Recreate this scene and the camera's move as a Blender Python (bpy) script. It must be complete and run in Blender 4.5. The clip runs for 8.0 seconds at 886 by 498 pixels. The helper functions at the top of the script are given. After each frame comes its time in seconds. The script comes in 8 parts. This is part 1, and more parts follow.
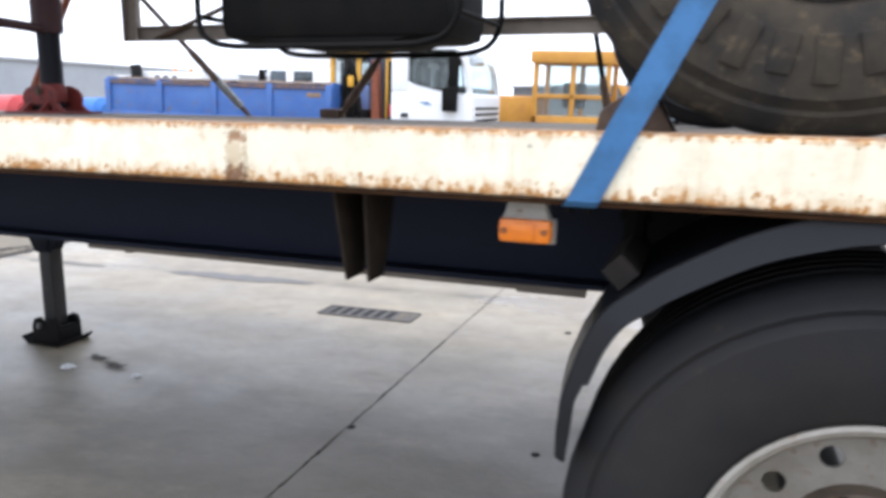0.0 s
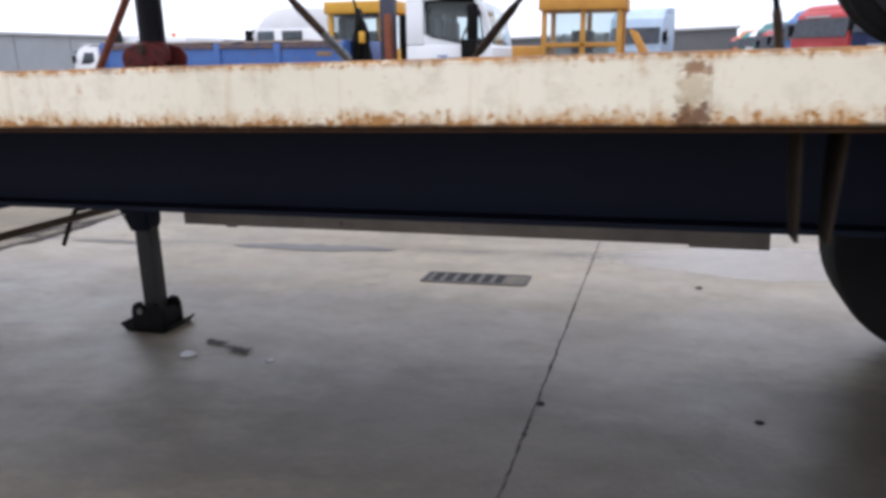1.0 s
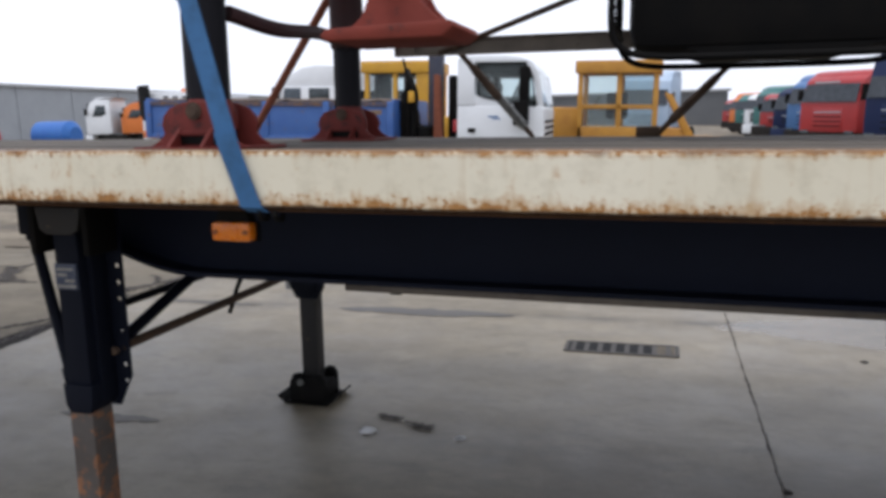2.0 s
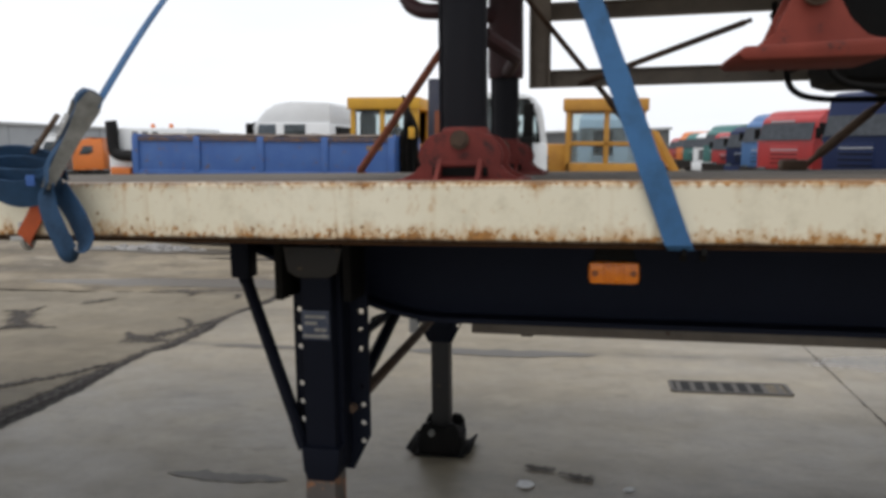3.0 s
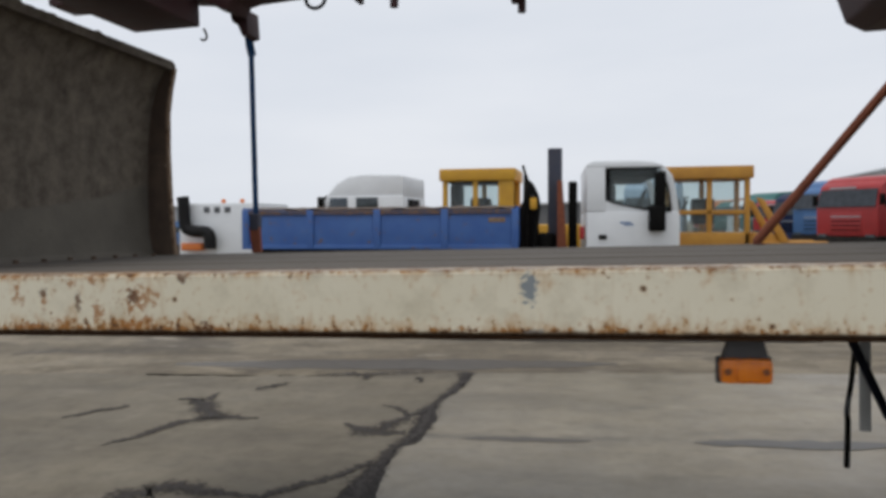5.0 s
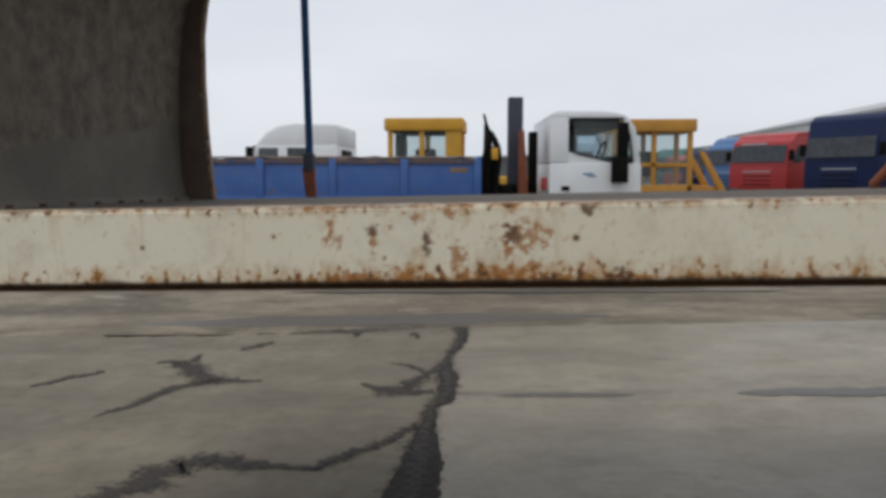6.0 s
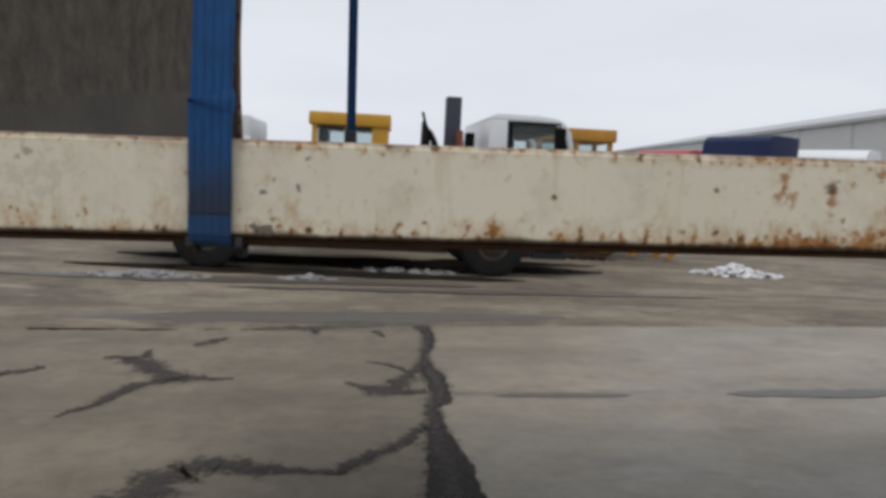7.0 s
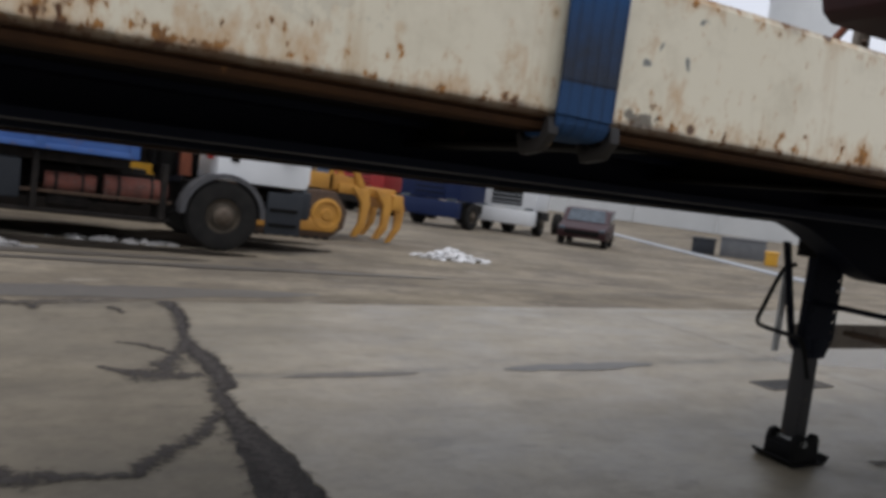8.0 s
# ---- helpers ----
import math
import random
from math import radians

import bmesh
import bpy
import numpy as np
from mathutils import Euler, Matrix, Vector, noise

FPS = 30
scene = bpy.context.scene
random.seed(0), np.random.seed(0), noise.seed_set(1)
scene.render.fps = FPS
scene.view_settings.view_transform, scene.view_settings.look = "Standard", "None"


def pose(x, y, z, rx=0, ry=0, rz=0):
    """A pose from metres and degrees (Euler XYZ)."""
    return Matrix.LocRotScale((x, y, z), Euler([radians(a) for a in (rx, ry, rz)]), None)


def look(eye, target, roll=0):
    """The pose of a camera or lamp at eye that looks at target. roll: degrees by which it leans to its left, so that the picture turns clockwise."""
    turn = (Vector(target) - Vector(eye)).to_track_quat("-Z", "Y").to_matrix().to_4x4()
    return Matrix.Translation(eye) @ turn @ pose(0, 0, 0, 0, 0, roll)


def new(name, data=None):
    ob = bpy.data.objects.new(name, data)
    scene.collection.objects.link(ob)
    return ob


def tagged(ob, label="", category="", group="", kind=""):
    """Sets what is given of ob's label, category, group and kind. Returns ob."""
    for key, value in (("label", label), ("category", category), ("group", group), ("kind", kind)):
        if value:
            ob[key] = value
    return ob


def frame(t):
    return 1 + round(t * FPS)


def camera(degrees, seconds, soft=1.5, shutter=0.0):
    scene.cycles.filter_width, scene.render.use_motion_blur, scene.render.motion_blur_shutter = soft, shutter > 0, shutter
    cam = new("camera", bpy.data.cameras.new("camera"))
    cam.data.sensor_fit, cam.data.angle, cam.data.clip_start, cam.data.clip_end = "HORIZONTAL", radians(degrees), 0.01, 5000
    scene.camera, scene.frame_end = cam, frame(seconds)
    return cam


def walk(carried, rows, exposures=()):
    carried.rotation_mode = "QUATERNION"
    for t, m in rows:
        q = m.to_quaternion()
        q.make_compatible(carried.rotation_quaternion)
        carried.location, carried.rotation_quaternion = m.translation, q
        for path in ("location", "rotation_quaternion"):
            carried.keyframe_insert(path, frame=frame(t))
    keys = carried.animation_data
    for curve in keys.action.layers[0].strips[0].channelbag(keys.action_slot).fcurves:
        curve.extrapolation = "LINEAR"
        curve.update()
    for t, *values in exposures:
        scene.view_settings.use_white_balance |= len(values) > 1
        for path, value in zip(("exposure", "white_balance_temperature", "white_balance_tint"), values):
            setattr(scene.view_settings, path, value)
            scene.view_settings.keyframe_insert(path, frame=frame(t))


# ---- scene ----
# ---------------------------------------------------------------- camera
cam = camera(61.7, 8.0, soft=3.6, shutter=0.18)
PATH = [
    (0, (0.223, -0.047, 1.348), (-0.430, 1.806, 0.974), 0.03),
    (0.2, (0.026, -0.085, 1.331), (-0.618, 1.765, 0.925), -0.01),
    (0.5, (-0.224, -0.088, 1.336), (-0.831, 1.760, 0.872), -0.91),
    (0.8, (-0.498, -0.045, 1.308), (-1.076, 1.813, 0.845), -2.44),
    (1, (-0.679, -0.032, 1.316), (-1.259, 1.820, 0.832), -2.46),
    (1.2, (-0.879, -0.037, 1.325), (-1.472, 1.830, 0.921), 0.52),
    (1.5, (-1.150, -0.101, 1.351), (-1.733, 1.774, 0.974), -0.42),
    (1.7, (-1.325, -0.143, 1.378), (-1.907, 1.735, 1.011), -1.23),
    (2.8, (-2.431, -0.185, 1.408), (-2.875, 1.748, 1.151), -1.23),
    (3, (-2.575, -0.201, 1.401), (-2.987, 1.740, 1.153), -1.46),
    (3.2, (-2.741, -0.203, 1.379), (-3.145, 1.732, 1.079), -3.64),
    (3.5, (-3.082, -0.162, 1.385), (-3.521, 1.767, 1.091), -2.95),
    (3.8, (-3.379, -0.225, 1.397), (-3.852, 1.708, 1.191), -0.98),
    (4, (-3.563, -0.240, 1.440), (-4.076, 1.684, 1.242), -1.60),
    (4.2, (-3.734, -0.230, 1.455), (-4.226, 1.703, 1.300), -1.42),
    (4.5, (-4.011, -0.171, 1.453), (-4.496, 1.767, 1.373), -3.69),
    (4.7, (-4.203, -0.122, 1.481), (-4.704, 1.814, 1.419), -3.71),
    (5, (-4.478, -0.095, 1.453), (-4.905, 1.858, 1.398), -2.24),
    (5.2, (-4.644, -0.087, 1.463), (-5.075, 1.861, 1.332), -1.72),
    (6.3, (-5.648, 0.169, 1.417), (-5.725, 2.159, 1.227), -0.83),
    (6.5, (-5.788, 0.170, 1.432), (-5.834, 2.161, 1.244), 0.55),
    (6.8, (-6.001, 0.228, 1.390), (-5.948, 2.224, 1.271), 0.73),
    (7, (-6.144, 0.301, 1.355), (-6.010, 2.289, 1.174), 0.89),
    (7.2, (-6.304, 0.371, 1.359), (-6.079, 2.350, 1.185), 1.84),
    (7.5, (-6.529, 0.463, 1.317), (-6.089, 2.409, 1.170), 4.11),
    (7.7, (-6.634, 0.567, 1.295), (-5.989, 2.446, 1.066), 3.04),
    (8, (-6.698, 0.747, 1.233), (-5.773, 2.511, 1.050), 5.87),
]
# the phone's own exposure: it starts bright and settles
EXPOSURE = [(0.0, 1.64, 6000, 14), (0.5, 1.26, 6050, 18), (1.0, 0.96, 6050, 18), (1.5, 0.72, 6050, 17), (3.0, 0.48, 6600, 11), (3.5, 0.46, 6600, 11), (4.5, 0.12, 6450, 11), (5.0, 0.05, 6430, 11), (6.5, 0.04, 6420, 11), (7.0, 0.05, 6420, 12), (7.5, 0.05, 6420, 13), (8.0, 0.10, 6350, 14)]
walk(cam, [(t, look(eye, target, roll)) for t, eye, target, roll in PATH], EXPOSURE)
# ---------------------------------------------------------------- world, sun and exposure
world = bpy.data.worlds.new("overcast_sky")
scene.world = world
world.use_nodes = True
wn, wl = world.node_tree.nodes, world.node_tree.links
wn.clear()
w_out = wn.new("ShaderNodeOutputWorld")
w_bg = wn.new("ShaderNodeBackground")
w_sky = wn.new("ShaderNodeTexSky")
w_sky.sky_type = "NISHITA"
w_sky.sun_disc = False
w_sky.sun_elevation = radians(75)
w_sky.sun_rotation = radians(203)
w_sky.dust_density = 4.0
w_co = wn.new("ShaderNodeTexCoord")
w_map = wn.new("ShaderNodeMapping")
w_map.inputs["Scale"].default_value = (1.2, 1.2, 5.0)
w_noise = wn.new("ShaderNodeTexNoise")
w_noise.inputs["Scale"].default_value = 1.6
w_noise.inputs["Detail"].default_value = 5
w_ramp = wn.new("ShaderNodeValToRGB")
w_ramp.color_ramp.elements[0].position = 0.3
w_ramp.color_ramp.elements[0].color = (7.0, 7.4, 7.95, 1)
w_ramp.color_ramp.elements[1].position = 0.75
w_ramp.color_ramp.elements[1].color = (8.05, 8.3, 8.65, 1)
w_mix = wn.new("ShaderNodeMix")
w_mix.data_type = "RGBA"
w_mix.inputs["Factor"].default_value = 0.93
wl.new(w_co.outputs["Generated"], w_map.inputs["Vector"])
wl.new(w_map.outputs["Vector"], w_noise.inputs["Vector"])
wl.new(w_noise.outputs["Fac"], w_ramp.inputs["Fac"])
wl.new(w_sky.outputs["Color"], w_mix.inputs["A"])
wl.new(w_ramp.outputs["Color"], w_mix.inputs["B"])
wl.new(w_mix.outputs["Result"], w_bg.inputs["Color"])
w_bg.inputs["Strength"].default_value = 0.1
wl.new(w_bg.outputs["Background"], w_out.inputs["Surface"])

sun = new("sun", bpy.data.lights.new("sun", "SUN"))
sun.data.energy = 0.9
sun.data.angle = radians(25)
sun.data.color = (1.0, 0.97, 0.92)
sun.matrix_world = look((0, 0, 0), (0.10, 0.24, -0.96))


# ---------------------------------------------------------------- materials
def material(name):
    m = bpy.data.materials.new(name)
    m.use_nodes = True
    nt = m.node_tree
    return m, nt.nodes, nt.links, nt.nodes["Principled BSDF"]


def noise_node(n, l, vec, scale, detail=4, rough=0.6, stretch=None):
    t = n.new("ShaderNodeTexNoise")
    t.inputs["Scale"].default_value = scale
    t.inputs["Detail"].default_value = detail
    t.inputs["Roughness"].default_value = rough
    if stretch:
        mp = n.new("ShaderNodeMapping")
        mp.inputs["Scale"].default_value = stretch
        l.new(vec, mp.inputs["Vector"])
        vec = mp.outputs["Vector"]
    l.new(vec, t.inputs["Vector"])
    return t.outputs["Fac"]


def ramp_node(n, l, fac, lo, hi, a=(0, 0, 0), b=(1, 1, 1)):
    r = n.new("ShaderNodeValToRGB")
    r.color_ramp.elements[0].position = lo
    r.color_ramp.elements[1].position = hi
    r.color_ramp.elements[0].color = (*a, 1)
    r.color_ramp.elements[1].color = (*b, 1)
    l.new(fac, r.inputs["Fac"])
    return r.outputs["Color"]


def mix_node(n, l, fac, a, b):
    m = n.new("ShaderNodeMix")
    m.data_type = "RGBA"
    for sock, v in (("Factor", fac), ("A", a), ("B", b)):
        if isinstance(v, (int, float)):
            m.inputs[sock].default_value = v
        elif isinstance(v, tuple):
            m.inputs[sock].default_value = (*v, 1)
        else:
            l.new(v, m.inputs[sock])
    return m.outputs["Result"]


def math_node(n, l, op, a, b=0.0, clamp=False):
    m = n.new("ShaderNodeMath")
    m.operation = op
    m.use_clamp = clamp
    for i, v in enumerate((a, b)):
        if isinstance(v, (int, float)):
            m.inputs[i].default_value = v
        else:
            l.new(v, m.inputs[i])
    return m.outputs["Value"]


def bump_node(n, l, bsdf, height, strength, dist=0.005):
    b = n.new("ShaderNodeBump")
    b.inputs["Strength"].default_value = strength
    b.inputs["Distance"].default_value = dist
    l.new(height, b.inputs["Height"])
    l.new(b.outputs["Normal"], bsdf.inputs["Normal"])


def worn(name, base, second, rough=0.5, metal=0.0, scale=6.0, rust=None, rust_at=0.62, soft=0.05, grain=60.0,
         bump=0.25, stretch=None, vary=0.0, spec=0.5):
    """Paint, rubber or steel: two colours clouded over one another, flecks of rust or dirt, fine grain."""
    m, n, l, p = material(name)
    co = n.new("ShaderNodeTexCoord").outputs["Object"]
    big = noise_node(n, l, co, scale, 5, 0.65, stretch)
    fine = noise_node(n, l, co, grain, 3)
    col = mix_node(n, l, ramp_node(n, l, big, 0.35, 0.7), base, second)
    col = mix_node(n, l, math_node(n, l, "MULTIPLY", fine, 0.22), col, tuple(c * 0.55 for c in base))
    rgh = math_node(n, l, "MULTIPLY_ADD", big, 0.25)
    rgh.node.inputs[2].default_value = rough - 0.1
    if rust:
        spots = noise_node(n, l, co, scale * 3.1, 6, 0.7)
        mask = ramp_node(n, l, spots, rust_at, rust_at + soft)
        col = mix_node(n, l, mask, col, rust)
    if vary:
        rnd = n.new("ShaderNodeObjectInfo").outputs["Random"]
        col = mix_node(n, l, math_node(n, l, "MULTIPLY", rnd, vary), col, tuple(c * 0.4 for c in base))
    l.new(col, p.inputs["Base Color"])
    l.new(rgh, p.inputs["Roughness"])
    p.inputs["Metallic"].default_value = metal
    p.inputs["Specular IOR Level"].default_value = spec
    bump_node(n, l, p, fine, bump, 0.002)
    return m


def rail_paint():
    """Old cream paint: small rust spots thick along the lower edge, blisters and runs, chips, a heavy patch by the front corner."""
    m, n, l, p = material("cream_rail_paint")
    co = n.new("ShaderNodeTexCoord").outputs["Object"]
    sep = n.new("ShaderNodeSeparateXYZ")
    l.new(co, sep.inputs["Vector"])
    u = math_node(n, l, "ADD", sep.outputs["X"], 0.7)
    w = math_node(n, l, "SUBTRACT", sep.outputs["Z"], 1.25)
    cloud = noise_node(n, l, co, 2.3, 5, 0.6)
    grime = noise_node(n, l, co, 15, 6, 0.7)
    col = mix_node(n, l, ramp_node(n, l, cloud, 0.3, 0.75), (0.655, 0.60, 0.455), (0.735, 0.685, 0.545))
    col = mix_node(n, l, math_node(n, l, "MULTIPLY", ramp_node(n, l, grime, 0.5, 0.8), 0.6), col, (0.40, 0.345, 0.24))

    def edge(at_w, reach):
        d = math_node(n, l, "DIVIDE", math_node(n, l, "ABSOLUTE", math_node(n, l, "SUBTRACT", w, at_w)), reach)
        return math_node(n, l, "SUBTRACT", 1.0, d, True)
    low, top = edge(0.008, 0.036), edge(0.117, 0.018)
    patch = ramp_node(n, l, noise_node(n, l, co, 2.1, 4, 0.6, (1, 1, 0.25)), 0.40, 0.66)
    front = math_node(n, l, "SUBTRACT", math_node(n, l, "MULTIPLY", u, -6.0), 15.95, True)
    dens = math_node(n, l, "MULTIPLY", low, math_node(n, l, "ADD", math_node(n, l, "MULTIPLY", patch, 0.02), 0.155))
    dens = math_node(n, l, "ADD", dens, math_node(n, l, "MULTIPLY", top, 0.15))
    dens = math_node(n, l, "ADD", dens, math_node(n, l, "MULTIPLY", patch, 0.025))
    dens = math_node(n, l, "ADD", dens, math_node(n, l, "MULTIPLY", front, 0.16))
    quiet = math_node(n, l, "SUBTRACT", 1.0, math_node(n, l, "DIVIDE", math_node(n, l, "ABSOLUTE", math_node(n, l, "ADD", u, 2.30)), 0.42), True)
    dens = math_node(n, l, "SUBTRACT", dens, math_node(n, l, "MULTIPLY", quiet, math_node(n, l, "MULTIPLY", low, 0.06)))
    belt = math_node(n, l, "SUBTRACT", 1.0, math_node(n, l, "DIVIDE", math_node(n, l, "ABSOLUTE", math_node(n, l, "ADD", u, 1.40)), 0.55), True)
    dens = math_node(n, l, "ADD", dens, math_node(n, l, "MULTIPLY", belt, math_node(n, l, "MULTIPLY_ADD", low, 0.06)))
    dens.node.inputs[1].links[0].from_node.inputs[1].links[0].from_node.inputs[2].default_value = 0.022
    calm = ramp_node(n, l, math_node(n, l, "MULTIPLY", u, 0.25), 0.15, 0.42)
    dens = math_node(n, l, "SUBTRACT", dens, math_node(n, l, "MULTIPLY", calm, 0.025))
    dens = math_node(n, l, "ADD", dens, math_node(n, l, "MULTIPLY", calm, math_node(n, l, "ADD", math_node(n, l, "MULTIPLY", top, 0.11), math_node(n, l, "MULTIPLY", low, 0.065))))
    spots = math_node(n, l, "ADD", noise_node(n, l, co, 84, 5, 0.62, (1, 1, 0.62)), dens)
    blobs = math_node(n, l, "ADD", noise_node(n, l, co, 30, 6, 0.66, (1, 1, 0.6)), dens)
    runs = math_node(n, l, "ADD", noise_node(n, l, co, 42, 4, 0.6, (1, 1, 0.10)), math_node(n, l, "MULTIPLY", dens, 0.9))
    runs = math_node(n, l, "ADD", runs, math_node(n, l, "MULTIPLY", calm, 0.05))
    halo = ramp_node(n, l, math_node(n, l, "MAXIMUM", spots, blobs), 0.60, 0.74)
    col = mix_node(n, l, math_node(n, l, "MULTIPLY", halo, 0.62), col, (0.43, 0.215, 0.058))
    col = mix_node(n, l, math_node(n, l, "MULTIPLY", ramp_node(n, l, runs, 0.62, 0.84), 0.5), col, (0.40, 0.235, 0.085))
    # scattered round blisters, each with a small orange halo
    cells = n.new("ShaderNodeTexVoronoi")
    cells.inputs["Scale"].default_value = 34
    l.new(co, cells.inputs["Vector"])
    lot = n.new("ShaderNodeSeparateColor")
    l.new(cells.outputs["Color"], lot.inputs["Color"])
    size = math_node(n, l, "MULTIPLY", math_node(n, l, "SUBTRACT", math_node(n, l, "ADD", lot.outputs["Red"], math_node(n, l, "MULTIPLY", dens, 1.1)), math_node(n, l, "MULTIPLY_ADD", calm, 0.16)), 0.55)
    size.node.inputs[0].links[0].from_node.inputs[1].links[0].from_node.inputs[2].default_value = 0.69
    near = math_node(n, l, "SUBTRACT", size, math_node(n, l, "ADD", cells.outputs["Distance"], math_node(n, l, "MULTIPLY", math_node(n, l, "SUBTRACT", grime, 0.5), 0.35)))
    col = mix_node(n, l, math_node(n, l, "MULTIPLY", ramp_node(n, l, math_node(n, l, "ADD", near, 0.25), 0.14, 0.26), 0.5), col, (0.45, 0.25, 0.075))
    col = mix_node(n, l, ramp_node(n, l, math_node(n, l, "ADD", near, 0.2), 0.19, 0.25), col, (0.10, 0.05, 0.022))
    rust = ramp_node(n, l, math_node(n, l, "MAXIMUM", spots, math_node(n, l, "SUBTRACT", blobs, 0.045)), 0.695, 0.725)
    tone = mix_node(n, l, ramp_node(n, l, noise_node(n, l, co, 75, 4), 0.36, 0.56), (0.075, 0.034, 0.016), (0.36, 0.165, 0.042))
    tone = mix_node(n, l, math_node(n, l, "MULTIPLY", calm, 0.75), tone, (0.36, 0.18, 0.055))
    col = mix_node(n, l, rust, col, tone)
    chips = ramp_node(n, l, noise_node(n, l, co, 30, 2, 0.4, (1, 1, 0.8)), 0.775, 0.785)
    col = mix_node(n, l, math_node(n, l, "MULTIPLY", chips, 0.85), col, (0.10, 0.115, 0.12))
    # single scuffs, scribbles and blisters with shapes of their own
    rag = noise_node(n, l, co, 85, 6, 0.72)
    for at_u, at_w, ru, rw, tint, cut, dim in ((-2.664, 0.106, 0.040, 0.006, (0.02, 0.03, 0.035), 0.85, 0.85), (-2.634, 0.091, 0.007, 0.011, (0.075, 0.032, 0.014), 0.98, 0.95),
                                          (-2.56, 0.066, 0.055, 0.045, (0.27, 0.25, 0.20), 0.80, 0.22), (-0.612, 0.083, 0.016, 0.030, (0.13, 0.17, 0.21), 1.05, 0.85),
                                          (-2.575, 0.092, 0.016, 0.012, (0.16, 0.15, 0.12), 0.8, 0.5), (-1.378, 0.07, 0.049, 0.026, (0.33, 0.135, 0.030), 0.88, 0.8),
                                          (-1.479, 0.109, 0.020, 0.013, (0.33, 0.135, 0.030), 0.88, 0.8),
                                          (-1.47, 0.043, 0.017, 0.023, (0.33, 0.135, 0.030), 0.88, 0.8),
                                          (-1.66, 0.088, 0.008, 0.010, (0.33, 0.135, 0.030), 0.88, 0.8),
                                          (-1.658, 0.065, 0.017, 0.016, (0.33, 0.135, 0.030), 0.88, 0.8),
                                          (-1.53, 0.104, 0.017, 0.017, (0.33, 0.135, 0.030), 0.88, 0.8),
                                          (-1.556, 0.018, 0.022, 0.016, (0.33, 0.135, 0.030), 0.88, 0.8),
                                          (-1.63, 0.012, 0.035, 0.013, (0.33, 0.135, 0.030), 0.88, 0.8),
                                          (-1.406, 0.017, 0.044, 0.015, (0.33, 0.135, 0.030), 0.88, 0.8),
                                          (-1.362, 0.025, 0.017, 0.015, (0.33, 0.135, 0.030), 0.88, 0.8),
                                          (-1.595, 0.067, 0.008, 0.026, (0.33, 0.135, 0.030), 0.88, 0.8),
                                          (-1.399, 0.045, 0.008, 0.026, (0.33, 0.135, 0.030), 0.88, 0.8),
                                          (-1.599, 0.083, 0.014, 0.012, (0.115, 0.048, 0.018), 1.0, 0.9),
                                          (-1.517, 0.062, 0.009, 0.022, (0.115, 0.048, 0.018), 1.0, 0.9),
                                          (-1.393, 0.072, 0.013, 0.015, (0.115, 0.048, 0.018), 1.0, 0.9),
                                          (-1.24, 0.016, 0.012, 0.009, (0.115, 0.048, 0.018), 1.0, 0.9),
                                          (-1.285, 0.107, 0.012, 0.010, (0.115, 0.048, 0.018), 1.0, 0.9),
                                          (-1.44, 0.03, 0.007, 0.006, (0.115, 0.048, 0.018), 1.0, 0.9),
                                          (3.352, 0.055, 0.024, 0.050, (0.40, 0.31, 0.19), 1.05, 0.75), (3.352, 0.092, 0.026, 0.012, (0.22, 0.11, 0.045), 1.05, 0.85), (3.352, 0.016, 0.028, 0.026, (0.14, 0.065, 0.028), 1.05, 0.92),
                                          (-2.3, 0.012, 0.02, 0.008, (0.03, 0.02, 0.015), 0.9, 0.8),
                                          (-0.605, 0.004, 0.022, 0.012, (0.12, 0.15, 0.17), 0.9, 0.7)):
        du = math_node(n, l, "DIVIDE", math_node(n, l, "SUBTRACT", u, at_u), ru)
        dw = math_node(n, l, "DIVIDE", math_node(n, l, "SUBTRACT", w, at_w), rw)
        r2 = math_node(n, l, "ADD", math_node(n, l, "MULTIPLY", du, du), math_node(n, l, "MULTIPLY", dw, dw))
        r2 = math_node(n, l, "ADD", math_node(n, l, "MULTIPLY", r2, 0.22), math_node(n, l, "MULTIPLY", rag, 1.5))
        col = mix_node(n, l, math_node(n, l, "MULTIPLY", ramp_node(n, l, r2, cut * 0.56 + 0.30, cut * 0.56 + 0.39, (1, 1, 1), (0, 0, 0)), dim), col, tint)
    # the top lip is rubbed brown
    rub = math_node(n, l, "ADD", w, math_node(n, l, "MULTIPLY", math_node(n, l, "SUBTRACT", grime, 0.5), 0.03))
    col = mix_node(n, l, math_node(n, l, "MULTIPLY", ramp_node(n, l, rub, 0.112, 0.118), 0.75), col, (0.15, 0.092, 0.056))
    # the folded lower lip is rusted through
    lip = math_node(n, l, "ADD", w, math_node(n, l, "MULTIPLY", grime, -0.016))
    col = mix_node(n, l, ramp_node(n, l, math_node(n, l, "ADD", lip, 0.01), 0.007, 0.012, (1, 1, 1), (0, 0, 0)), col, mix_node(n, l, grime, (0.022, 0.012, 0.008), (0.085, 0.042, 0.018)))
    l.new(col, p.inputs["Base Color"])
    l.new(mix_node(n, l, rust, (0.45, 0.45, 0.45), (0.9, 0.9, 0.9)), p.inputs["Roughness"])
    hgt = math_node(n, l, "SUBTRACT", math_node(n, l, "MULTIPLY", grime, 0.6), math_node(n, l, "MULTIPLY", rust, 0.5))
    bump_node(n, l, p, hgt, 0.35, 0.003)
    return m


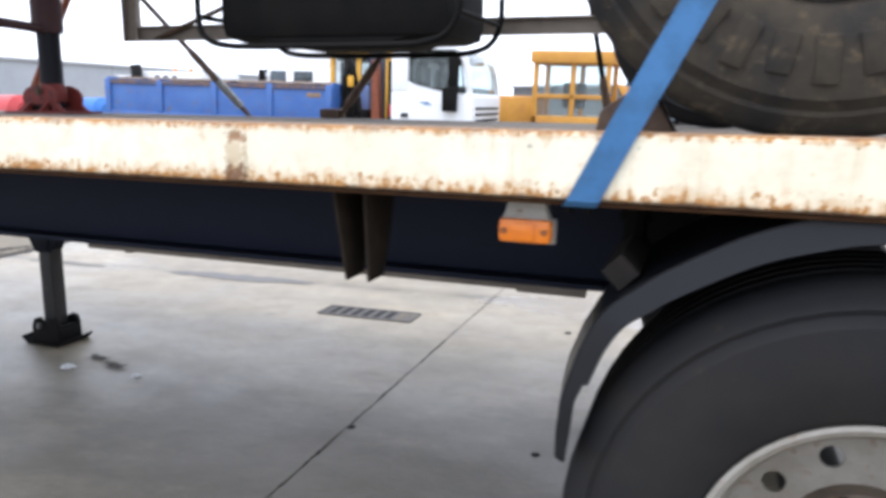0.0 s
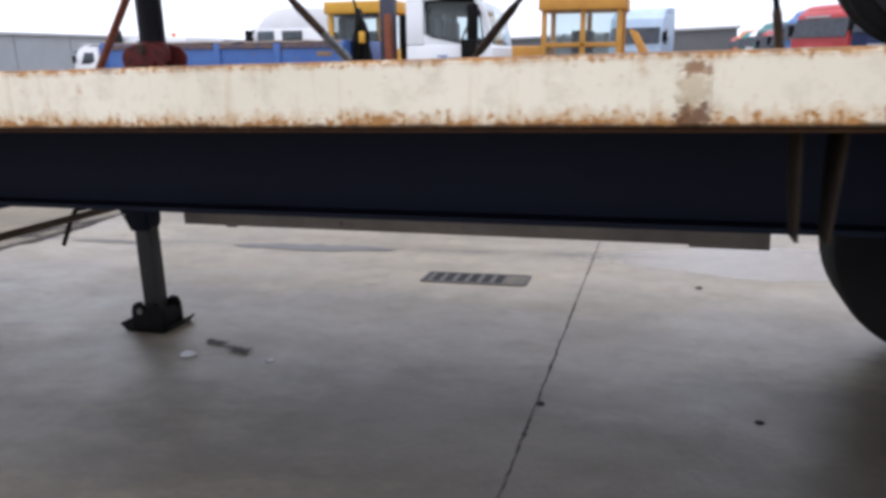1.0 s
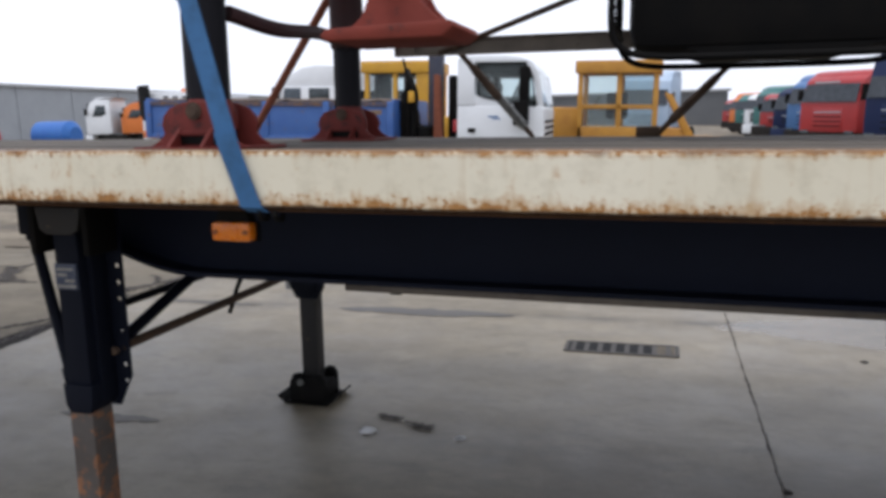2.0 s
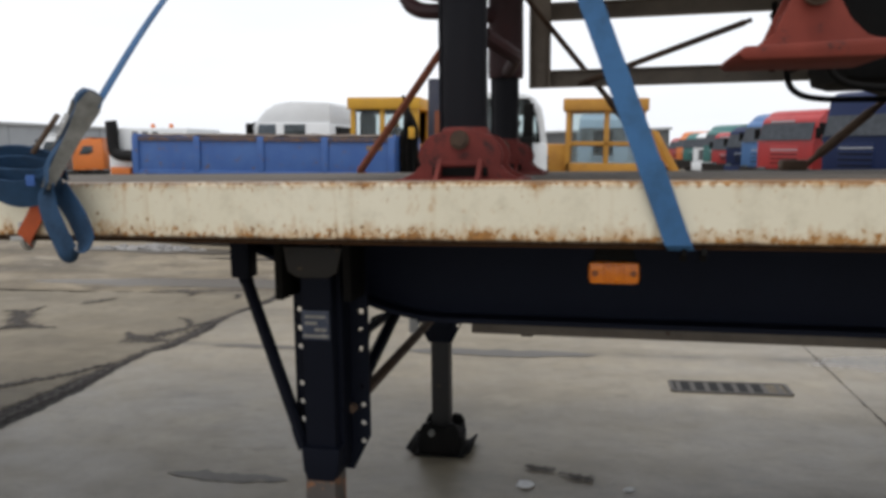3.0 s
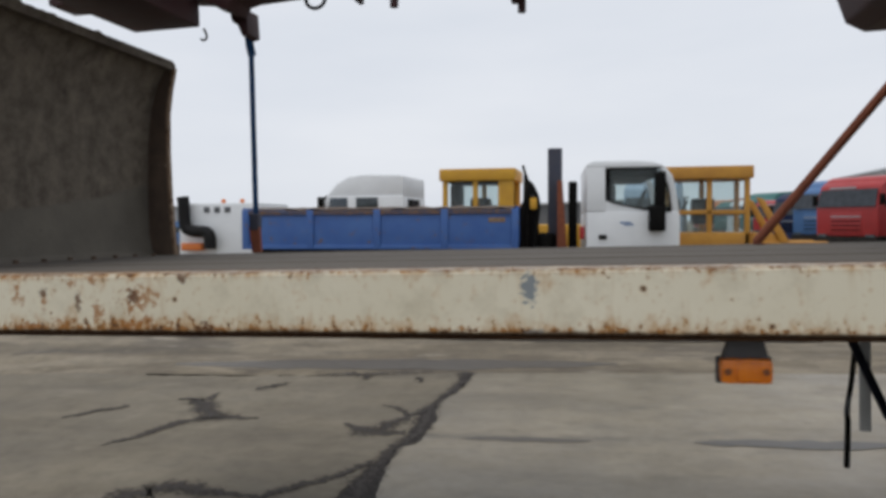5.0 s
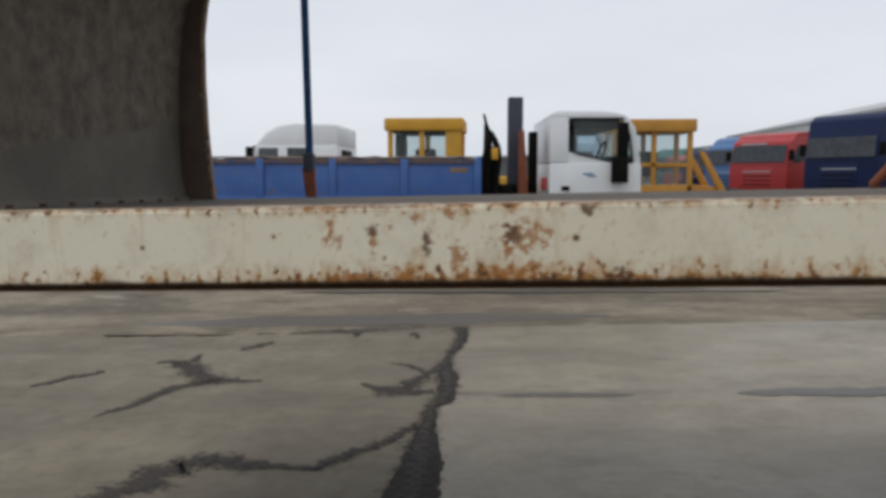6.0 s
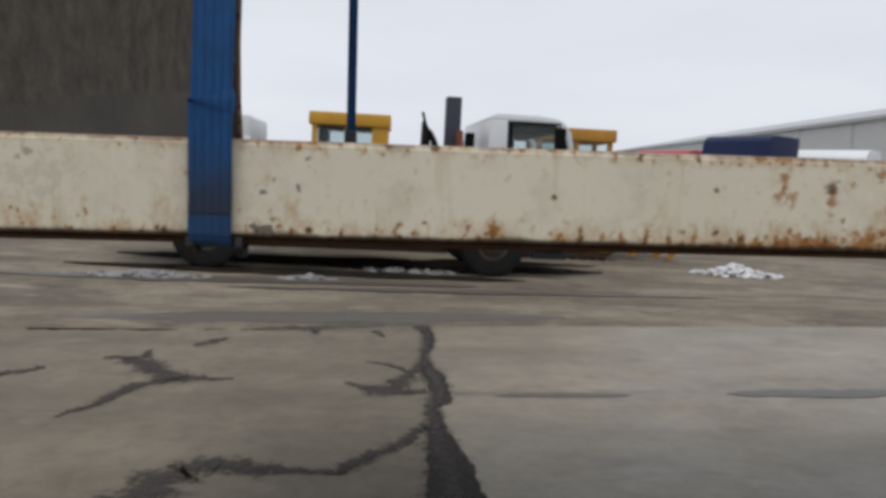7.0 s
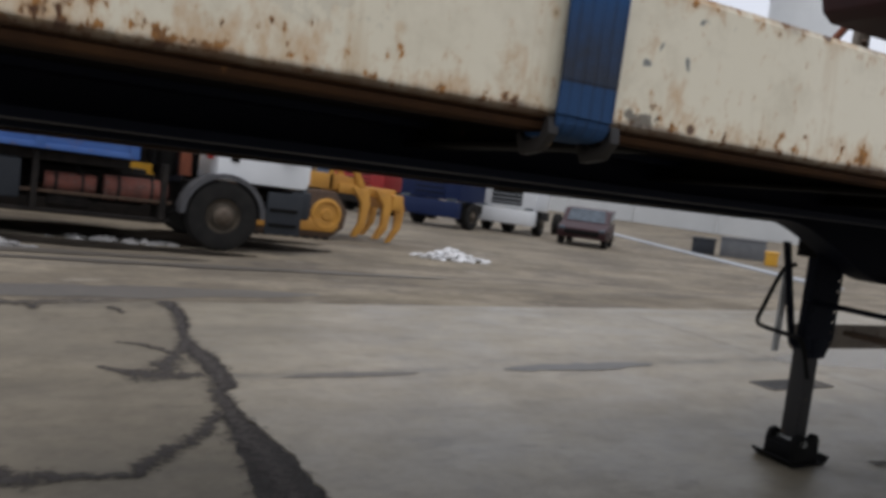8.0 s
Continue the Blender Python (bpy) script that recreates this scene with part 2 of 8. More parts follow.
def webbing(name, col, dark, ribs=0.0, soil_or_shade=0.42):
    """Woven strap: fine weave, stitched ribs along the length where it has them, dirt in patches."""
    m, n, l, p = material(name)
    co = n.new("ShaderNodeTexCoord").outputs["Object"]
    fine = noise_node(n, l, co, 420, 2)
    dirt = noise_node(n, l, co, 16, 6, 0.7)
    c = mix_node(n, l, ramp_node(n, l, dirt, soil_or_shade, soil_or_shade + 0.3), col, dark)
    c = mix_node(n, l, math_node(n, l, "MULTIPLY", fine, 0.3), c, tuple(v * 0.5 for v in col))
    h = fine
    if ribs:
        sep = n.new("ShaderNodeSeparateXYZ")
        l.new(co, sep.inputs["Vector"])
        wave = math_node(n, l, "SINE", math_node(n, l, "MULTIPLY", sep.outputs["X"], ribs))
        seam = ramp_node(n, l, math_node(n, l, "MULTIPLY", wave, noise_node(n, l, co, 45, 3, 0.6, (1, 1, 0.4))), 0.25, 0.5)
        c = mix_node(n, l, math_node(n, l, "MULTIPLY", seam, 0.35), c, tuple(v * 0.3 for v in col))
        smear = math_node(n, l, "ADD", sep.outputs["Z"], math_node(n, l, "MULTIPLY", noise_node(n, l, co, 26, 5, 0.7), 0.10))
        c = mix_node(n, l, math_node(n, l, "MULTIPLY", math_node(n, l, "MULTIPLY", ramp_node(n, l, smear, 0.085, 0.17, (1, 1, 1), (0, 0, 0)), ramp_node(n, l, sep.outputs["Z"], 0.027, 0.031)), 0.85), c, (0.030, 0.030, 0.030))
        c = mix_node(n, l, math_node(n, l, "MULTIPLY", ramp_node(n, l, sep.outputs["Z"], 0.028, 0.032, (1, 1, 1), (0, 0, 0)), 0.45), c, (0.022, 0.030, 0.042))
        stitch = math_node(n, l, "SUBTRACT", 1.0, math_node(n, l, "DIVIDE", math_node(n, l, "ABSOLUTE", math_node(n, l, "SUBTRACT", sep.outputs["Z"], 0.029)), 0.0018), True)
        c = mix_node(n, l, stitch, c, (0.012, 0.011, 0.010))
        h = math_node(n, l, "SUBTRACT", fine, math_node(n, l, "MULTIPLY", seam, 1.5))
    l.new(c, p.inputs["Base Color"])
    p.inputs["Roughness"].default_value = 0.75
    p.inputs["Specular IOR Level"].default_value = 0.25
    bump_node(n, l, p, h, 0.5, 0.002)
    return m


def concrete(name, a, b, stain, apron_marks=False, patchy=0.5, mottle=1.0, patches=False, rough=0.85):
    """Worn yard concrete or asphalt: clouds, blotches, tyre tracks along the yard, aggregate, oil stains; on the apron
    a dirty joint, a puddle and painted trailer shade.
    """
    m, n, l, p = material(name)
    co = n.new("ShaderNodeTexCoord").outputs["Object"]
    cloud = noise_node(n, l, co, 0.55, 6, 0.62)
    mid = noise_node(n, l, co, 3.2, 7, 0.72)
    blot = noise_node(n, l, co, 1.7, 6, 0.66, (0.8, 1.1, 1))
    small = noise_node(n, l, co, 8.5, 5, 0.66)
    speck = noise_node(n, l, co, 31, 4, 0.7)
    track = noise_node(n, l, co, 0.9, 5, 0.55, (0.3, 1.5, 1))
    grain = noise_node(n, l, co, 110, 4, 0.75)
    oil = noise_node(n, l, co, 1.9, 6, 0.68, (0.45, 1.2, 1))
    pale = noise_node(n, l, co, 2.0, 6, 0.66, (0.7, 1.1, 1))
    c = mix_node(n, l, ramp_node(n, l, cloud, 0.34, 0.66), a, b)
    c = mix_node(n, l, math_node(n, l, "MULTIPLY", ramp_node(n, l, track, 0.44, 0.66), patchy), c, tuple(v * 0.58 for v in a))
    c = mix_node(n, l, math_node(n, l, "MULTIPLY", ramp_node(n, l, blot, 0.46, 0.70), patchy), c, tuple(v * 0.62 for v in b))
    c = mix_node(n, l, math_node(n, l, "MULTIPLY", ramp_node(n, l, pale, 0.54, 0.76), 0.5 * mottle), c, tuple(min(0.6, v * 1.42) for v in b))
    if patches:
        for size, lo, tint, share in ((0.55, 0.50, (0.33, 0.28, 0.205), 0.45), (0.75, 0.54, (0.085, 0.070, 0.055), 0.6), (1.9, 0.60, (0.07, 0.058, 0.047), 0.6), (1.5, 0.62, (0.38, 0.335, 0.26), 0.6)):
            worn_patch = noise_node(n, l, co, size, 7, 0.62, (0.55, 1.25, 1))
            c = mix_node(n, l, math_node(n, l, "MULTIPLY", ramp_node(n, l, worn_patch, lo, lo + 0.05), share), c, tint)
    c = mix_node(n, l, math_node(n, l, "MULTIPLY", ramp_node(n, l, mid, 0.46, 0.72), 0.5 * mottle), c, tuple(v * 0.6 for v in a))
    c = mix_node(n, l, math_node(n, l, "MULTIPLY", ramp_node(n, l, small, 0.5, 0.68), 0.38 * mottle), c, tuple(v * 0.55 for v in a))
    c = mix_node(n, l, math_node(n, l, "MULTIPLY", ramp_node(n, l, small, 0.26, 0.42, (1, 1, 1), (0, 0, 0)), 0.3), c, tuple(min(0.6, v * 1.25) for v in b))
    c = mix_node(n, l, math_node(n, l, "MULTIPLY", ramp_node(n, l, speck, 0.6, 0.72), 0.5), c, tuple(v * 0.42 for v in a))
    c = mix_node(n, l, math_node(n, l, "MULTIPLY", ramp_node(n, l, oil, 0.62, 0.74), 0.75), c, stain)
    c = mix_node(n, l, math_node(n, l, "MULTIPLY", ramp_node(n, l, grain, 0.35, 0.75), 0.3), c, tuple(v * 0.45 for v in a))
    rg = ramp_node(n, l, blot, 0.36, 0.66, (rough + 0.14,) * 3, (rough - 0.06,) * 3)
    h = math_node(n, l, "ADD", math_node(n, l, "MULTIPLY", grain, 0.5), math_node(n, l, "ADD", mid, speck))
    if apron_marks:
        for size, lo, share in ((5.0, 0.57, 0.5), (2.3, 0.56, 0.38)):
            scuff = noise_node(n, l, co, size, 6, 0.7, (0.6, 1.3, 1))
            c = mix_node(n, l, math_node(n, l, "MULTIPLY", ramp_node(n, l, scuff, lo, lo + 0.11), share), c, tuple(v * 0.5 for v in a))
        sep = n.new("ShaderNodeSeparateXYZ")
        l.new(co, sep.inputs["Vector"])
        x, y = sep.outputs["X"], sep.outputs["Y"]
        wob = math_node(n, l, "MULTIPLY", math_node(n, l, "SUBTRACT", noise_node(n, l, co, 2.2, 6, 0.7, (0.5, 1, 1)), 0.5), 0.2)
        off = math_node(n, l, "ABSOLUTE", math_node(n, l, "SUBTRACT", math_node(n, l, "ADD", y, wob), 4.96))
        line = math_node(n, l, "SUBTRACT", 1.0, math_node(n, l, "DIVIDE", off, 0.085), True)
        gaps = ramp_node(n, l, noise_node(n, l, co, 1.1, 5, 0.65, (0.7, 0.1, 1)), 0.45, 0.6)
        c = mix_node(n, l, math_node(n, l, "MULTIPLY", math_node(n, l, "MULTIPLY", line, gaps), 0.85), c, tuple(v * 0.30 for v in a))
        ex = math_node(n, l, "DIVIDE", math_node(n, l, "SUBTRACT", x, 0.55), 1.75)
        ey = math_node(n, l, "DIVIDE", math_node(n, l, "SUBTRACT", y, 4.95), 0.42)
        rr = math_node(n, l, "ADD", math_node(n, l, "MULTIPLY", ex, ex), math_node(n, l, "MULTIPLY", ey, ey))
        rr = math_node(n, l, "ADD", rr, math_node(n, l, "MULTIPLY", math_node(n, l, "SUBTRACT", blot, 0.5), 2.2))
        # trailer shade put into the colour along with oily dirt, in ragged blotches
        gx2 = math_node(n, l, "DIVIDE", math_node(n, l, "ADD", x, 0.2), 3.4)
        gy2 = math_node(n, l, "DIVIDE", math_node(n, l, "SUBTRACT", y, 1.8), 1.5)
        soil_or_shade = math_node(n, l, "ADD", math_node(n, l, "MULTIPLY", gx2, gx2), math_node(n, l, "MULTIPLY", gy2, gy2))
        soil_or_shade = math_node(n, l, "ADD", soil_or_shade, math_node(n, l, "MULTIPLY", math_node(n, l, "SUBTRACT", noise_node(n, l, co, 1.5, 7, 0.7, (0.6, 1.3, 1)), 0.5), 3.6))
        c = mix_node(n, l, math_node(n, l, "MULTIPLY", ramp_node(n, l, soil_or_shade, 0.30, 1.20, (1, 1, 1), (0, 0, 0)), 0.58), c, tuple(v * 0.42 for v in a))
        pool = ramp_node(n, l, rr, 0.75, 1.0, (1, 1, 1), (0, 0, 0))
        c = mix_node(n, l, math_node(n, l, "MULTIPLY", pool, 0.45), c, tuple(v * 0.5 for v in a))
        rg = mix_node(n, l, pool, rg, (0.07, 0.07, 0.07))
    l.new(c, p.inputs["Base Color"])
    l.new(rg, p.inputs["Roughness"])
    bump_node(n, l, p, h, 0.35, 0.006)
    return m


def crumbled_dirt():
    """Dark crumbled dirt in a crack, thinning out towards the rim."""
    m, n, l, p = material("crumbled_crack_dirt")
    tc = n.new("ShaderNodeTexCoord")
    co = tc.outputs["Object"]
    sep = n.new("ShaderNodeSeparateXYZ")
    l.new(tc.outputs["UV"], sep.inputs["Vector"])
    v = math_node(n, l, "ABSOLUTE", math_node(n, l, "SUBTRACT", math_node(n, l, "MULTIPLY", sep.outputs["Y"], 2.0), 1.0))
    rim = math_node(n, l, "SUBTRACT", 1.0, v)
    rag = noise_node(n, l, co, 22, 6, 0.72)
    cover = math_node(n, l, "ADD", math_node(n, l, "MULTIPLY", rim, 0.62), math_node(n, l, "MULTIPLY", math_node(n, l, "SUBTRACT", rag, 0.5), 1.7))
    tone = mix_node(n, l, noise_node(n, l, co, 40, 5, 0.7), (0.012, 0.0095, 0.0085), (0.065, 0.053, 0.044))
    l.new(tone, p.inputs["Base Color"])
    p.inputs["Roughness"].default_value = 0.95
    l.new(ramp_node(n, l, cover, 0.12, 0.58), p.inputs["Alpha"])
    bump_node(n, l, p, rag, 0.6, 0.006)
    return m


def timber():
    m, n, l, p = material("grey_deck_timber")
    co = n.new("ShaderNodeTexCoord").outputs["Object"]
    grainy = noise_node(n, l, co, 5, 6, 0.65, (0.25, 9, 9))
    dirt = noise_node(n, l, co, 2.6, 5, 0.6)
    rnd = n.new("ShaderNodeObjectInfo").outputs["Random"]
    c = mix_node(n, l, ramp_node(n, l, grainy, 0.3, 0.72), (0.060, 0.050, 0.040), (0.155, 0.134, 0.108))
    c = mix_node(n, l, math_node(n, l, "MULTIPLY", ramp_node(n, l, dirt, 0.45, 0.7), 0.5), c, (0.09, 0.075, 0.06))
    c = mix_node(n, l, math_node(n, l, "MULTIPLY", rnd, 0.45), c, (0.085, 0.073, 0.060))
    l.new(c, p.inputs["Base Color"])
    p.inputs["Roughness"].default_value = 0.9
    bump_node(n, l, p, grainy, 0.6, 0.006)
    return m


def bucket_steel():
    """Scoured steel, crusted with dried earth; the lower part is worn smoother."""
    m, n, l, p = material("earth_crusted_steel")
    co = n.new("ShaderNodeTexCoord").outputs["Object"]
    sep = n.new("ShaderNodeSeparateXYZ")
    l.new(co, sep.inputs["Vector"])
    big = noise_node(n, l, co, 2.2, 6, 0.65)
    mid = noise_node(n, l, co, 11, 6, 0.72)
    fine = noise_node(n, l, co, 70, 4)
    c = mix_node(n, l, ramp_node(n, l, mid, 0.35, 0.68), (0.072, 0.058, 0.044), (0.175, 0.145, 0.110))
    edge = math_node(n, l, "ADD", sep.outputs["Z"], math_node(n, l, "MULTIPLY", sep.outputs["Y"], -0.16))
    edge = math_node(n, l, "ADD", edge, math_node(n, l, "MULTIPLY", big, 0.1))
    smooth_part = ramp_node(n, l, edge, 0.245, 0.262, (1, 1, 1), (0, 0, 0))
    c2 = mix_node(n, l, ramp_node(n, l, big, 0.35, 0.7), (0.088, 0.077, 0.062), (0.145, 0.128, 0.102))
    c = mix_node(n, l, smooth_part, c, c2)
    c = mix_node(n, l, ramp_node(n, l, noise_node(n, l, co, 20, 5), 0.68, 0.72), c, (0.045, 0.035, 0.028))
    l.new(c, p.inputs["Base Color"])
    p.inputs["Roughness"].default_value = 0.85
    bump_node(n, l, p, math_node(n, l, "ADD", mid, math_node(n, l, "MULTIPLY", fine, 0.4)), 0.6, 0.01)
    return m


def glass(name, col=(0.03, 0.04, 0.045), rough=0.06):
    m, n, l, p = material(name)
    co = n.new("ShaderNodeTexCoord").outputs["Object"]
    d = noise_node(n, l, co, 3, 4)
    l.new(mix_node(n, l, ramp_node(n, l, d, 0.4, 0.8), col, tuple(c * 1.8 + 0.01 for c in col)), p.inputs["Base Color"])
    p.inputs["Roughness"].default_value = rough
    p.inputs["IOR"].default_value = 1.5
    return m


def clear_glass(name):
    m, n, l, p = material(name)
    p.inputs["Base Color"].default_value = (0.75, 0.82, 0.82, 1)
    p.inputs["Transmission Weight"].default_value = 0.95
    p.inputs["Roughness"].default_value = 0.03
    p.inputs["IOR"].default_value = 1.1
    return m


CREAM = rail_paint()
# the chassis black times 1.6: lens glare over the beam put into its colour
BEAM = worn("glare_lifted_beam_paint", (0.0056, 0.0080, 0.0176), (0.0088, 0.0120, 0.0240), 0.6, spec=0.12, scale=3, grain=90, rust=(0.05, 0.03, 0.02), rust_at=0.72)
BLACK = worn("black_chassis_paint", (0.0035, 0.005, 0.011), (0.0055, 0.0075, 0.015), 0.6, spec=0.12, scale=3, grain=90, rust=(0.05, 0.03, 0.02), rust_at=0.72)
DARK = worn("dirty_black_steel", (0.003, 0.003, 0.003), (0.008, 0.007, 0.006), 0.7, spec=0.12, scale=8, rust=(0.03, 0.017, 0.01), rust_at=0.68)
TIMBER = timber()
RUBBER = worn("worn_tyre_rubber", (0.0085, 0.009, 0.0105), (0.0175, 0.016, 0.0145), 0.75, spec=0.25, scale=5, grain=120, bump=0.3, rust=(0.03, 0.025, 0.02), rust_at=0.62, soft=0.15)
MUDRUBBER = worn("muddy_tyre_rubber", (0.018, 0.018, 0.018), (0.062, 0.050, 0.034), 0.9, scale=7, grain=60, rust=(0.095, 0.072, 0.045), rust_at=0.56, soft=0.16, bump=0.6, spec=0.2)
RIM = worn("off_white_wheel_paint", (0.24, 0.228, 0.20), (0.145, 0.128, 0.10), 0.5, scale=9, rust=(0.14, 0.075, 0.04), rust_at=0.58, soft=0.1)
RIMDARK = worn("dark_wheel_steel", (0.02, 0.02, 0.022), (0.05, 0.045, 0.04), 0.6, scale=9)
HUB = worn("greasy_hub_steel", (0.075, 0.056, 0.04), (0.14, 0.11, 0.08), 0.6, metal=0.4, scale=14, rust=(0.10, 0.045, 0.02), rust_at=0.6)
PLASTIC = worn("black_mudguard_plastic", (0.003, 0.0038, 0.0055), (0.007, 0.0078, 0.010), 0.38, spec=0.25, scale=5, grain=40)
AMBER = worn("amber_lens_plastic", (0.72, 0.195, 0.004), (0.58, 0.135, 0.003), 0.25, scale=60, grain=200, bump=0.4)
AMBERDARK = worn("amber_lens_screw_well", (0.20, 0.05, 0.01), (0.14, 0.04, 0.01), 0.4, scale=60)
GREYPL = worn("weathered_grey_bracket", (0.30, 0.29, 0.26), (0.2, 0.19, 0.17), 0.6, scale=20, rust=(0.12, 0.07, 0.04), rust_at=0.62)
BLUEWEB = webbing("faded_blue_webbing", (0.042, 0.128, 0.275), (0.028, 0.078, 0.155))
GRIMYWEB = webbing("grimy_dark_blue_webbing", (0.024, 0.066, 0.135), (0.012, 0.028, 0.055))
NAVYWEB = webbing("deep_blue_webbing", (0.013, 0.075, 0.215), (0.012, 0.04, 0.10), ribs=620.0, soil_or_shade=0.5)
ORANGEWEB = webbing("orange_webbing", (0.43, 0.080, 0.020), (0.22, 0.05, 0.022))
ZINC = worn("dull_zinc_steel", (0.25, 0.25, 0.235), (0.14, 0.14, 0.125), 0.45, metal=0.5, scale=30, rust=(0.13, 0.06, 0.03), rust_at=0.64)
REDP = worn("worn_red_paint", (0.165, 0.024, 0.017), (0.105, 0.017, 0.013), 0.65, scale=7, rust=(0.03, 0.012, 0.011), rust_at=0.54, soft=0.14, spec=0.3)
REDORANGE = worn("chalky_orange_red_paint", (0.21, 0.036, 0.022), (0.15, 0.028, 0.018), 0.7, scale=7, rust=(0.04, 0.02, 0.018), rust_at=0.60, soft=0.1, spec=0.3)
POST = worn("greased_dark_steel", (0.004, 0.004, 0.007), (0.008, 0.007, 0.010), 0.55, spec=0.2, scale=5, stretch=(3, 3, 0.5))
MAROON = worn("dark_red_oxide_paint", (0.028, 0.007, 0.008), (0.05, 0.011, 0.011), 0.65, scale=6)
RUSTROD = worn("orange_rusted_steel", (0.23, 0.066, 0.03), (0.14, 0.042, 0.022), 0.85, scale=14)
BROWNROD = worn("brown_rusted_steel", (0.10, 0.06, 0.035), (0.055, 0.035, 0.025), 0.85, scale=14)
CHANNEL = worn("grey_brown_channel_steel", (0.26, 0.22, 0.175), (0.17, 0.142, 0.115), 0.75, scale=5, rust=(0.09, 0.045, 0.025), rust_at=0.63)
LEGRUST = worn("rusty_telescopic_leg", (0.085, 0.075, 0.068), (0.055, 0.042, 0.034), 0.7, scale=5, rust=(0.26, 0.105, 0.04), rust_at=0.50, soft=0.1)
LEGDARK = worn("oily_dark_leg_tube", (0.007, 0.0065, 0.0065), (0.015, 0.012, 0.010), 0.6, scale=8, rust=(0.10, 0.06, 0.03), rust_at=0.62)
PLATED = worn("bright_zinc_plate", (0.52, 0.52, 0.50), (0.38, 0.38, 0.36), 0.35, metal=0.5, scale=30)
LITBLUE = webbing("lit_strap_blue", (0.045, 0.11, 0.33), (0.05, 0.12, 0.27))
WORNEDGE = worn("worn_rusty_plate_edge", (0.30, 0.22, 0.15), (0.20, 0.12, 0.07), 0.85, scale=9, rust=(0.09, 0.045, 0.025), rust_at=0.55)
LIPRUST = worn("dark_brown_lip_rust", (0.026, 0.013, 0.007), (0.050, 0.024, 0.010), 0.95, scale=16, rust=(0.09, 0.042, 0.015), rust_at=0.66, spec=0.1)
OUTRIG = worn("dark_brown_bracket_steel", (0.018, 0.014, 0.011), (0.036, 0.027, 0.019), 0.95, scale=16, spec=0.1)
MASTNAVY = worn("dusty_navy_steel", (0.035, 0.04, 0.065), (0.055, 0.055, 0.07), 0.7, scale=6, rust=(0.10, 0.05, 0.025), rust_at=0.62)
TANKBLUE = worn("bright_blue_tank_paint", (0.02, 0.12, 0.42), (0.03, 0.15, 0.45), 0.5, scale=2)
DUSTYRUBBER = worn("dusty_lorry_rubber", (0.012, 0.0115, 0.011), (0.025, 0.0235, 0.021), 0.9, spec=0.2, scale=6)
# wet mud, made matt black so that it also carries vehicle shade
MUDSHADE = worn("black_mud_and_shade", (0.014, 0.012, 0.010), (0.04, 0.034, 0.028), 0.9, scale=2.2, grain=25, spec=0.0)
RIMDIRT = worn("dirty_wheel_steel", (0.045, 0.036, 0.025), (0.10, 0.078, 0.053), 0.8, scale=9)
TOOLBOX = worn("dark_blue_grey_box_paint", (0.008, 0.012, 0.018), (0.017, 0.021, 0.026), 0.6, scale=5, rust=(0.06, 0.04, 0.03), rust_at=0.64)
SOIL = worn("dry_brown_soil", (0.13, 0.09, 0.065), (0.08, 0.055, 0.042), 0.95, scale=5, grain=40, bump=0.8)
BUCKET = bucket_steel()
BUCKETSIDE = worn("brown_rust_plate", (0.070, 0.046, 0.034), (0.125, 0.088, 0.060), 0.9, scale=5, rust=(0.26, 0.2, 0.14), rust_at=0.64)
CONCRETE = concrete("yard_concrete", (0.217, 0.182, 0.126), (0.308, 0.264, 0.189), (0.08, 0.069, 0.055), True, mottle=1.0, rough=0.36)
CONCRETE_OLD = concrete("old_cracked_concrete", (0.152, 0.128, 0.092), (0.225, 0.193, 0.139), (0.075, 0.065, 0.053))
ASPHALT = concrete("dirty_asphalt", (0.123, 0.099, 0.069), (0.278, 0.232, 0.159), (0.05, 0.043, 0.034), patchy=0.6, patches=True)
CRUMBLED = crumbled_dirt()
TAR = worn("crumbled_black_joint", (0.022, 0.019, 0.017), (0.06, 0.053, 0.046), 0.95, scale=17, grain=90, bump=0.9, rust=(0.12, 0.105, 0.088), rust_at=0.63, soft=0.08)
STAIN = worn("dull_oil_stain", (0.085, 0.073, 0.058), (0.125, 0.108, 0.085), 0.5, scale=9, grain=60, rust=(0.05, 0.043, 0.036), rust_at=0.56, soft=0.1)
WET = worn("damp_puddle_film", (0.075, 0.068, 0.06), (0.10, 0.092, 0.08), 0.42, scale=2, grain=20, bump=0.05)
IRON = worn("cast_iron_grate", (0.06, 0.055, 0.05), (0.10, 0.09, 0.08), 0.7, scale=20)
PITSHADE = worn("painted_pit_shade", (0.006, 0.006, 0.006), (0.01, 0.01, 0.01), 0.9)
SLUSH = worn("grey_slush", (0.30, 0.295, 0.285), (0.2, 0.19, 0.18), 0.6, scale=6, rust=(0.12, 0.11, 0.1), rust_at=0.58)
SNOW = worn("dirty_snow", (0.78, 0.79, 0.8), (0.5, 0.49, 0.47), 0.7, scale=5, rust=(0.2, 0.18, 0.16), rust_at=0.6)
WHITE = worn("white_truck_paint", (0.80, 0.82, 0.83), (0.72, 0.74, 0.75), 0.35, scale=2.0, rust=(0.35, 0.34, 0.32), rust_at=0.7)
BLUEP = worn("worn_blue_tipper_paint", (0.036, 0.105, 0.33), (0.06, 0.145, 0.38), 0.5, scale=2.4, rust=(0.13, 0.085, 0.06), rust_at=0.585, soft=0.09)
BLUETOP = worn("rubbed_rusty_blue_rail", (0.05, 0.07, 0.14), (0.14, 0.085, 0.055), 0.8, scale=3.5, rust=(0.17, 0.10, 0.06), rust_at=0.5, soft=0.1)
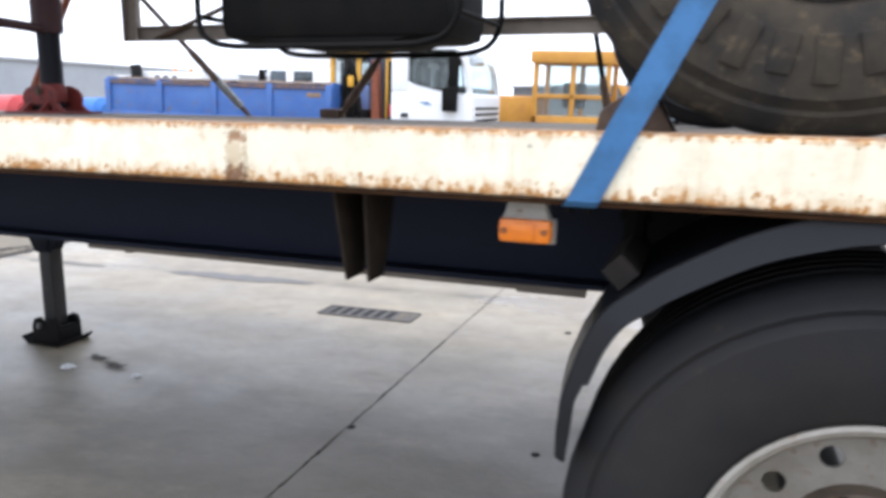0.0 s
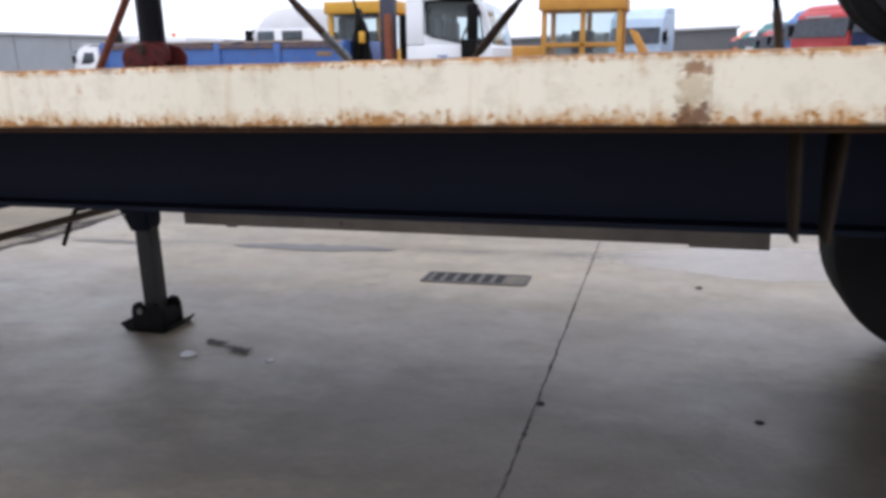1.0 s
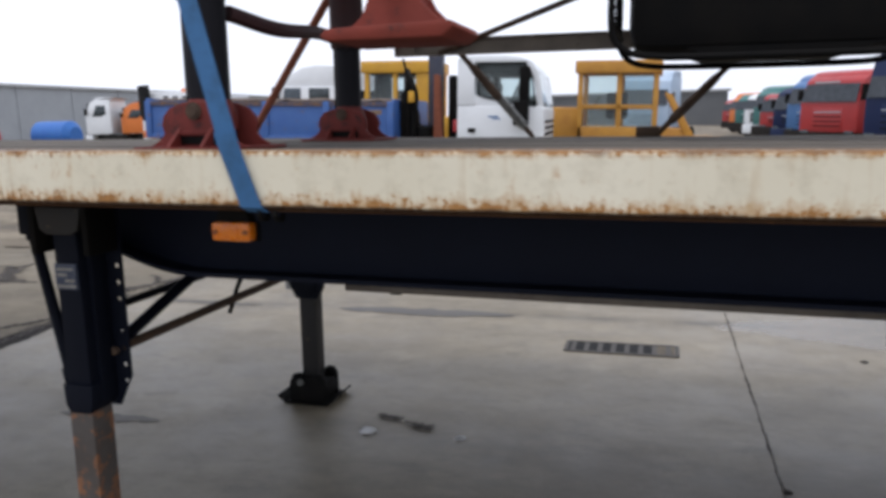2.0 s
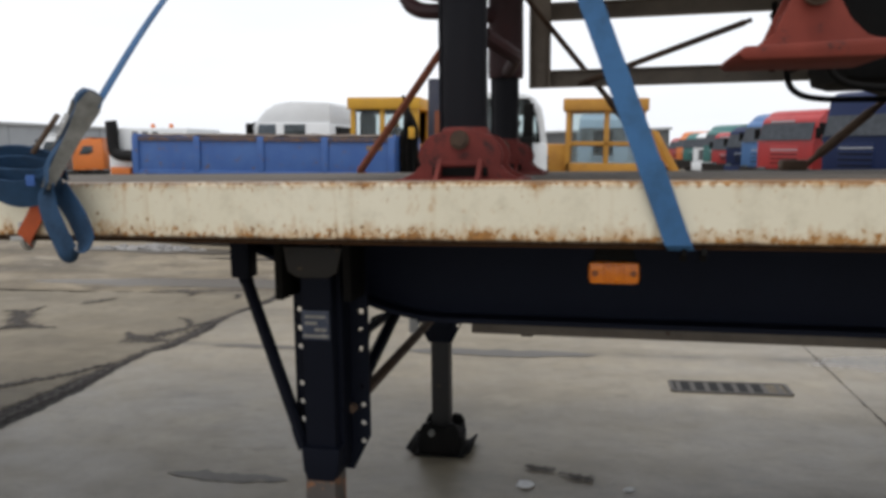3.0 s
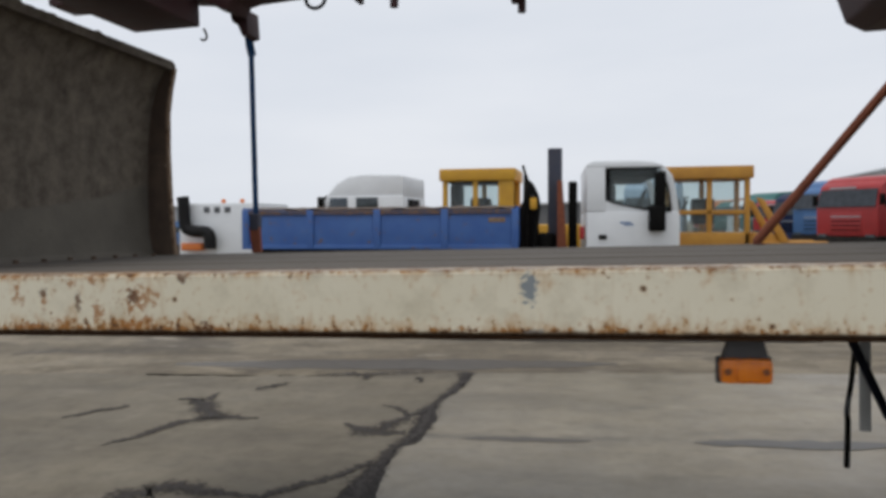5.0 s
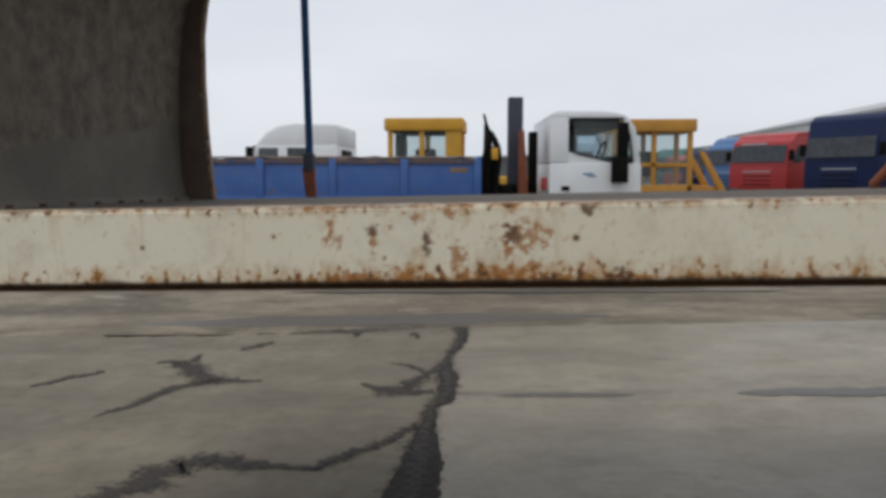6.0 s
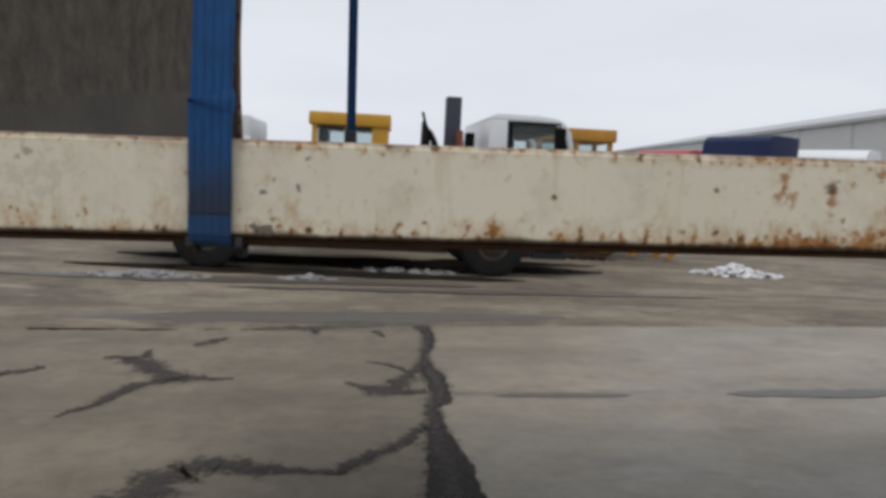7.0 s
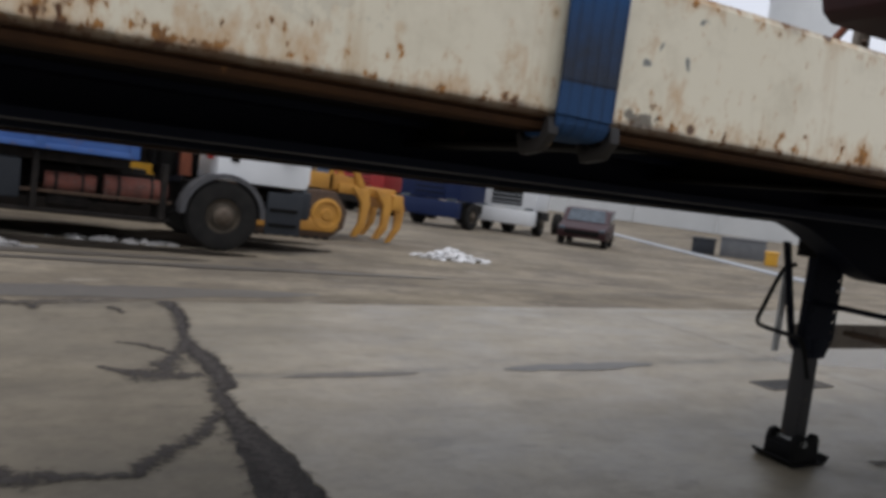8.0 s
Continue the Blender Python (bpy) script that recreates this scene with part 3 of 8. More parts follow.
YELLOW = worn("machine_yellow_paint", (0.66, 0.35, 0.022), (0.55, 0.28, 0.025), 0.5, scale=3, rust=(0.2, 0.11, 0.04), rust_at=0.66)
DULLYELLOW = worn("dusty_ochre_paint", (0.56, 0.275, 0.035), (0.42, 0.19, 0.03), 0.6, scale=3, rust=(0.18, 0.12, 0.06), rust_at=0.64)
ORANGEP = worn("orange_truck_paint", (0.7, 0.19, 0.03), (0.6, 0.16, 0.03), 0.4, scale=2)
REDTRUCK = worn("red_truck_paint", (0.42, 0.03, 0.03), (0.34, 0.026, 0.028), 0.35, scale=2)
NAVY = worn("navy_truck_paint", (0.008, 0.017, 0.062), (0.011, 0.022, 0.072), 0.45, scale=2, spec=0.2)
PALEBLUE = worn("pale_blue_truck_paint", (0.42, 0.52, 0.64), (0.34, 0.45, 0.58), 0.4, scale=2)
TEAL = worn("green_truck_paint", (0.03, 0.14, 0.13), (0.04, 0.16, 0.15), 0.4, scale=2)
STEELBLUE = worn("blue_truck_paint", (0.06, 0.15, 0.33), (0.07, 0.17, 0.36), 0.4, scale=2)
REDTANK = worn("faded_red_tank_paint", (0.20, 0.06, 0.04), (0.07, 0.034, 0.026), 0.8, scale=5, rust=(0.12, 0.10, 0.085), rust_at=0.56, soft=0.12)
GREYBOX = worn("grey_box_paint", (0.10, 0.105, 0.115), (0.14, 0.145, 0.15), 0.55, scale=4)
CHASSIS = worn("road_dirty_chassis", (0.012, 0.011, 0.010), (0.034, 0.028, 0.024), 0.85, scale=6, spec=0.2)
GLASS = glass("dark_cab_glass")
GLASSDUST = glass("dusty_windscreen_glass", (0.040, 0.046, 0.054), 0.28)
GLASSDUST.node_tree.nodes["Principled BSDF"].inputs["IOR"].default_value = 1.3
GLASSPALE = glass("pale_reflecting_cab_glass", (0.05, 0.065, 0.08), 0.12)
CLEAR = clear_glass("clear_cab_glass")
CABGREY = worn("grey_cab_trim", (0.06, 0.06, 0.064), (0.09, 0.09, 0.094), 0.8, scale=6)
CLAD = worn("grey_wall_cladding", (0.33, 0.35, 0.37), (0.38, 0.4, 0.42), 0.6, scale=0.4, grain=3)
CLADWHITE = worn("pale_wall_cladding", (0.56, 0.57, 0.56), (0.62, 0.63, 0.62), 0.6, scale=0.3, grain=3)
ROOFGREY = worn("pale_metal_roof", (0.4, 0.41, 0.42), (0.46, 0.47, 0.47), 0.5, scale=0.3, grain=3)
FARDARK = worn("far_dark_wall", (0.12, 0.125, 0.13), (0.16, 0.16, 0.16), 0.8, scale=0.2, grain=3)
PAPER = worn("white_paper_label", (0.72, 0.73, 0.75), (0.66, 0.67, 0.69), 0.5, scale=20, grain=200, bump=0.05)
INK = worn("black_print", (0.02, 0.02, 0.022), (0.035, 0.035, 0.035), 0.6, scale=40)
PLATEBLUE = worn("scuffed_blue_data_plate", (0.02, 0.035, 0.08), (0.05, 0.06, 0.09), 0.4, scale=60, rust=(0.45, 0.42, 0.38), rust_at=0.6)

# ---------------------------------------------------------------- mesh helpers
ORIGIN = {}


def vec(*a):
    return Vector(a)


def merge(bm, other):
    table = {v: bm.verts.new(v.co) for v in other.verts}
    for f in other.faces:
        try:
            bm.faces.new([table[v] for v in f.verts])
        except ValueError:
            pass
    other.free()


def box(bm, x0, x1, y0, y1, z0, z1, bev=0.0, m=None):
    t = bmesh.new()
    bmesh.ops.create_cube(t, size=1.0, matrix=Matrix.Translation(((x0 + x1) / 2, (y0 + y1) / 2, (z0 + z1) / 2)) @ Matrix.Diagonal((x1 - x0, y1 - y0, z1 - z0, 1)))
    if bev:
        bmesh.ops.bevel(t, geom=t.edges[:], offset=bev, segments=2, profile=0.6, affect="EDGES")
    if m is not None:
        t.transform(m)
    merge(bm, t)
    return bm


def prism(bm, pts, a0, a1, axis="y", bev=0.0, m=None):
    """A flat outline, given in the two other axes, drawn out along one axis."""
    t = bmesh.new()

    def put(p, a):
        return {"y": (p[0], a, p[1]), "x": (a, p[0], p[1]), "z": (p[0], p[1], a)}[axis]
    va = [t.verts.new(put(p, a0)) for p in pts]
    vb = [t.verts.new(put(p, a1)) for p in pts]
    t.faces.new(va)
    t.faces.new(vb[::-1])
    for i in range(len(pts)):
        j = (i + 1) % len(pts)
        t.faces.new((va[j], va[i], vb[i], vb[j]))
    bmesh.ops.recalc_face_normals(t, faces=t.faces[:])
    if bev:
        bmesh.ops.bevel(t, geom=t.edges[:], offset=bev, segments=2, profile=0.6, affect="EDGES")
    if m is not None:
        t.transform(m)
    merge(bm, t)
    return bm


def tube(bm, pts, r, n=10, flat=1.0):
    """A round bar along a line of points."""
    pts = [Vector(p) for p in pts]
    rings = []
    side = None
    for i, p in enumerate(pts):
        d = (pts[min(i + 1, len(pts) - 1)] - pts[max(i - 1, 0)]).normalized()
        if side is None:
            side = d.cross(vec(0, 0, 1) if abs(d.z) < 0.9 else vec(1, 0, 0)).normalized()
        side = (side - d * side.dot(d)).normalized()
        up = d.cross(side)
        rr = r[i] if isinstance(r, (list, tuple)) else r
        rings.append([bm.verts.new(p + side * rr * math.cos(k * math.tau / n) + up * rr * flat * math.sin(k * math.tau / n)) for k in range(n)])
    for a, b in zip(rings, rings[1:]):
        for k in range(n):
            bm.faces.new((a[k], a[(k + 1) % n], b[(k + 1) % n], b[k]))
    bm.faces.new(rings[0][::-1])
    bm.faces.new(rings[-1])
    return bm


def ribbon(bm, pts, across, width, thick=0.003):
    """A strap: a flat band along a line of points; across is one direction, or one for each point."""
    pts = [Vector(p) for p in pts]
    rows = []
    for i, p in enumerate(pts):
        d = (pts[min(i + 1, len(pts) - 1)] - pts[max(i - 1, 0)]).normalized()
        a = Vector(across[i] if isinstance(across, list) else across)
        a = (a - d * a.dot(d)).normalized()
        nrm = a.cross(d)
        h, t = a * width / 2, nrm * thick / 2
        rows.append([bm.verts.new(q) for q in (p - h - t, p + h - t, p + h + t, p - h + t)])
    for a, b in zip(rows, rows[1:]):
        for k in range(4):
            bm.faces.new((a[k], a[(k + 1) % 4], b[(k + 1) % 4], b[k]))
    bm.faces.new(rows[0][::-1])
    bm.faces.new(rows[-1])
    return bm


def sheared_band(bm, pts, across, width, thick=0.003):
    """A strap drawn askew over an edge: its cut ends stay parallel to the edge direction across."""
    pts = [Vector(p) for p in pts]
    a = Vector(across).normalized()
    rows = []
    for i, p in enumerate(pts):
        d = (pts[min(i + 1, len(pts) - 1)] - pts[max(i - 1, 0)]).normalized()
        h, t = a * width / 2, a.cross(d).normalized() * thick / 2
        rows.append([bm.verts.new(q) for q in (p - h - t, p + h - t, p + h + t, p - h + t)])
    for r, t in zip(rows, rows[1:]):
        for k in range(4):
            bm.faces.new((r[k], r[(k + 1) % 4], t[(k + 1) % 4], t[k]))
    bm.faces.new(rows[0][::-1])
    bm.faces.new(rows[-1])
    return bm


def skin(bm, near, far, thick):
    """A bent sheet between two lines of points, with thickness along its normals."""
    near, far = [Vector(p) for p in near], [Vector(p) for p in far]
    n = len(near)
    rows = []
    for i in range(n):
        d = near[min(i + 1, n - 1)] - near[max(i - 1, 0)]
        nrm = d.cross(far[i] - near[i]).normalized() * thick / 2
        rows.append([bm.verts.new(p) for p in (near[i] - nrm, far[i] - nrm, far[i] + nrm, near[i] + nrm)])
    for r, t in zip(rows, rows[1:]):
        for k in range(4):
            bm.faces.new((r[k], r[(k + 1) % 4], t[(k + 1) % 4], t[k]))
    bm.faces.new(rows[0][::-1])
    bm.faces.new(rows[-1])
    return bm


def curve_points(ctrl, n=8):
    """A smooth line through the given points."""
    c = [Vector(p) for p in ctrl]
    c = [c[0] * 2 - c[1]] + c + [c[-1] * 2 - c[-2]]
    out = []
    for i in range(1, len(c) - 2):
        for k in range(n):
            t = k / n
            a, b, d, e = c[i - 1], c[i], c[i + 1], c[i + 2]
            out.append(0.5 * ((2 * b) + (d - a) * t + (2 * a - 5 * b + 4 * d - e) * t * t + (3 * b - a - 3 * d + e) * t ** 3))
    out.append(c[-2])
    return out


def lathe(bm, prof, centre, n=40, axis="y"):
    """Turns an outline of (radius, way along the axis) about the axis."""
    c = Vector(centre)
    rings = []
    for r, h in prof:
        ring = []
        for k in range(n):
            a = k * math.tau / n
            o = {"y": vec(r * math.cos(a), h, r * math.sin(a)), "z": vec(r * math.cos(a), r * math.sin(a), h), "x": vec(h, r * math.cos(a), r * math.sin(a))}[axis]
            ring.append(bm.verts.new(c + o))
        rings.append(ring)
    for a, b in zip(rings, rings[1:]):
        for k in range(n):
            bm.faces.new((a[k], b[k], b[(k + 1) % n], a[(k + 1) % n]))
    return bm


def holed_plate(bm, outline, holes, thick, m=None):
    """A plate in the local xy plane with real holes through it."""
    t = bmesh.new()
    edges = []
    for loop in [outline] + holes:
        vs = [t.verts.new((p[0], p[1], 0)) for p in loop]
        edges += [t.edges.new((vs[i], vs[(i + 1) % len(vs)])) for i in range(len(vs))]
    bmesh.ops.triangle_fill(t, use_beauty=True, use_dissolve=False, edges=edges, normal=(0, 0, 1))
    r = bmesh.ops.extrude_face_region(t, geom=t.faces[:])
    bmesh.ops.translate(t, verts=[v for v in r["geom"] if isinstance(v, bmesh.types.BMVert)], vec=(0, 0, thick))
    bmesh.ops.recalc_face_normals(t, faces=t.faces[:])
    if m is not None:
        t.transform(m)
    merge(bm, t)
    return bm


def circle(cx, cy, r, n=14):
    return [(cx + r * math.cos(k * math.tau / n), cy + r * math.sin(k * math.tau / n)) for k in range(n)]


def thing(name, base, label, category, group="", m=None, kind=""):
    """A top-level thing: an Empty at its base, in the frame m."""
    ob = new(name)
    ob.matrix_world = (m if m is not None else Matrix()) @ Matrix.Translation(base)
    ORIGIN[ob] = Vector(base)
    ob.empty_display_size = 0.2
    return tagged(ob, label, category, group, kind)


def part(name, bm, mat, parent, label="", smooth=True, kind=""):
    """Links a bmesh as one mesh under a thing or a part."""
    top = parent
    while top.parent:
        top = top.parent
    bm.transform(Matrix.Translation(-ORIGIN[top]))
    bmesh.ops.recalc_face_normals(bm, faces=bm.faces[:])
    if smooth:
        for f in bm.faces:
            f.smooth = True
        for e in bm.edges:
            e.smooth = len(e.link_faces) != 2 or e.calc_face_angle(0) < 0.6
    me = bpy.data.meshes.new(name)
    bm.to_mesh(me)
    bm.free()
    me.materials.append(mat)
    ob = new(name, me)
    ob.parent = parent
    return tagged(ob, label, kind=kind)


def setting(name, bm, mat, label, category, kind="structure", smooth=False):
    """A piece of the setting, or a thing that is one mesh, in world coordinates."""
    bmesh.ops.recalc_face_normals(bm, faces=bm.faces[:])
    if smooth:
        for f in bm.faces:
            f.smooth = True
        for e in bm.edges:
            e.smooth = len(e.link_faces) != 2 or e.calc_face_angle(0) < 0.6
    me = bpy.data.meshes.new(name)
    bm.to_mesh(me)
    bm.free()
    me.materials.append(mat)
    return tagged(new(name, me), label, category, kind=kind)


def ground_z(x, y):
    """The yard falls gently away beyond the concrete apron."""
    return -0.035 * (min(max(x, -12), 12) + 7) * min(1, max(0, (y - 8) / 3))


# ---------------------------------------------------------------- ground
gx = sorted(set([-400, -250, -150, -100, -70, -50, -40, -32] + [i for i in range(-25, 13)] + [16, 20, 28, 40, 60, 90, 140, 250, 400]))
gy = sorted(set([-60, -30, -15, -8, 0, 4, 7.16, 7.22] + [8 + 0.5 * i for i in range(8)] + [13, 15, 18, 22, 28, 36, 50, 70, 100, 150, 250, 450, 800]))
bm = bmesh.new()
grid = [[bm.verts.new((x, y, ground_z(x, y) + (-0.014 if y < 7.2 else 0.0))) for x in gx] for y in gy]
for j in range(len(gy) - 1):
    for i in range(len(gx) - 1):
        bm.faces.new((grid[j][i], grid[j][i + 1], grid[j + 1][i + 1], grid[j + 1][i]))
ground = setting("ground", bm, ASPHALT, "dirty brown-grey yard asphalt, stained and patched", "ground", smooth=True)


def jag(s, seed, amp, freq=1.0):
    return amp * (noise.noise((s * 3.1 * freq, seed, 0.3)) + 0.6 * noise.noise((s * 9.7 * freq, seed, 4.1)) + 0.35 * noise.noise((s * 27 * freq, seed, 8.2)))


def slab(x0, x1, y0, y1, mat, left=None, right=None, far=None, label=""):
    """One concrete slab; an edge may be a broken line."""
    n = 420
    pts = []
    for k in range(n):
        s = x0 + (x1 - x0) * k / n
        pts.append((s, y0))
    for k in range(n):
        s = y0 + (y1 - y0) * k / n
        pts.append(((right(s) if right else x1), s))
    for k in range(n):
        s = x1 + (x0 - x1) * k / n
        pts.append((s, far(s) if far else y1))
    for k in range(n):
        s = y1 + (y0 - y1) * k / n
        pts.append(((left(s) if left else x0), s))
    b = bmesh.new()
    lo = [b.verts.new((*p, -0.016)) for p in pts]
    hi = [b.verts.new((*p, -0.002)) for p in pts]
    cen = Vector(((x0 + x1) / 2, (y0 + y1) / 2, 0))
    top = []
    for p in pts:
        d = Vector((cen.x - p[0], cen.y - p[1], 0)).normalized() * 0.004
        top.append(b.verts.new((p[0] + d.x, p[1] + d.y, 0.0)))
    for i in range(len(pts)):
        j = (i + 1) % len(pts)
        b.faces.new((lo[i], lo[j], hi[j], hi[i]))
        b.faces.new((hi[i], hi[j], top[j], top[i]))
    b.faces.new(top)
    bmesh.ops.triangulate(b, faces=[f for f in b.faces if len(f.verts) > 4])
    me = bpy.data.meshes.new("slab")
    bmesh.ops.recalc_face_normals(b, faces=b.faces[:])
    b.to_mesh(me)
    b.free()
    me.materials.append(mat)
    ob = new("slab", me)
    ob.parent = apron
    return tagged(ob, label)


apron = tagged(new("pavement"), "worn concrete apron in large slabs with open joints", "pavement", kind="structure")
BROKEN = -5.80


def along(table, y):
    """Straight lines between (y, x) pairs."""
    for (ya, xa), (yb, xb) in zip(table, table[1:]):
        if ya <= y <= yb:
            return xa + (xb - xa) * (y - ya) / (yb - ya)
    return table[0][1] if y < table[0][0] else table[-1][1]


def crumble(s, seed, amp):
    return amp * (noise.noise((s * 6, seed, 0.3)) + 0.8 * noise.noise((s * 17, seed, 4.1)) + 0.6 * noise.noise((s * 43, seed, 8.2)))


EDGE_RIGHT = [(-6, -5.7), (2.5, -5.70), (3.3, -5.74), (3.73, -5.76), (4.25, -5.84), (4.66, -5.86), (4.75, -5.775), (5.34, -5.764), (5.6, -5.84), (5.9, -5.88), (6.5, -5.783), (7.2, -5.80)]
EDGE_LEFT = [(-6, -5.85), (2.5, -5.93), (3.3, -6.0), (3.73, -5.97), (4.29, -5.94), (4.66, -5.90), (4.8, -5.885), (5.3, -5.905), (5.66, -5.955), (5.87, -5.915), (6.5, -5.86), (7.2, -5.91)]


def broken_right(y):
    return along(EDGE_RIGHT, y) + crumble(y, 3, 0.022)


def broken_left(y):
    return along(EDGE_LEFT, y) + crumble(y, 33, 0.024)


def far_left(x):
    return 7.0 + 0.04 * math.sin(x * 1.7) + jag(x, 12, 0.06) + crumble(x, 13, 0.03) + 0.17 * min(1, max(0, (x + 6.5) / 0.5))


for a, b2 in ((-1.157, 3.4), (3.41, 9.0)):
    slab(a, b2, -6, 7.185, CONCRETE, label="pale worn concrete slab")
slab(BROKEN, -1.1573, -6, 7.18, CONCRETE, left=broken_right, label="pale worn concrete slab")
slab(-11.4, BROKEN, -6, 6.98, CONCRETE_OLD, right=broken_left, far=far_left, label="older grey slab with a crumbled broken edge")
slab(-17.0, -11.42, -6, 6.98, CONCRETE_OLD, far=far_left, label="older grey slab with a crumbled broken edge")


# crumbled filling under the broken joint
bm = bmesh.new()
rows = []
for k in range(81):
    y = -2 + 9.35 * k / 80
    rows.append((bm.verts.new((broken_left(y) - 0.15, y, -0.0075)), bm.verts.new((broken_right(y) + 0.1, y, -0.0075))))
for r, t in zip(rows, rows[1:]):
    bm.faces.new((r[0], t[0], t[1], r[1]))
setting("joint_filling", bm, TAR, "dark crumbled filling of the broken slab joint", "joint")

crack_count = 0


def dirt_strip(name, b, rows, label):
    """A strip whose rim thins out raggedly; the strip keeps its own way across in a UV layer."""
    uv = b.loops.layers.uv.new("across")
    for r, t in zip(rows, rows[1:]):
        f = b.faces.new((r[0], t[0], t[1], r[1]))
        for loop, v in zip(f.loops, (0.0, 0.0, 1.0, 1.0)):
            loop[uv].uv = (0.5, v)
    return setting(name, b, CRUMBLED, label, "crack")


def crack(*stops):
    """A dark open crack along (x, y, width) stops, with crumbled, ragged sides."""
    global crack_count
    crack_count += 1
    seed = crack_count * 7.3
    z = 0.003 + 0.0005 * crack_count
    b = bmesh.new()
    rows = []
    for (xa, ya, wa), (xb, yb, wb) in zip(stops, stops[1:]):
        a, e = vec(xa, ya, 0), vec(xb, yb, 0)
        steps = max(4, int((e - a).length / 0.012))
        d = (e - a).normalized()
        for k in range(steps):
            s = k / steps
            c = a.lerp(e, s)
            q = vec(-d.y, d.x, 0)
            if rows:
                q = (rows[-1][2] * 0.75 + q * 0.25).normalized()
            g = c.x * 1.3 + c.y * 1.7
            w = wa + (wb - wa) * s
            c = c + q * (crumble(g, seed, 0.012 + 0.10 * w))
            lo = w * 1.15 * max(0.10, 0.8 + 0.9 * crumble(g, seed + 5, 0.32))
            hi = w * 1.15 * max(0.10, 0.8 + 0.9 * crumble(g, seed + 9, 0.32))
            rows.append((b.verts.new(c - q * lo + vec(0, 0, z)), b.verts.new(c + q * hi + vec(0, 0, z)), q))
    return dirt_strip("crack", b, rows, "dark ragged crack filled with crumbled dirt")


crack((-5.92, 5.0, 0.05), (-6.05, 4.98, 0.12), (-6.18, 5.06, 0.24), (-6.30, 5.12, 0.10), (-6.47, 5.23, 0.03))
crack((-5.93, 5.68, 0.08), (-6.03, 5.40, 0.10), (-6.10, 5.15, 0.16), (-6.13, 5.05, 0.1))
crack((-6.03, 5.45, 0.03), (-6.09, 5.60, 0.06), (-6.20, 5.72, 0.04), (-6.34, 5.80, 0.02))
crack((-5.94, 4.32, 0.06), (-6.07, 4.08, 0.07), (-6.165, 3.95, 0.07), (-6.34, 3.75, 0.10), (-6.36, 3.64, 0.06), (-6.5, 3.66, 0.04), (-6.64, 3.70, 0.07), (-6.78, 3.71, 0.13),
      (-6.95, 3.76, 0.17), (-7.10, 3.72, 0.20), (-7.20, 3.45, 0.22), (-7.32, 3.25, 0.18), (-7.5, 3.0, 0.12), (-7.6, 2.7, 0.05))
crack((-8.30, 5.92, 0.04), (-8.10, 5.93, 0.13), (-7.95, 5.75, 0.17), (-7.75, 5.45, 0.15), (-7.62, 5.30, 0.21), (-7.44, 5.33, 0.09), (-7.2, 5.31, 0.03))
crack((-8.00, 5.88, 0.10), (-8.04, 6.19, 0.03))
crack((-7.66, 5.30, 0.04), (-7.80, 5.17, 0.11), (-7.86, 4.95, 0.11), (-7.93, 4.70, 0.06), (-8.05, 4.5, 0.02))
crack((-8.95, 5.22, 0.04), (-8.75, 5.48, 0.11), (-8.58, 5.63, 0.06))
crack((-7.75, 6.33, 0.04), (-7.64, 6.46, 0.15), (-7.52, 6.62, 0.03))
crack((-6.31, 6.92, 0.06), (-6.21, 6.68, 0.03))
crack((-6.85, 6.98, 0.10), (-6.80, 6.80, 0.04))
crack((-7.4, 7.0, 0.02), (-7.1, 7.05, 0.15), (-6.7, 7.1, 0.10), (-6.2, 7.18, 0.03))

# dirt trodden out along the broken joint
bm = bmesh.new()
rows = []
for k in range(500):
    y = 1.8 + 5.4 * k / 499
    lo, hi = along(EDGE_LEFT, y), along(EDGE_RIGHT, y)
    rows.append((bm.verts.new((lo - 0.07 + crumble(y, 71, 0.05), y, 0.0032)), bm.verts.new((hi + 0.045 + crumble(y, 75, 0.03), y, 0.0032))))
dirt_strip("crack", bm, rows, "dark dirt trodden out along the broken joint")

# dirt in the straight joint
bm = bmesh.new()
rows = []
for k in range(300):
    y = 1.6 + 5.5 * k / 299
    rows.append((bm.verts.new((-1.165 + crumble(y, 81, 0.008), y, 0.003)), bm.verts.new((-1.151 + crumble(y, 85, 0.008), y, 0.003))))
dirt_strip("crack", bm, rows, "thin dark dirt along the straight slab joint")

# oily smears on the slab


def streak(x0, x1, y, wide, mat, label, name, seed, z=0.004):
    """A long thin smear on the concrete."""
    b = bmesh.new()
    n = 60
    rows = []
    for k in range(n + 1):
        s = k / n
        w = wide * math.sin(math.pi * min(0.985, max(0.015, s))) ** 0.6 * (0.6 + 0.6 * abs(noise.noise((s * 5, seed, 0))))
        yy = y + jag(s * (x1 - x0), seed, 0.03)
        xx = x0 + (x1 - x0) * s
        rows.append((b.verts.new((xx, yy - w / 2, z + ground_z(xx, yy - w / 2))), b.verts.new((xx, yy + w / 2, z + ground_z(xx, yy + w / 2)))))
    for r, t in zip(rows, rows[1:]):
        b.faces.new((r[0], t[0], t[1], r[1]))
    return setting(name, b, mat, label, name)


streak(-4.50, -3.92, 2.69, 0.13, STAIN, "dark oily smear on the concrete", "stain", 61, 0.003)
streak(-9.4, -4.4, 7.62, 0.85, STAIN, "dark damp band on the asphalt beside the apron", "stain", 67, 0.003)
streak(-5.5, -4.6, 4.90, 0.16, STAIN, "dark damp streak along the slab", "stain", 63, 0.003)
streak(-3.95, -2.6, 4.92, 0.26, WET, "thin film of meltwater in the slab joint", "puddle", 53, 0.004)

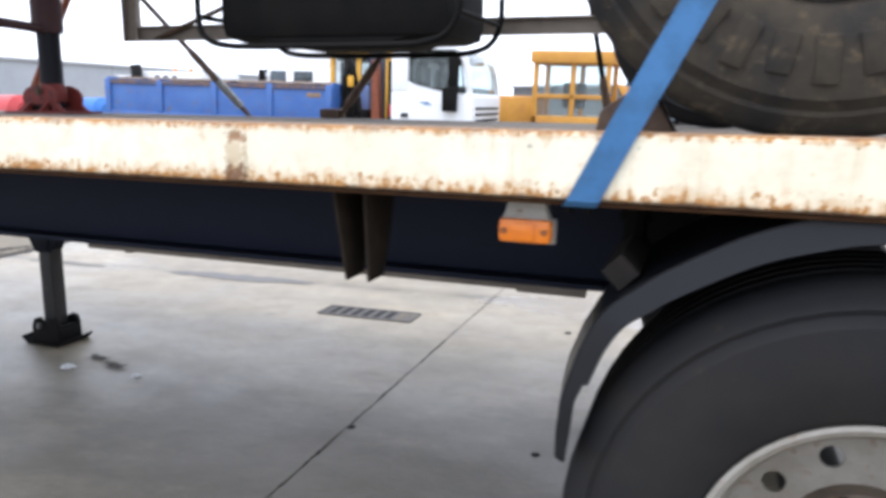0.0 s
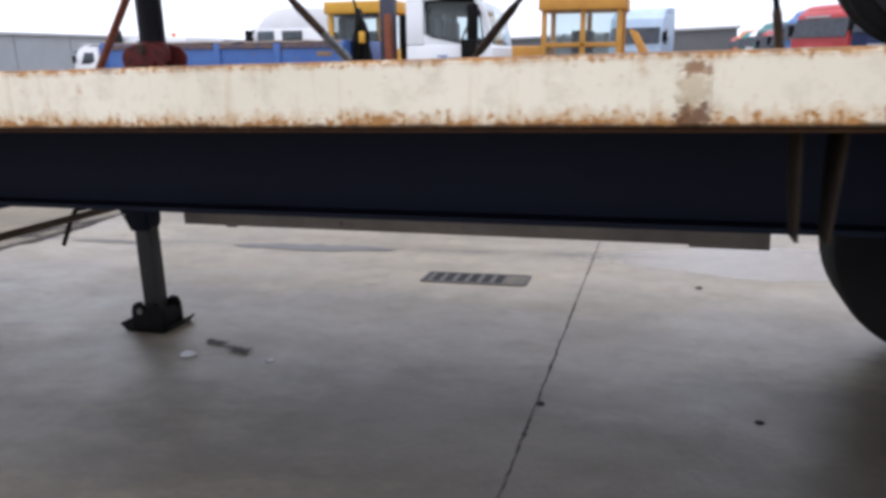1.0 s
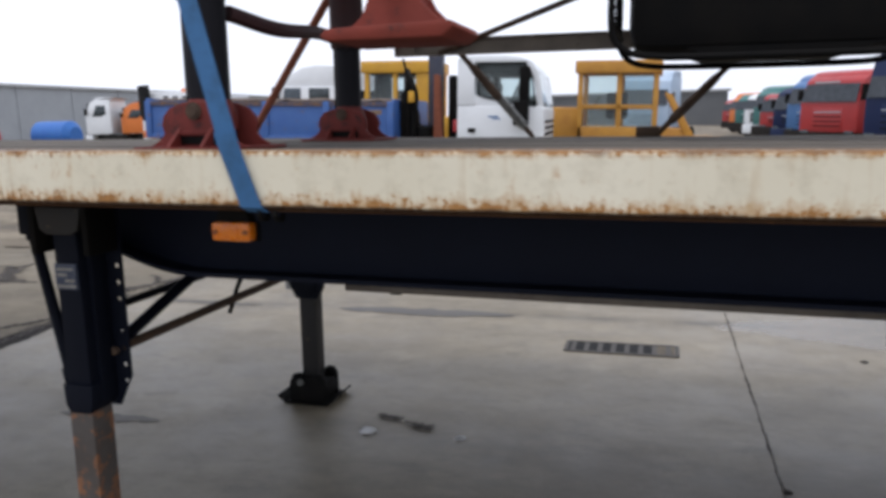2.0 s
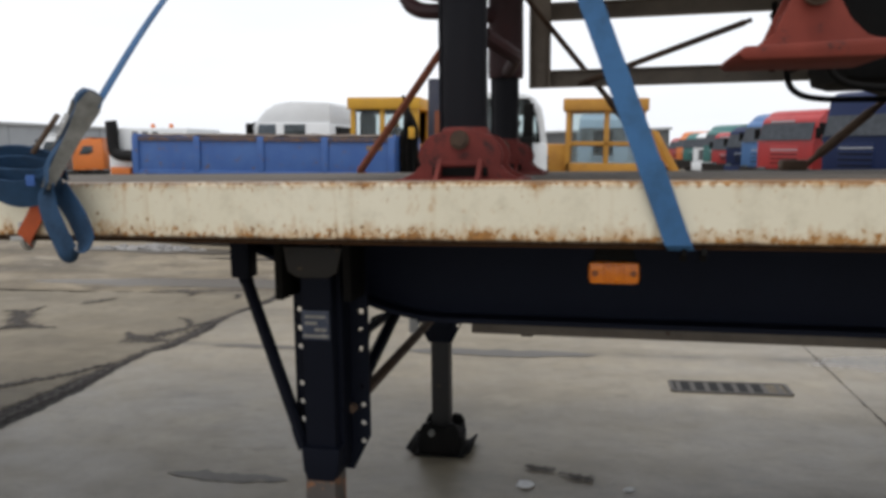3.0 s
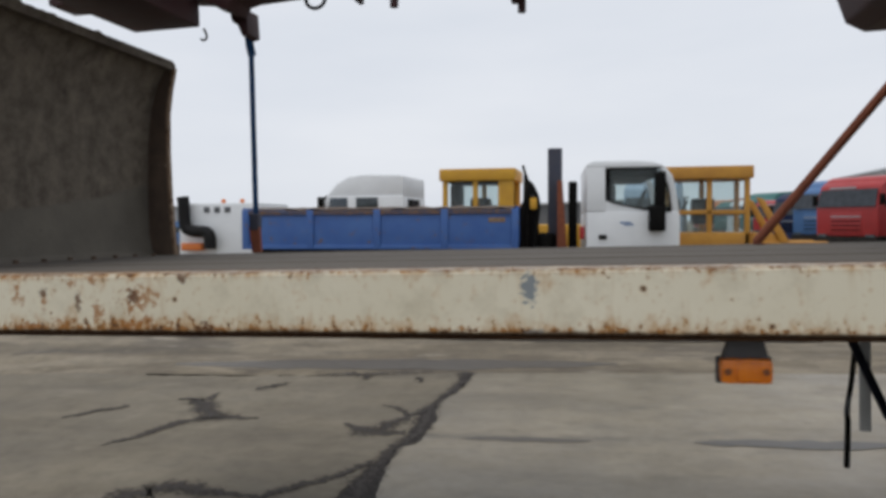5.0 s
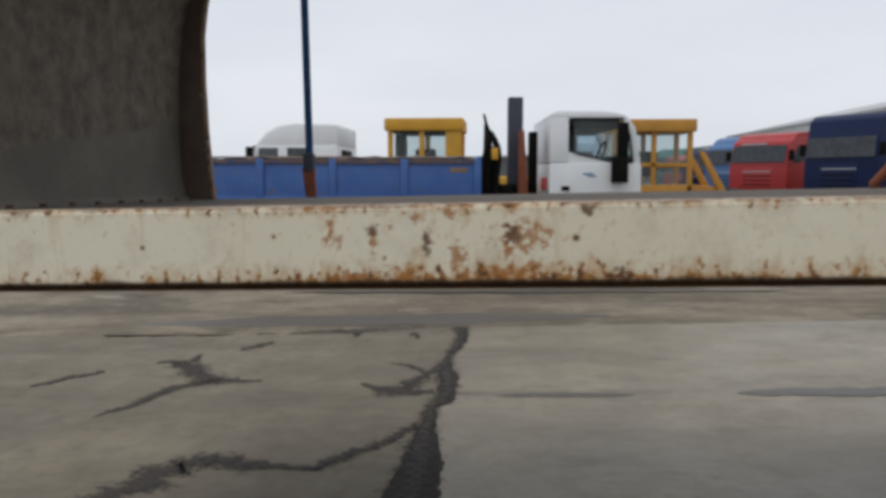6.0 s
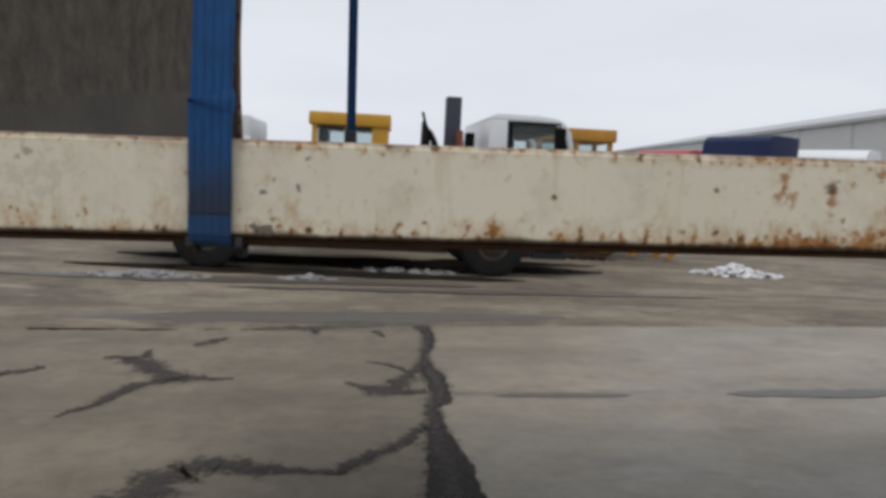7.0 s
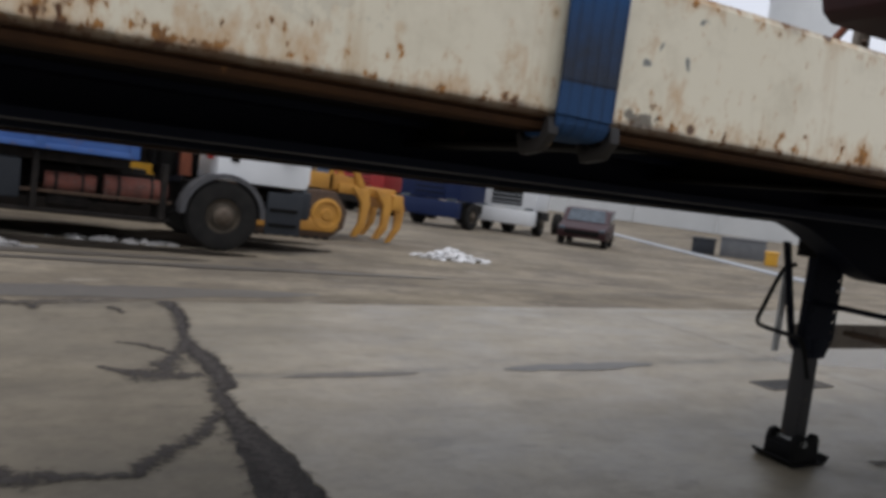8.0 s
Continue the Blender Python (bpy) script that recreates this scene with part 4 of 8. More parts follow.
# drain grate with open bars
bm = bmesh.new()
for k in range(8):
    x = -2.125 + k * 0.080
    box(bm, x, x + 0.03, 4.2, 4.38, -0.004, 0.006, 0.002)
for y in (4.19, 4.385):
    box(bm, -2.15, -1.5, y - 0.012, y + 0.012, -0.004, 0.008, 0.002)
for x in (-2.15, -1.5):
    box(bm, x - 0.012, x + 0.012, 4.19, 4.385, -0.004, 0.008, 0.002)
setting("drain_grate", bm, IRON, "cast-iron drain grate set in the concrete, half silted", "drain grate")
# flat black plate between the bars: the pit's shade given as colour
bm = bmesh.new()
box(bm, -2.15, -1.63, 4.195, 4.38, -0.01, 0.004)
setting("pit_shade", bm, PITSHADE, "flat black plate painted as the drain pit's shade", "drain")

bm = bmesh.new()
box(bm, -1.64, -1.515, 4.205, 4.37, -0.01, 0.0045)
setting("silt", bm, ASPHALT, "grey silt filling one end of the drain grate", "silt")

# small litter on the slab
rl = random.Random(8)


def litter(x, y, size, mat, label, name, flat=0.25):
    b = bmesh.new()
    bmesh.ops.create_icosphere(b, subdivisions=2, radius=size)
    for v in b.verts:
        v.co = v.co * (1 + 0.5 * noise.noise(v.co * 30 + vec(x, y, 0)))
        v.co.z = max(-size * 0.2, v.co.z) * flat
    b.transform(Matrix.Translation((x, y, ground_z(x, y) + size * 0.2 * flat)))
    return setting(name, b, mat, label, name, kind="", smooth=True)


litter(-2.88, 2.81, 0.036, SNOW, "crumpled scrap of white paper on the concrete", "paper_scrap", 0.5)
litter(-2.45, 2.83, 0.022, SNOW, "small white scrap on the concrete", "paper_scrap", 0.5)
crack((-2.90, 3.0, 0.02), (-2.85, 2.98, 0.06), (-2.79, 2.96, 0.05), (-2.76, 2.95, 0.01))
crack((-2.75, 2.94, 0.015), (-2.70, 2.92, 0.05), (-2.63, 2.89, 0.06), (-2.59, 2.87, 0.02))
for dx, dy, s in ((-0.34, 2.65, 0.03), (-1.14, 2.64, 0.03), (-0.5, 4.3, 0.04)):
    litter(dx, dy, s * 0.6, TAR, "small black clod of dirt", "clod", 0.3)

# ---------------------------------------------------------------- the flatbed trailer
# its own frame: u along the bed (front is -u), v across it from the near side, w up from the lower edge of the side rail
BED = pose(-4.0, 1.2, 1.25, 0, 0.831, 0)
U0, U1, DECK = -2.98, 7.2, 0.117


def deck_w(v):
    """The deck lies a little below the rail's top and sags towards the far side."""
    return 0.098 - 0.0100 * v


trailer = thing("semi_trailer", (0.7, 1.25, -1.25), "long flatbed semi-trailer with rusty cream rails and black chassis", "trailer", m=BED)


def rail(v0, v1, out):
    b = bmesh.new()
    s = -1 if out < 0 else 1
    a, c = (v0, v1) if s < 0 else (v1, v0)
    # folded plate: outer face, rolled lower lip, top lip
    prof = [(a, 0.006), (a - s * 0.003, 0.002), (a - s * 0.008, 0.0), (c, 0.0), (c, 0.006), (a - s * 0.012, 0.007), (a - s * 0.006, 0.012),
            (a - s * 0.006, 0.108), (a - s * 0.012, 0.112), (c, 0.112), (c, 0.118), (a - s * 0.007, 0.118), (a - s * 0.002, 0.116), (a, 0.111)]
    prism(b, prof, U0, U1, "x")
    return b


part("side_rail", rail(0.0, 0.075, -1), CREAM, trailer, "cream painted steel side rail, rusted along its edges", smooth=False)
bm = bmesh.new()
box(bm, U0 + 0.01, U1 - 0.02, 0.006, 0.034, -0.007, -0.001, 0.001)
part("lower_flange", bm, LIPRUST, trailer, "dark brown rusted flange under the side rail")
far_rail = rail(2.425, 2.5, 1)
far_rail.transform(Matrix.Translation((0, 0, -0.045)))
part("side_rail", far_rail, CREAM, trailer, "cream painted steel side rail, rusted along its edges", smooth=False)

bm = bmesh.new()
box(bm, U0 - 0.06, U0, 0.0, 2.5, -0.01, 0.072, 0.006)
part("front_rail", bm, CREAM, trailer)
# a welded stop plate on the rail
bm = bmesh.new()
box(bm, 3.33, 3.375, -0.006, 0.002, 0.006, 0.088, 0.003)
part("stop_plate", bm, CREAM, trailer, "small rusty plate welded to the side rail")


def girder(v):
    """One deep main beam: shallow over the neck, then sweeping down to full depth."""
    def under(u):
        s = min(1, max(0, (u - 0.15) / 0.85))
        s = s * s * (3 - 2 * s)
        return -0.02 - 0.262 * s
    us = [U0 + 0.05, -1.5, -0.5, 0.0] + [0.1 + 0.06 * k for k in range(18)] + [2.0, 3.0, 4.08]
    b = bmesh.new()
    lower = [(u, under(u)) for u in us]
    prism(b, lower + [(us[-1], 0.036), (us[0], 0.036)], v - 0.006, v + 0.006, "y")
    for (ua, wa), (ub, wb) in zip(lower, lower[1:]):
        prism(b, [(ua, wa), (ub, wb), (ub, wb - 0.014), (ua, wa - 0.014)], v - 0.075, v + 0.075, "y")
    box(b, U0 + 0.05, U1 - 0.1, v - 0.07, v + 0.07, 0.028, 0.039)
    prism(b, [(4.08, 0.036), (U1 - 0.1, 0.036), (U1 - 0.1, -0.14), (4.2, -0.14), (4.08, -0.28)], v - 0.006, v + 0.006, "y")
    return b


for v in (0.66, 1.84):
    part("main_beam", girder(v), BEAM, trailer, "deep black main beam with a swept-up neck")
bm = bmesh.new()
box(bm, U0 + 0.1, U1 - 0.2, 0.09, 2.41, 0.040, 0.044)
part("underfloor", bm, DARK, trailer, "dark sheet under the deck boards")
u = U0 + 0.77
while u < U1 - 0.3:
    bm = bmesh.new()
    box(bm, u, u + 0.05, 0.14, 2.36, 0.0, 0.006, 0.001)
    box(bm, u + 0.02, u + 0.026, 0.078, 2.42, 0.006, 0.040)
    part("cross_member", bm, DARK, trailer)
    u += 0.52

# outrigger bracket: two upright plates under the rail, tapering downwards
for u, lean in ((3.517, -0.06), (3.587, 0.04)):
    bm = bmesh.new()
    prism(bm, [(0.08, -0.002), (0.235, -0.002), (0.215, -0.12), (0.19, -0.205), (0.115, -0.205), (0.10, -0.12)], u, u + 0.007, "x", 0.0015)
    for q in bm.verts:
        q.co.x += q.co.z * lean
    part("outrigger", bm, OUTRIG, trailer, "brown rusted outrigger plate")


def side_marker(u, shade, dv, wide=0.098):
    k = wide / 0.108
    b = bmesh.new()
    prism(b, [(u + 0.004, -0.05), (u + 0.104 * k, -0.05), (u + 0.088 * k, -0.001), (u + 0.02, -0.001)], dv + 0.012, dv + 0.04, "y", 0.003)
    box(b, u - 0.003, u + wide + 0.003, dv + 0.03, dv + 0.045, -0.092, -0.045, 0.003)
    brk = part("marker_bracket", b, shade, trailer, "weathered bracket of a side marker lamp")
    b = bmesh.new()
    box(b, u, u + wide, dv, dv + 0.032, -0.088, -0.044, 0.010)
    box(b, u + 0.032 * k, u + 0.076 * k, dv - 0.003, dv + 0.01, -0.082, -0.05, 0.004)
    part("lens", b, AMBER, brk, "amber side marker lens")
    for uu in (u + 0.012, u + wide - 0.012):
        b = bmesh.new()
        lathe(b, [(0.0, -0.0015), (0.006, -0.0015), (0.006, 0.004)], (uu, dv, -0.066), 10)
        part("screw", b, AMBERDARK, brk)


side_marker(3.872, GREYPL, 0.055)
side_marker(1.406, DARK, 0.08)
side_marker(-0.290, CABGREY, 0.045, 0.086)

# deck boards, laid lengthways
nb = 15
bw = 2.35 / nb
for k in range(nb):
    bm = bmesh.new()
    v0 = 0.077 + k * bw
    box(bm, U0 + 0.02, U1 - 0.05, v0 + 0.003, v0 + bw - 0.003, deck_w(v0) - 0.028, deck_w(v0) + 0.002 * math.sin(k * 2.3), 0.004)
    part("deck_board", bm, TIMBER, trailer, "weathered grey deck plank")


def landing_leg(v, s):
    """A landing leg: drilled casing, rusty telescopic tube, hinged shoe. s: which way its outer face looks."""
    u0, u1 = 0.618, 0.788
    lo, hi = sorted((v + 0.016 * s, v + 0.115 * s))
    b = bmesh.new()
    box(b, 0.665, 0.750, lo, hi, -0.69, -0.02, 0.008)
    leg = part("landing_leg", b, BLACK, trailer, "black landing leg with drilled flanges and a pivoting shoe")
    fl_v = v + 0.118 * s
    b = bmesh.new()
    hs = [circle(uu, -0.145 - 0.0525 * k, 0.0085, 8) for uu, gone in ((0.617, (0, 1, 5)), (0.795, (0, 5))) for k in range(10) if k not in gone]
    holed_plate(b, [(0.600, -0.03), (0.600, -0.60), (0.652, -0.70), (0.765, -0.70), (0.815, -0.60), (0.815, -0.03)], hs, 0.006, Matrix(((1, 0, 0, 0), (0, 0, 1, fl_v), (0, 1, 0, 0), (0, 0, 0, 1))))
    part("flange", b, BLACK, leg, "drilled mounting flange")
    for a, c in ((0.652, 0.668), (0.747, 0.763)):
        b = bmesh.new()
        box(b, a, c, *sorted((v + 0.05 * s, v + 0.112 * s)), -0.66, -0.04, 0.003)
        part("stiffener", b, BLACK, leg)
    b = bmesh.new()
    prism(b, [(0.628, -0.06), (0.79, -0.06), (0.775, -0.125), (0.75, -0.14), (0.665, -0.14), (0.64, -0.125)], *sorted((v - 0.004 * s, v + 0.01 * s)), "y", 0.004)
    part("gusset", b, LEGDARK, leg, "rubbed brown mounting plate")
    for uu in (0.604, 0.79):
        b = bmesh.new()
        box(b, uu, uu + 0.022, *sorted((v - 0.006 * s, v + 0.11 * s)), -0.20, 0.0, 0.004)
        part("hanger_plate", b, DARK, leg)
    b = bmesh.new()
    lo, hi = sorted((v + 0.006 * s, v + 0.125 * s))
    prism(b, [(0.655, -0.60), (0.762, -0.60), (0.757, -0.665), (0.745, -0.692), (0.671, -0.692), (0.659, -0.665)], lo, hi, "y", 0.006)
    part("collar", b, BLACK, leg)
    b = bmesh.new()
    c = v + 0.06 * s
    box(b, u0 + 0.042, u1 - 0.042, c - 0.045, c + 0.045, -1.16, -0.6, 0.008)
    part("inner_leg", b, LEGRUST if s > 0 else LEGDARK, leg, "rusty telescopic tube")
    b = bmesh.new()
    for y0 in (c - 0.085, c + 0.055):
        prism(b, [(u0 - 0.015, -1.232), (u1 + 0.015, -1.232), (u1 + 0.012, -1.12), (u1 - 0.005, -1.09), (u1 - 0.04, -1.085), (u1 - 0.055, -1.105), (u0 + 0.055, -1.105), (u0 + 0.04, -1.085), (u0 + 0.005, -1.095), (u0 - 0.012, -1.13)], y0, y0 + 0.03, "y", 0.006)
    box(b, u0 - 0.008, u1 + 0.008, c - 0.06, c + 0.06, -1.232, -1.13, 0.012)
    for a in (u0 - 0.02, u1 - 0.012):
        box(b, a, a + 0.032, c - 0.075, c + 0.075, -1.205, -1.15, 0.008)
    shoe = part("shoe", b, DARK, leg, "black pivoting shoe")
    b = bmesh.new()
    prism(b, [(u0 - 0.07, -1.205), (u0 - 0.03, -1.240), (u1 + 0.03, -1.240), (u1 + 0.07, -1.205), (u1 + 0.066, -1.196), (u1 + 0.028, -1.229), (u0 - 0.028, -1.229), (u0 - 0.066, -1.196)], c - 0.11, c + 0.11, "y")
    part("sole_plate", b, DARK, shoe)
    b = bmesh.new()
    tube(b, [(0.67, c - 0.1, -1.13), (0.67, c + 0.1, -1.13)], 0.016)
    part("pivot_pin", b, ZINC, shoe)
    return leg


near_leg = landing_leg(0.37, 1)
far_leg = landing_leg(2.02, -1)
# data plate on the near leg
bm = bmesh.new()
box(bm, 0.669, 0.745, 0.378, 0.387, -0.305, -0.228, 0.002)
plate = part("data_plate", bm, PLATEBLUE, near_leg, "scuffed blue and white maker's plate")
for k, (a, c) in enumerate(((0.679, 0.735), (0.679, 0.712), (0.705, 0.738), (0.673, 0.742))):
    bm = bmesh.new()
    box(bm, a, c, 0.3755, 0.379, -0.248 - 0.017 * k, -0.240 - 0.017 * k)
    part("print_bar", bm, GREYPL, plate)


def strut(a, b, r, mat, parent, label="", name="brace"):
    m = bmesh.new()
    d = (Vector(b) - Vector(a)).normalized()
    tube(m, [a, b], r, 8)
    for e in (a, b):
        e = Vector(e)
        tube(m, [e - d * 0.03, e + d * 0.03], r * 1.35, 6, 0.6)
    return part(name, m, mat, parent, label)


strut((0.42, 0.56, -0.165), (0.632, 0.44, -0.60), 0.018, BLACK, near_leg, "round black brace tube")
bm = bmesh.new()
box(bm, 0.392, 0.45, 0.53, 0.59, -0.175, -0.03, 0.008)
part("brace_bracket", bm, BLACK, near_leg)
strut((0.42, 1.94, -0.165), (0.63, 2.0, -0.62), 0.018, BLACK, far_leg, "round black brace tube")
strut((0.76, 0.5, -0.52), (0.72, 1.75, -0.54), 0.017, BROWNROD, near_leg, "rusty cross brace between the landing legs")
strut((0.76, 0.52, -0.5), (0.76, 1.05, -0.33), 0.02, BLACK, near_leg, "black brace up to the main beam")
# gear shaft and folded crank
strut((0.66, 0.45, -0.42), (0.66, 1.95, -0.42), 0.014, BLACK, near_leg, "thin black gear shaft", "gear_shaft")
bm = bmesh.new()
tube(bm, curve_points([(0.56, 1.98, -0.24), (0.53, 2.03, -0.28), (0.53, 2.12, -0.50), (0.525, 2.13, -0.555), (0.505, 2.08, -0.575), (0.43, 1.84, -0.575), (0.415, 1.78, -0.595), (0.39, 1.71, -0.745)], 7), 0.011, 8)
part("crank_handle", bm, DARK, near_leg, "bent black crank handle hanging beside the leg")
bm = bmesh.new()
box(bm, 0.53, 0.575, 2.02, 2.032, -0.69, -0.24, 0.004)
part("document_plate", bm, CLADWHITE, far_leg, "pale upright plate beside the landing leg")
# side guard on the far side
bm = bmesh.new()
box(bm, 0.82, 3.75, 2.12, 2.15, -0.705, -0.57, 0.006)
guard = part("side_guard", bm, CHANNEL, trailer, "grey-brown plank hung as side guard below the bed")
for u in (1.06, 3.42):
    bm = bmesh.new()
    box(bm, u, u + 0.06, 2.15, 2.2, -0.72, 0.0, 0.006)
    part("guard_bracket", bm, DARK, guard)
bm = bmesh.new()
box(bm, 3.42, 3.75, 2.115, 2.12, -0.715, -0.57, 0.002)
part("guard_end_plate", bm, CHANNEL, guard)


def wheel(parent, c, R, wide, s, tyre_mat, rim_mat, holes=8, treads=0, rim_r=0.29, hub=True, deep=0.06, ring=0.085):
    """A lorry wheel about the v axis; s: the way its outer face looks (-1 towards the near side)."""
    y0 = c[1]
    b = bmesh.new()
    prof = [(rim_r * 0.97, 0.03), (rim_r + 0.012, 0.0), (rim_r + 0.03, -0.012), (rim_r + (R - rim_r) * 0.45, -0.028), (rim_r + (R - rim_r) * 0.72, -0.022), (R - 0.055, -0.004),
            (R - 0.045, -0.008), (R - 0.018, 0.012), (R - 0.004, 0.028), (R, 0.05)]
    for k in range(1, 5):
        h = 0.05 + (wide - 0.1) * k / 5
        prof += [(R, h - 0.008), (R - 0.012, h - 0.006), (R - 0.012, h + 0.006), (R, h + 0.008)]
    prof += [(R, wide - 0.05), (R - 0.018, wide - 0.012), (R - 0.05, wide + 0.004), (rim_r + 0.03, wide + 0.01), (rim_r, wide - 0.01), (rim_r * 0.97, wide - 0.03)]
    prof = [(r, -s * h if s < 0 else -h) for r, h in prof]
    prof = [(r, (h if s < 0 else h)) for r, h in prof]
    lathe(b, prof, (c[0], y0, c[2]), 56)
    wh = part("wheel", b, tyre_mat, parent, "")
    if treads:
        b = bmesh.new()
        for k in range(treads):
            a = k * math.tau / treads
            m = Matrix.Translation((c[0], y0, c[2])) @ Matrix.Rotation(a, 4, "Y")
            d = -s
            lo, hi = sorted((d * -0.006, d * 0.07))
            box(b, -0.022, 0.022, lo, hi, R - 0.075, R - 0.002, 0.006, m)
            lo, hi = sorted((d * 0.09, d * (wide - 0.02)))
            box(b, -0.022, 0.022, lo, hi, R - 0.02, R + 0.004, 0.004, m)
        part("tread_block", b, tyre_mat, wh, kind="stuff")
    b = bmesh.new()
    d = -s
    lathe(b, [(r, d * h) for r, h in ((rim_r + 0.016, 0.004), (rim_r + 0.015, -0.008), (rim_r + 0.008, -0.012), (rim_r - 0.002, -0.008), (rim_r - 0.006, 0.004), (rim_r - 0.012, 0.022), (rim_r - 0.028, 0.045), (rim_r - 0.035, 0.10), (rim_r - 0.03, wide - 0.04))], (c[0], y0, c[2]), 56)
    part("rim", b, rim_mat, wh)
    b = bmesh.new()
    hs = [circle((rim_r - ring) * math.cos(k * math.tau / holes + math.pi / 2 + math.pi / holes), (rim_r - ring) * math.sin(k * math.tau / holes + math.pi / 2 + math.pi / holes), 0.022, 14) for k in range(holes)]
    dy = y0 + d * deep
    holed_plate(b, circle(0, 0, rim_r - 0.03, 48), hs, 0.008, Matrix(((1, 0, 0, c[0]), (0, 0, d, dy), (0, 1, 0, c[2]), (0, 0, 0, 1))))
    part("wheel_disc", b, rim_mat, wh, smooth=False)
    if hub:
        b = bmesh.new()
        lathe(b, [(r, d * h) for r, h in ((0.0, -0.03), (0.06, -0.03), (0.075, -0.02), (0.08, 0.03), (0.12, 0.04), (0.135, 0.066))], (c[0], y0 + d * (deep - 0.06), c[2]), 32)
        part("hub", b, HUB, wh, "greasy brown wheel hub")
        for k in range(10):
            a = k * math.tau / 10
            b = bmesh.new()
            lathe(b, [(0.0, d * 0.02), (0.014, d * 0.02), (0.016, d * 0.06)], (c[0] + 0.105 * math.cos(a), y0 + d * (deep - 0.06), c[2] + 0.105 * math.sin(a)), 6)
            part("wheel_nut", b, HUB, wh)
    return wh


WZ = 0.527 - 1.25 + 0.0145 * 4.5
wheel(trailer, (4.54, 0.06, WZ + 0.018), 0.536, 0.33, -1, RUBBER, RIM, 10, 0, 0.280, True, 0.12, 0.095)
wheel(trailer, (4.5, 2.44, WZ), 0.52, 0.33, 1, RUBBER, RIM, 10)
bm = bmesh.new()
tube(bm, [(4.5, 0.3, WZ), (4.5, 2.2, WZ)], 0.07, 14)
part("axle", bm, DARK, trailer)


def mudguard(v0, v1, torn):
    """A bent plastic guard over the wheel: skin, turned-down side lips, a skirt hanging in front."""
    arc = curve_points([vec(a, 0, c) for a, c in ((5.02, -0.14), (4.85, -0.045), (4.66, 0.004), (4.489, 0.008), (4.385, -0.014), (4.291, -0.048), (4.178, -0.112), (4.127, -0.150), (4.081, -0.190), (4.047, -0.25), (4.025, -0.32))], 4)
    hang = []
    for k, p in enumerate(arc):
        low = min(1, max(0, (-0.10 - p.z) / 0.22))
        hang.append((p, low * low))
    near = [vec(p.x - 0.004 * f, v0, p.z) for p, f in hang]
    far = [vec(p.x - 0.045 * f, v1, p.z - 0.03 * f) for p, f in hang]
    if torn:
        near += [vec(4.008, v0 + 0.004, -0.37), vec(4.002, v0 + 0.004, -0.433), vec(4.003, v0 - 0.002, -0.478)]
        far += [vec(3.952, v1 - 0.005, -0.43), vec(3.942, v1 - 0.01, -0.48), vec(3.940, v1 - 0.03, -0.522)]
    b = bmesh.new()
    skin(b, near, far, 0.007)
    shell = part("mudguard", b, PLASTIC, trailer, "black plastic mudguard with a ragged front flap")
    for line, d in ((near, -1), (far, 1)):
        b = bmesh.new()
        drop = []
        for k, p in enumerate(line[:len(arc)]):
            (a, c) = (line[max(0, k - 1)], line[min(len(line) - 1, k + 1)])
            t = (c - a).normalized()
            w = 0.050 - 0.016 * min(1, k / len(arc)) ** 2
            drop.append(p + vec(-t.z, 0, t.x).normalized() * w + vec(0, 0.012 * d, 0))
        skin(b, line[:len(arc)], drop, 0.006)
        part("rolled_lip", b, PLASTIC, shell)
    if torn:
        b = bmesh.new()
        skin(b, [vec(4.028, v0 + 0.003, -0.30), vec(4.008, v0 - 0.002, -0.37), vec(4.002, v0 - 0.003, -0.433), vec(4.003, v0 - 0.006, -0.478)],
             [vec(4.058, v0 - 0.004, -0.30), vec(4.032, v0 - 0.008, -0.365), vec(4.026, v0 - 0.010, -0.42), vec(4.019, v0 - 0.012, -0.482)], 0.006)
        part("torn_flap", b, PLASTIC, shell, "torn lower end of the mudguard")


mudguard(0.03, 0.47, True)
mudguard(2.10, 2.47, False)
bm = bmesh.new()
lathe(bm, [(0.0, -0.03), (0.034, -0.03), (0.034, 0.3)], (4.092, 0.13, -0.137), 4)
part("mudguard_stay", bm, CHASSIS, trailer, "square grey stay end of the mudguard")
strut((4.09, 0.42, -0.06), (4.09, 0.36, -0.18), 0.025, DARK, trailer, "", "mudguard_arm")
bm = bmesh.new()
prism(bm, [(4.09, 0.08), (4.5, 0.08), (4.5, -0.2), (4.3, -0.45), (4.15, -0.3), (4.09, -0.2)], 0.5, 0.54, "y", 0.004)
part("spring_hanger", bm, DARK, trailer)

# paper label on the rail near the front corner
bm = bmesh.new()
box(bm, -2.707, -2.645, -0.0025, 0.001, 0.066, 0.097)
lab = part("paper_label", bm, PAPER, trailer, "white paper label with a bar code, stuck to the rail", smooth=False)
for w, a, c in ((0.092, -2.685, -2.665), (0.087, -2.685, -2.650), (0.082, -2.685, -2.670), (0.077, -2.685, -2.671)):
    bm = bmesh.new()
    box(bm, a, c, -0.0030, -0.001, w, w + 0.0010)
    part("print_bar", bm, GREYBOX, lab, smooth=False)
rb = random.Random(5)
u = -2.692
while u < -2.647:
    wd = rb.choice((0.0012, 0.0020, 0.0030))
    bm = bmesh.new()
    box(bm, u, u + wd, -0.0055, -0.001, 0.0675, 0.0735)
    part("code_bar", bm, INK, lab, smooth=False)
    u += wd + rb.choice((0.0013, 0.0022))
# ---------------------------------------------------------------- straps


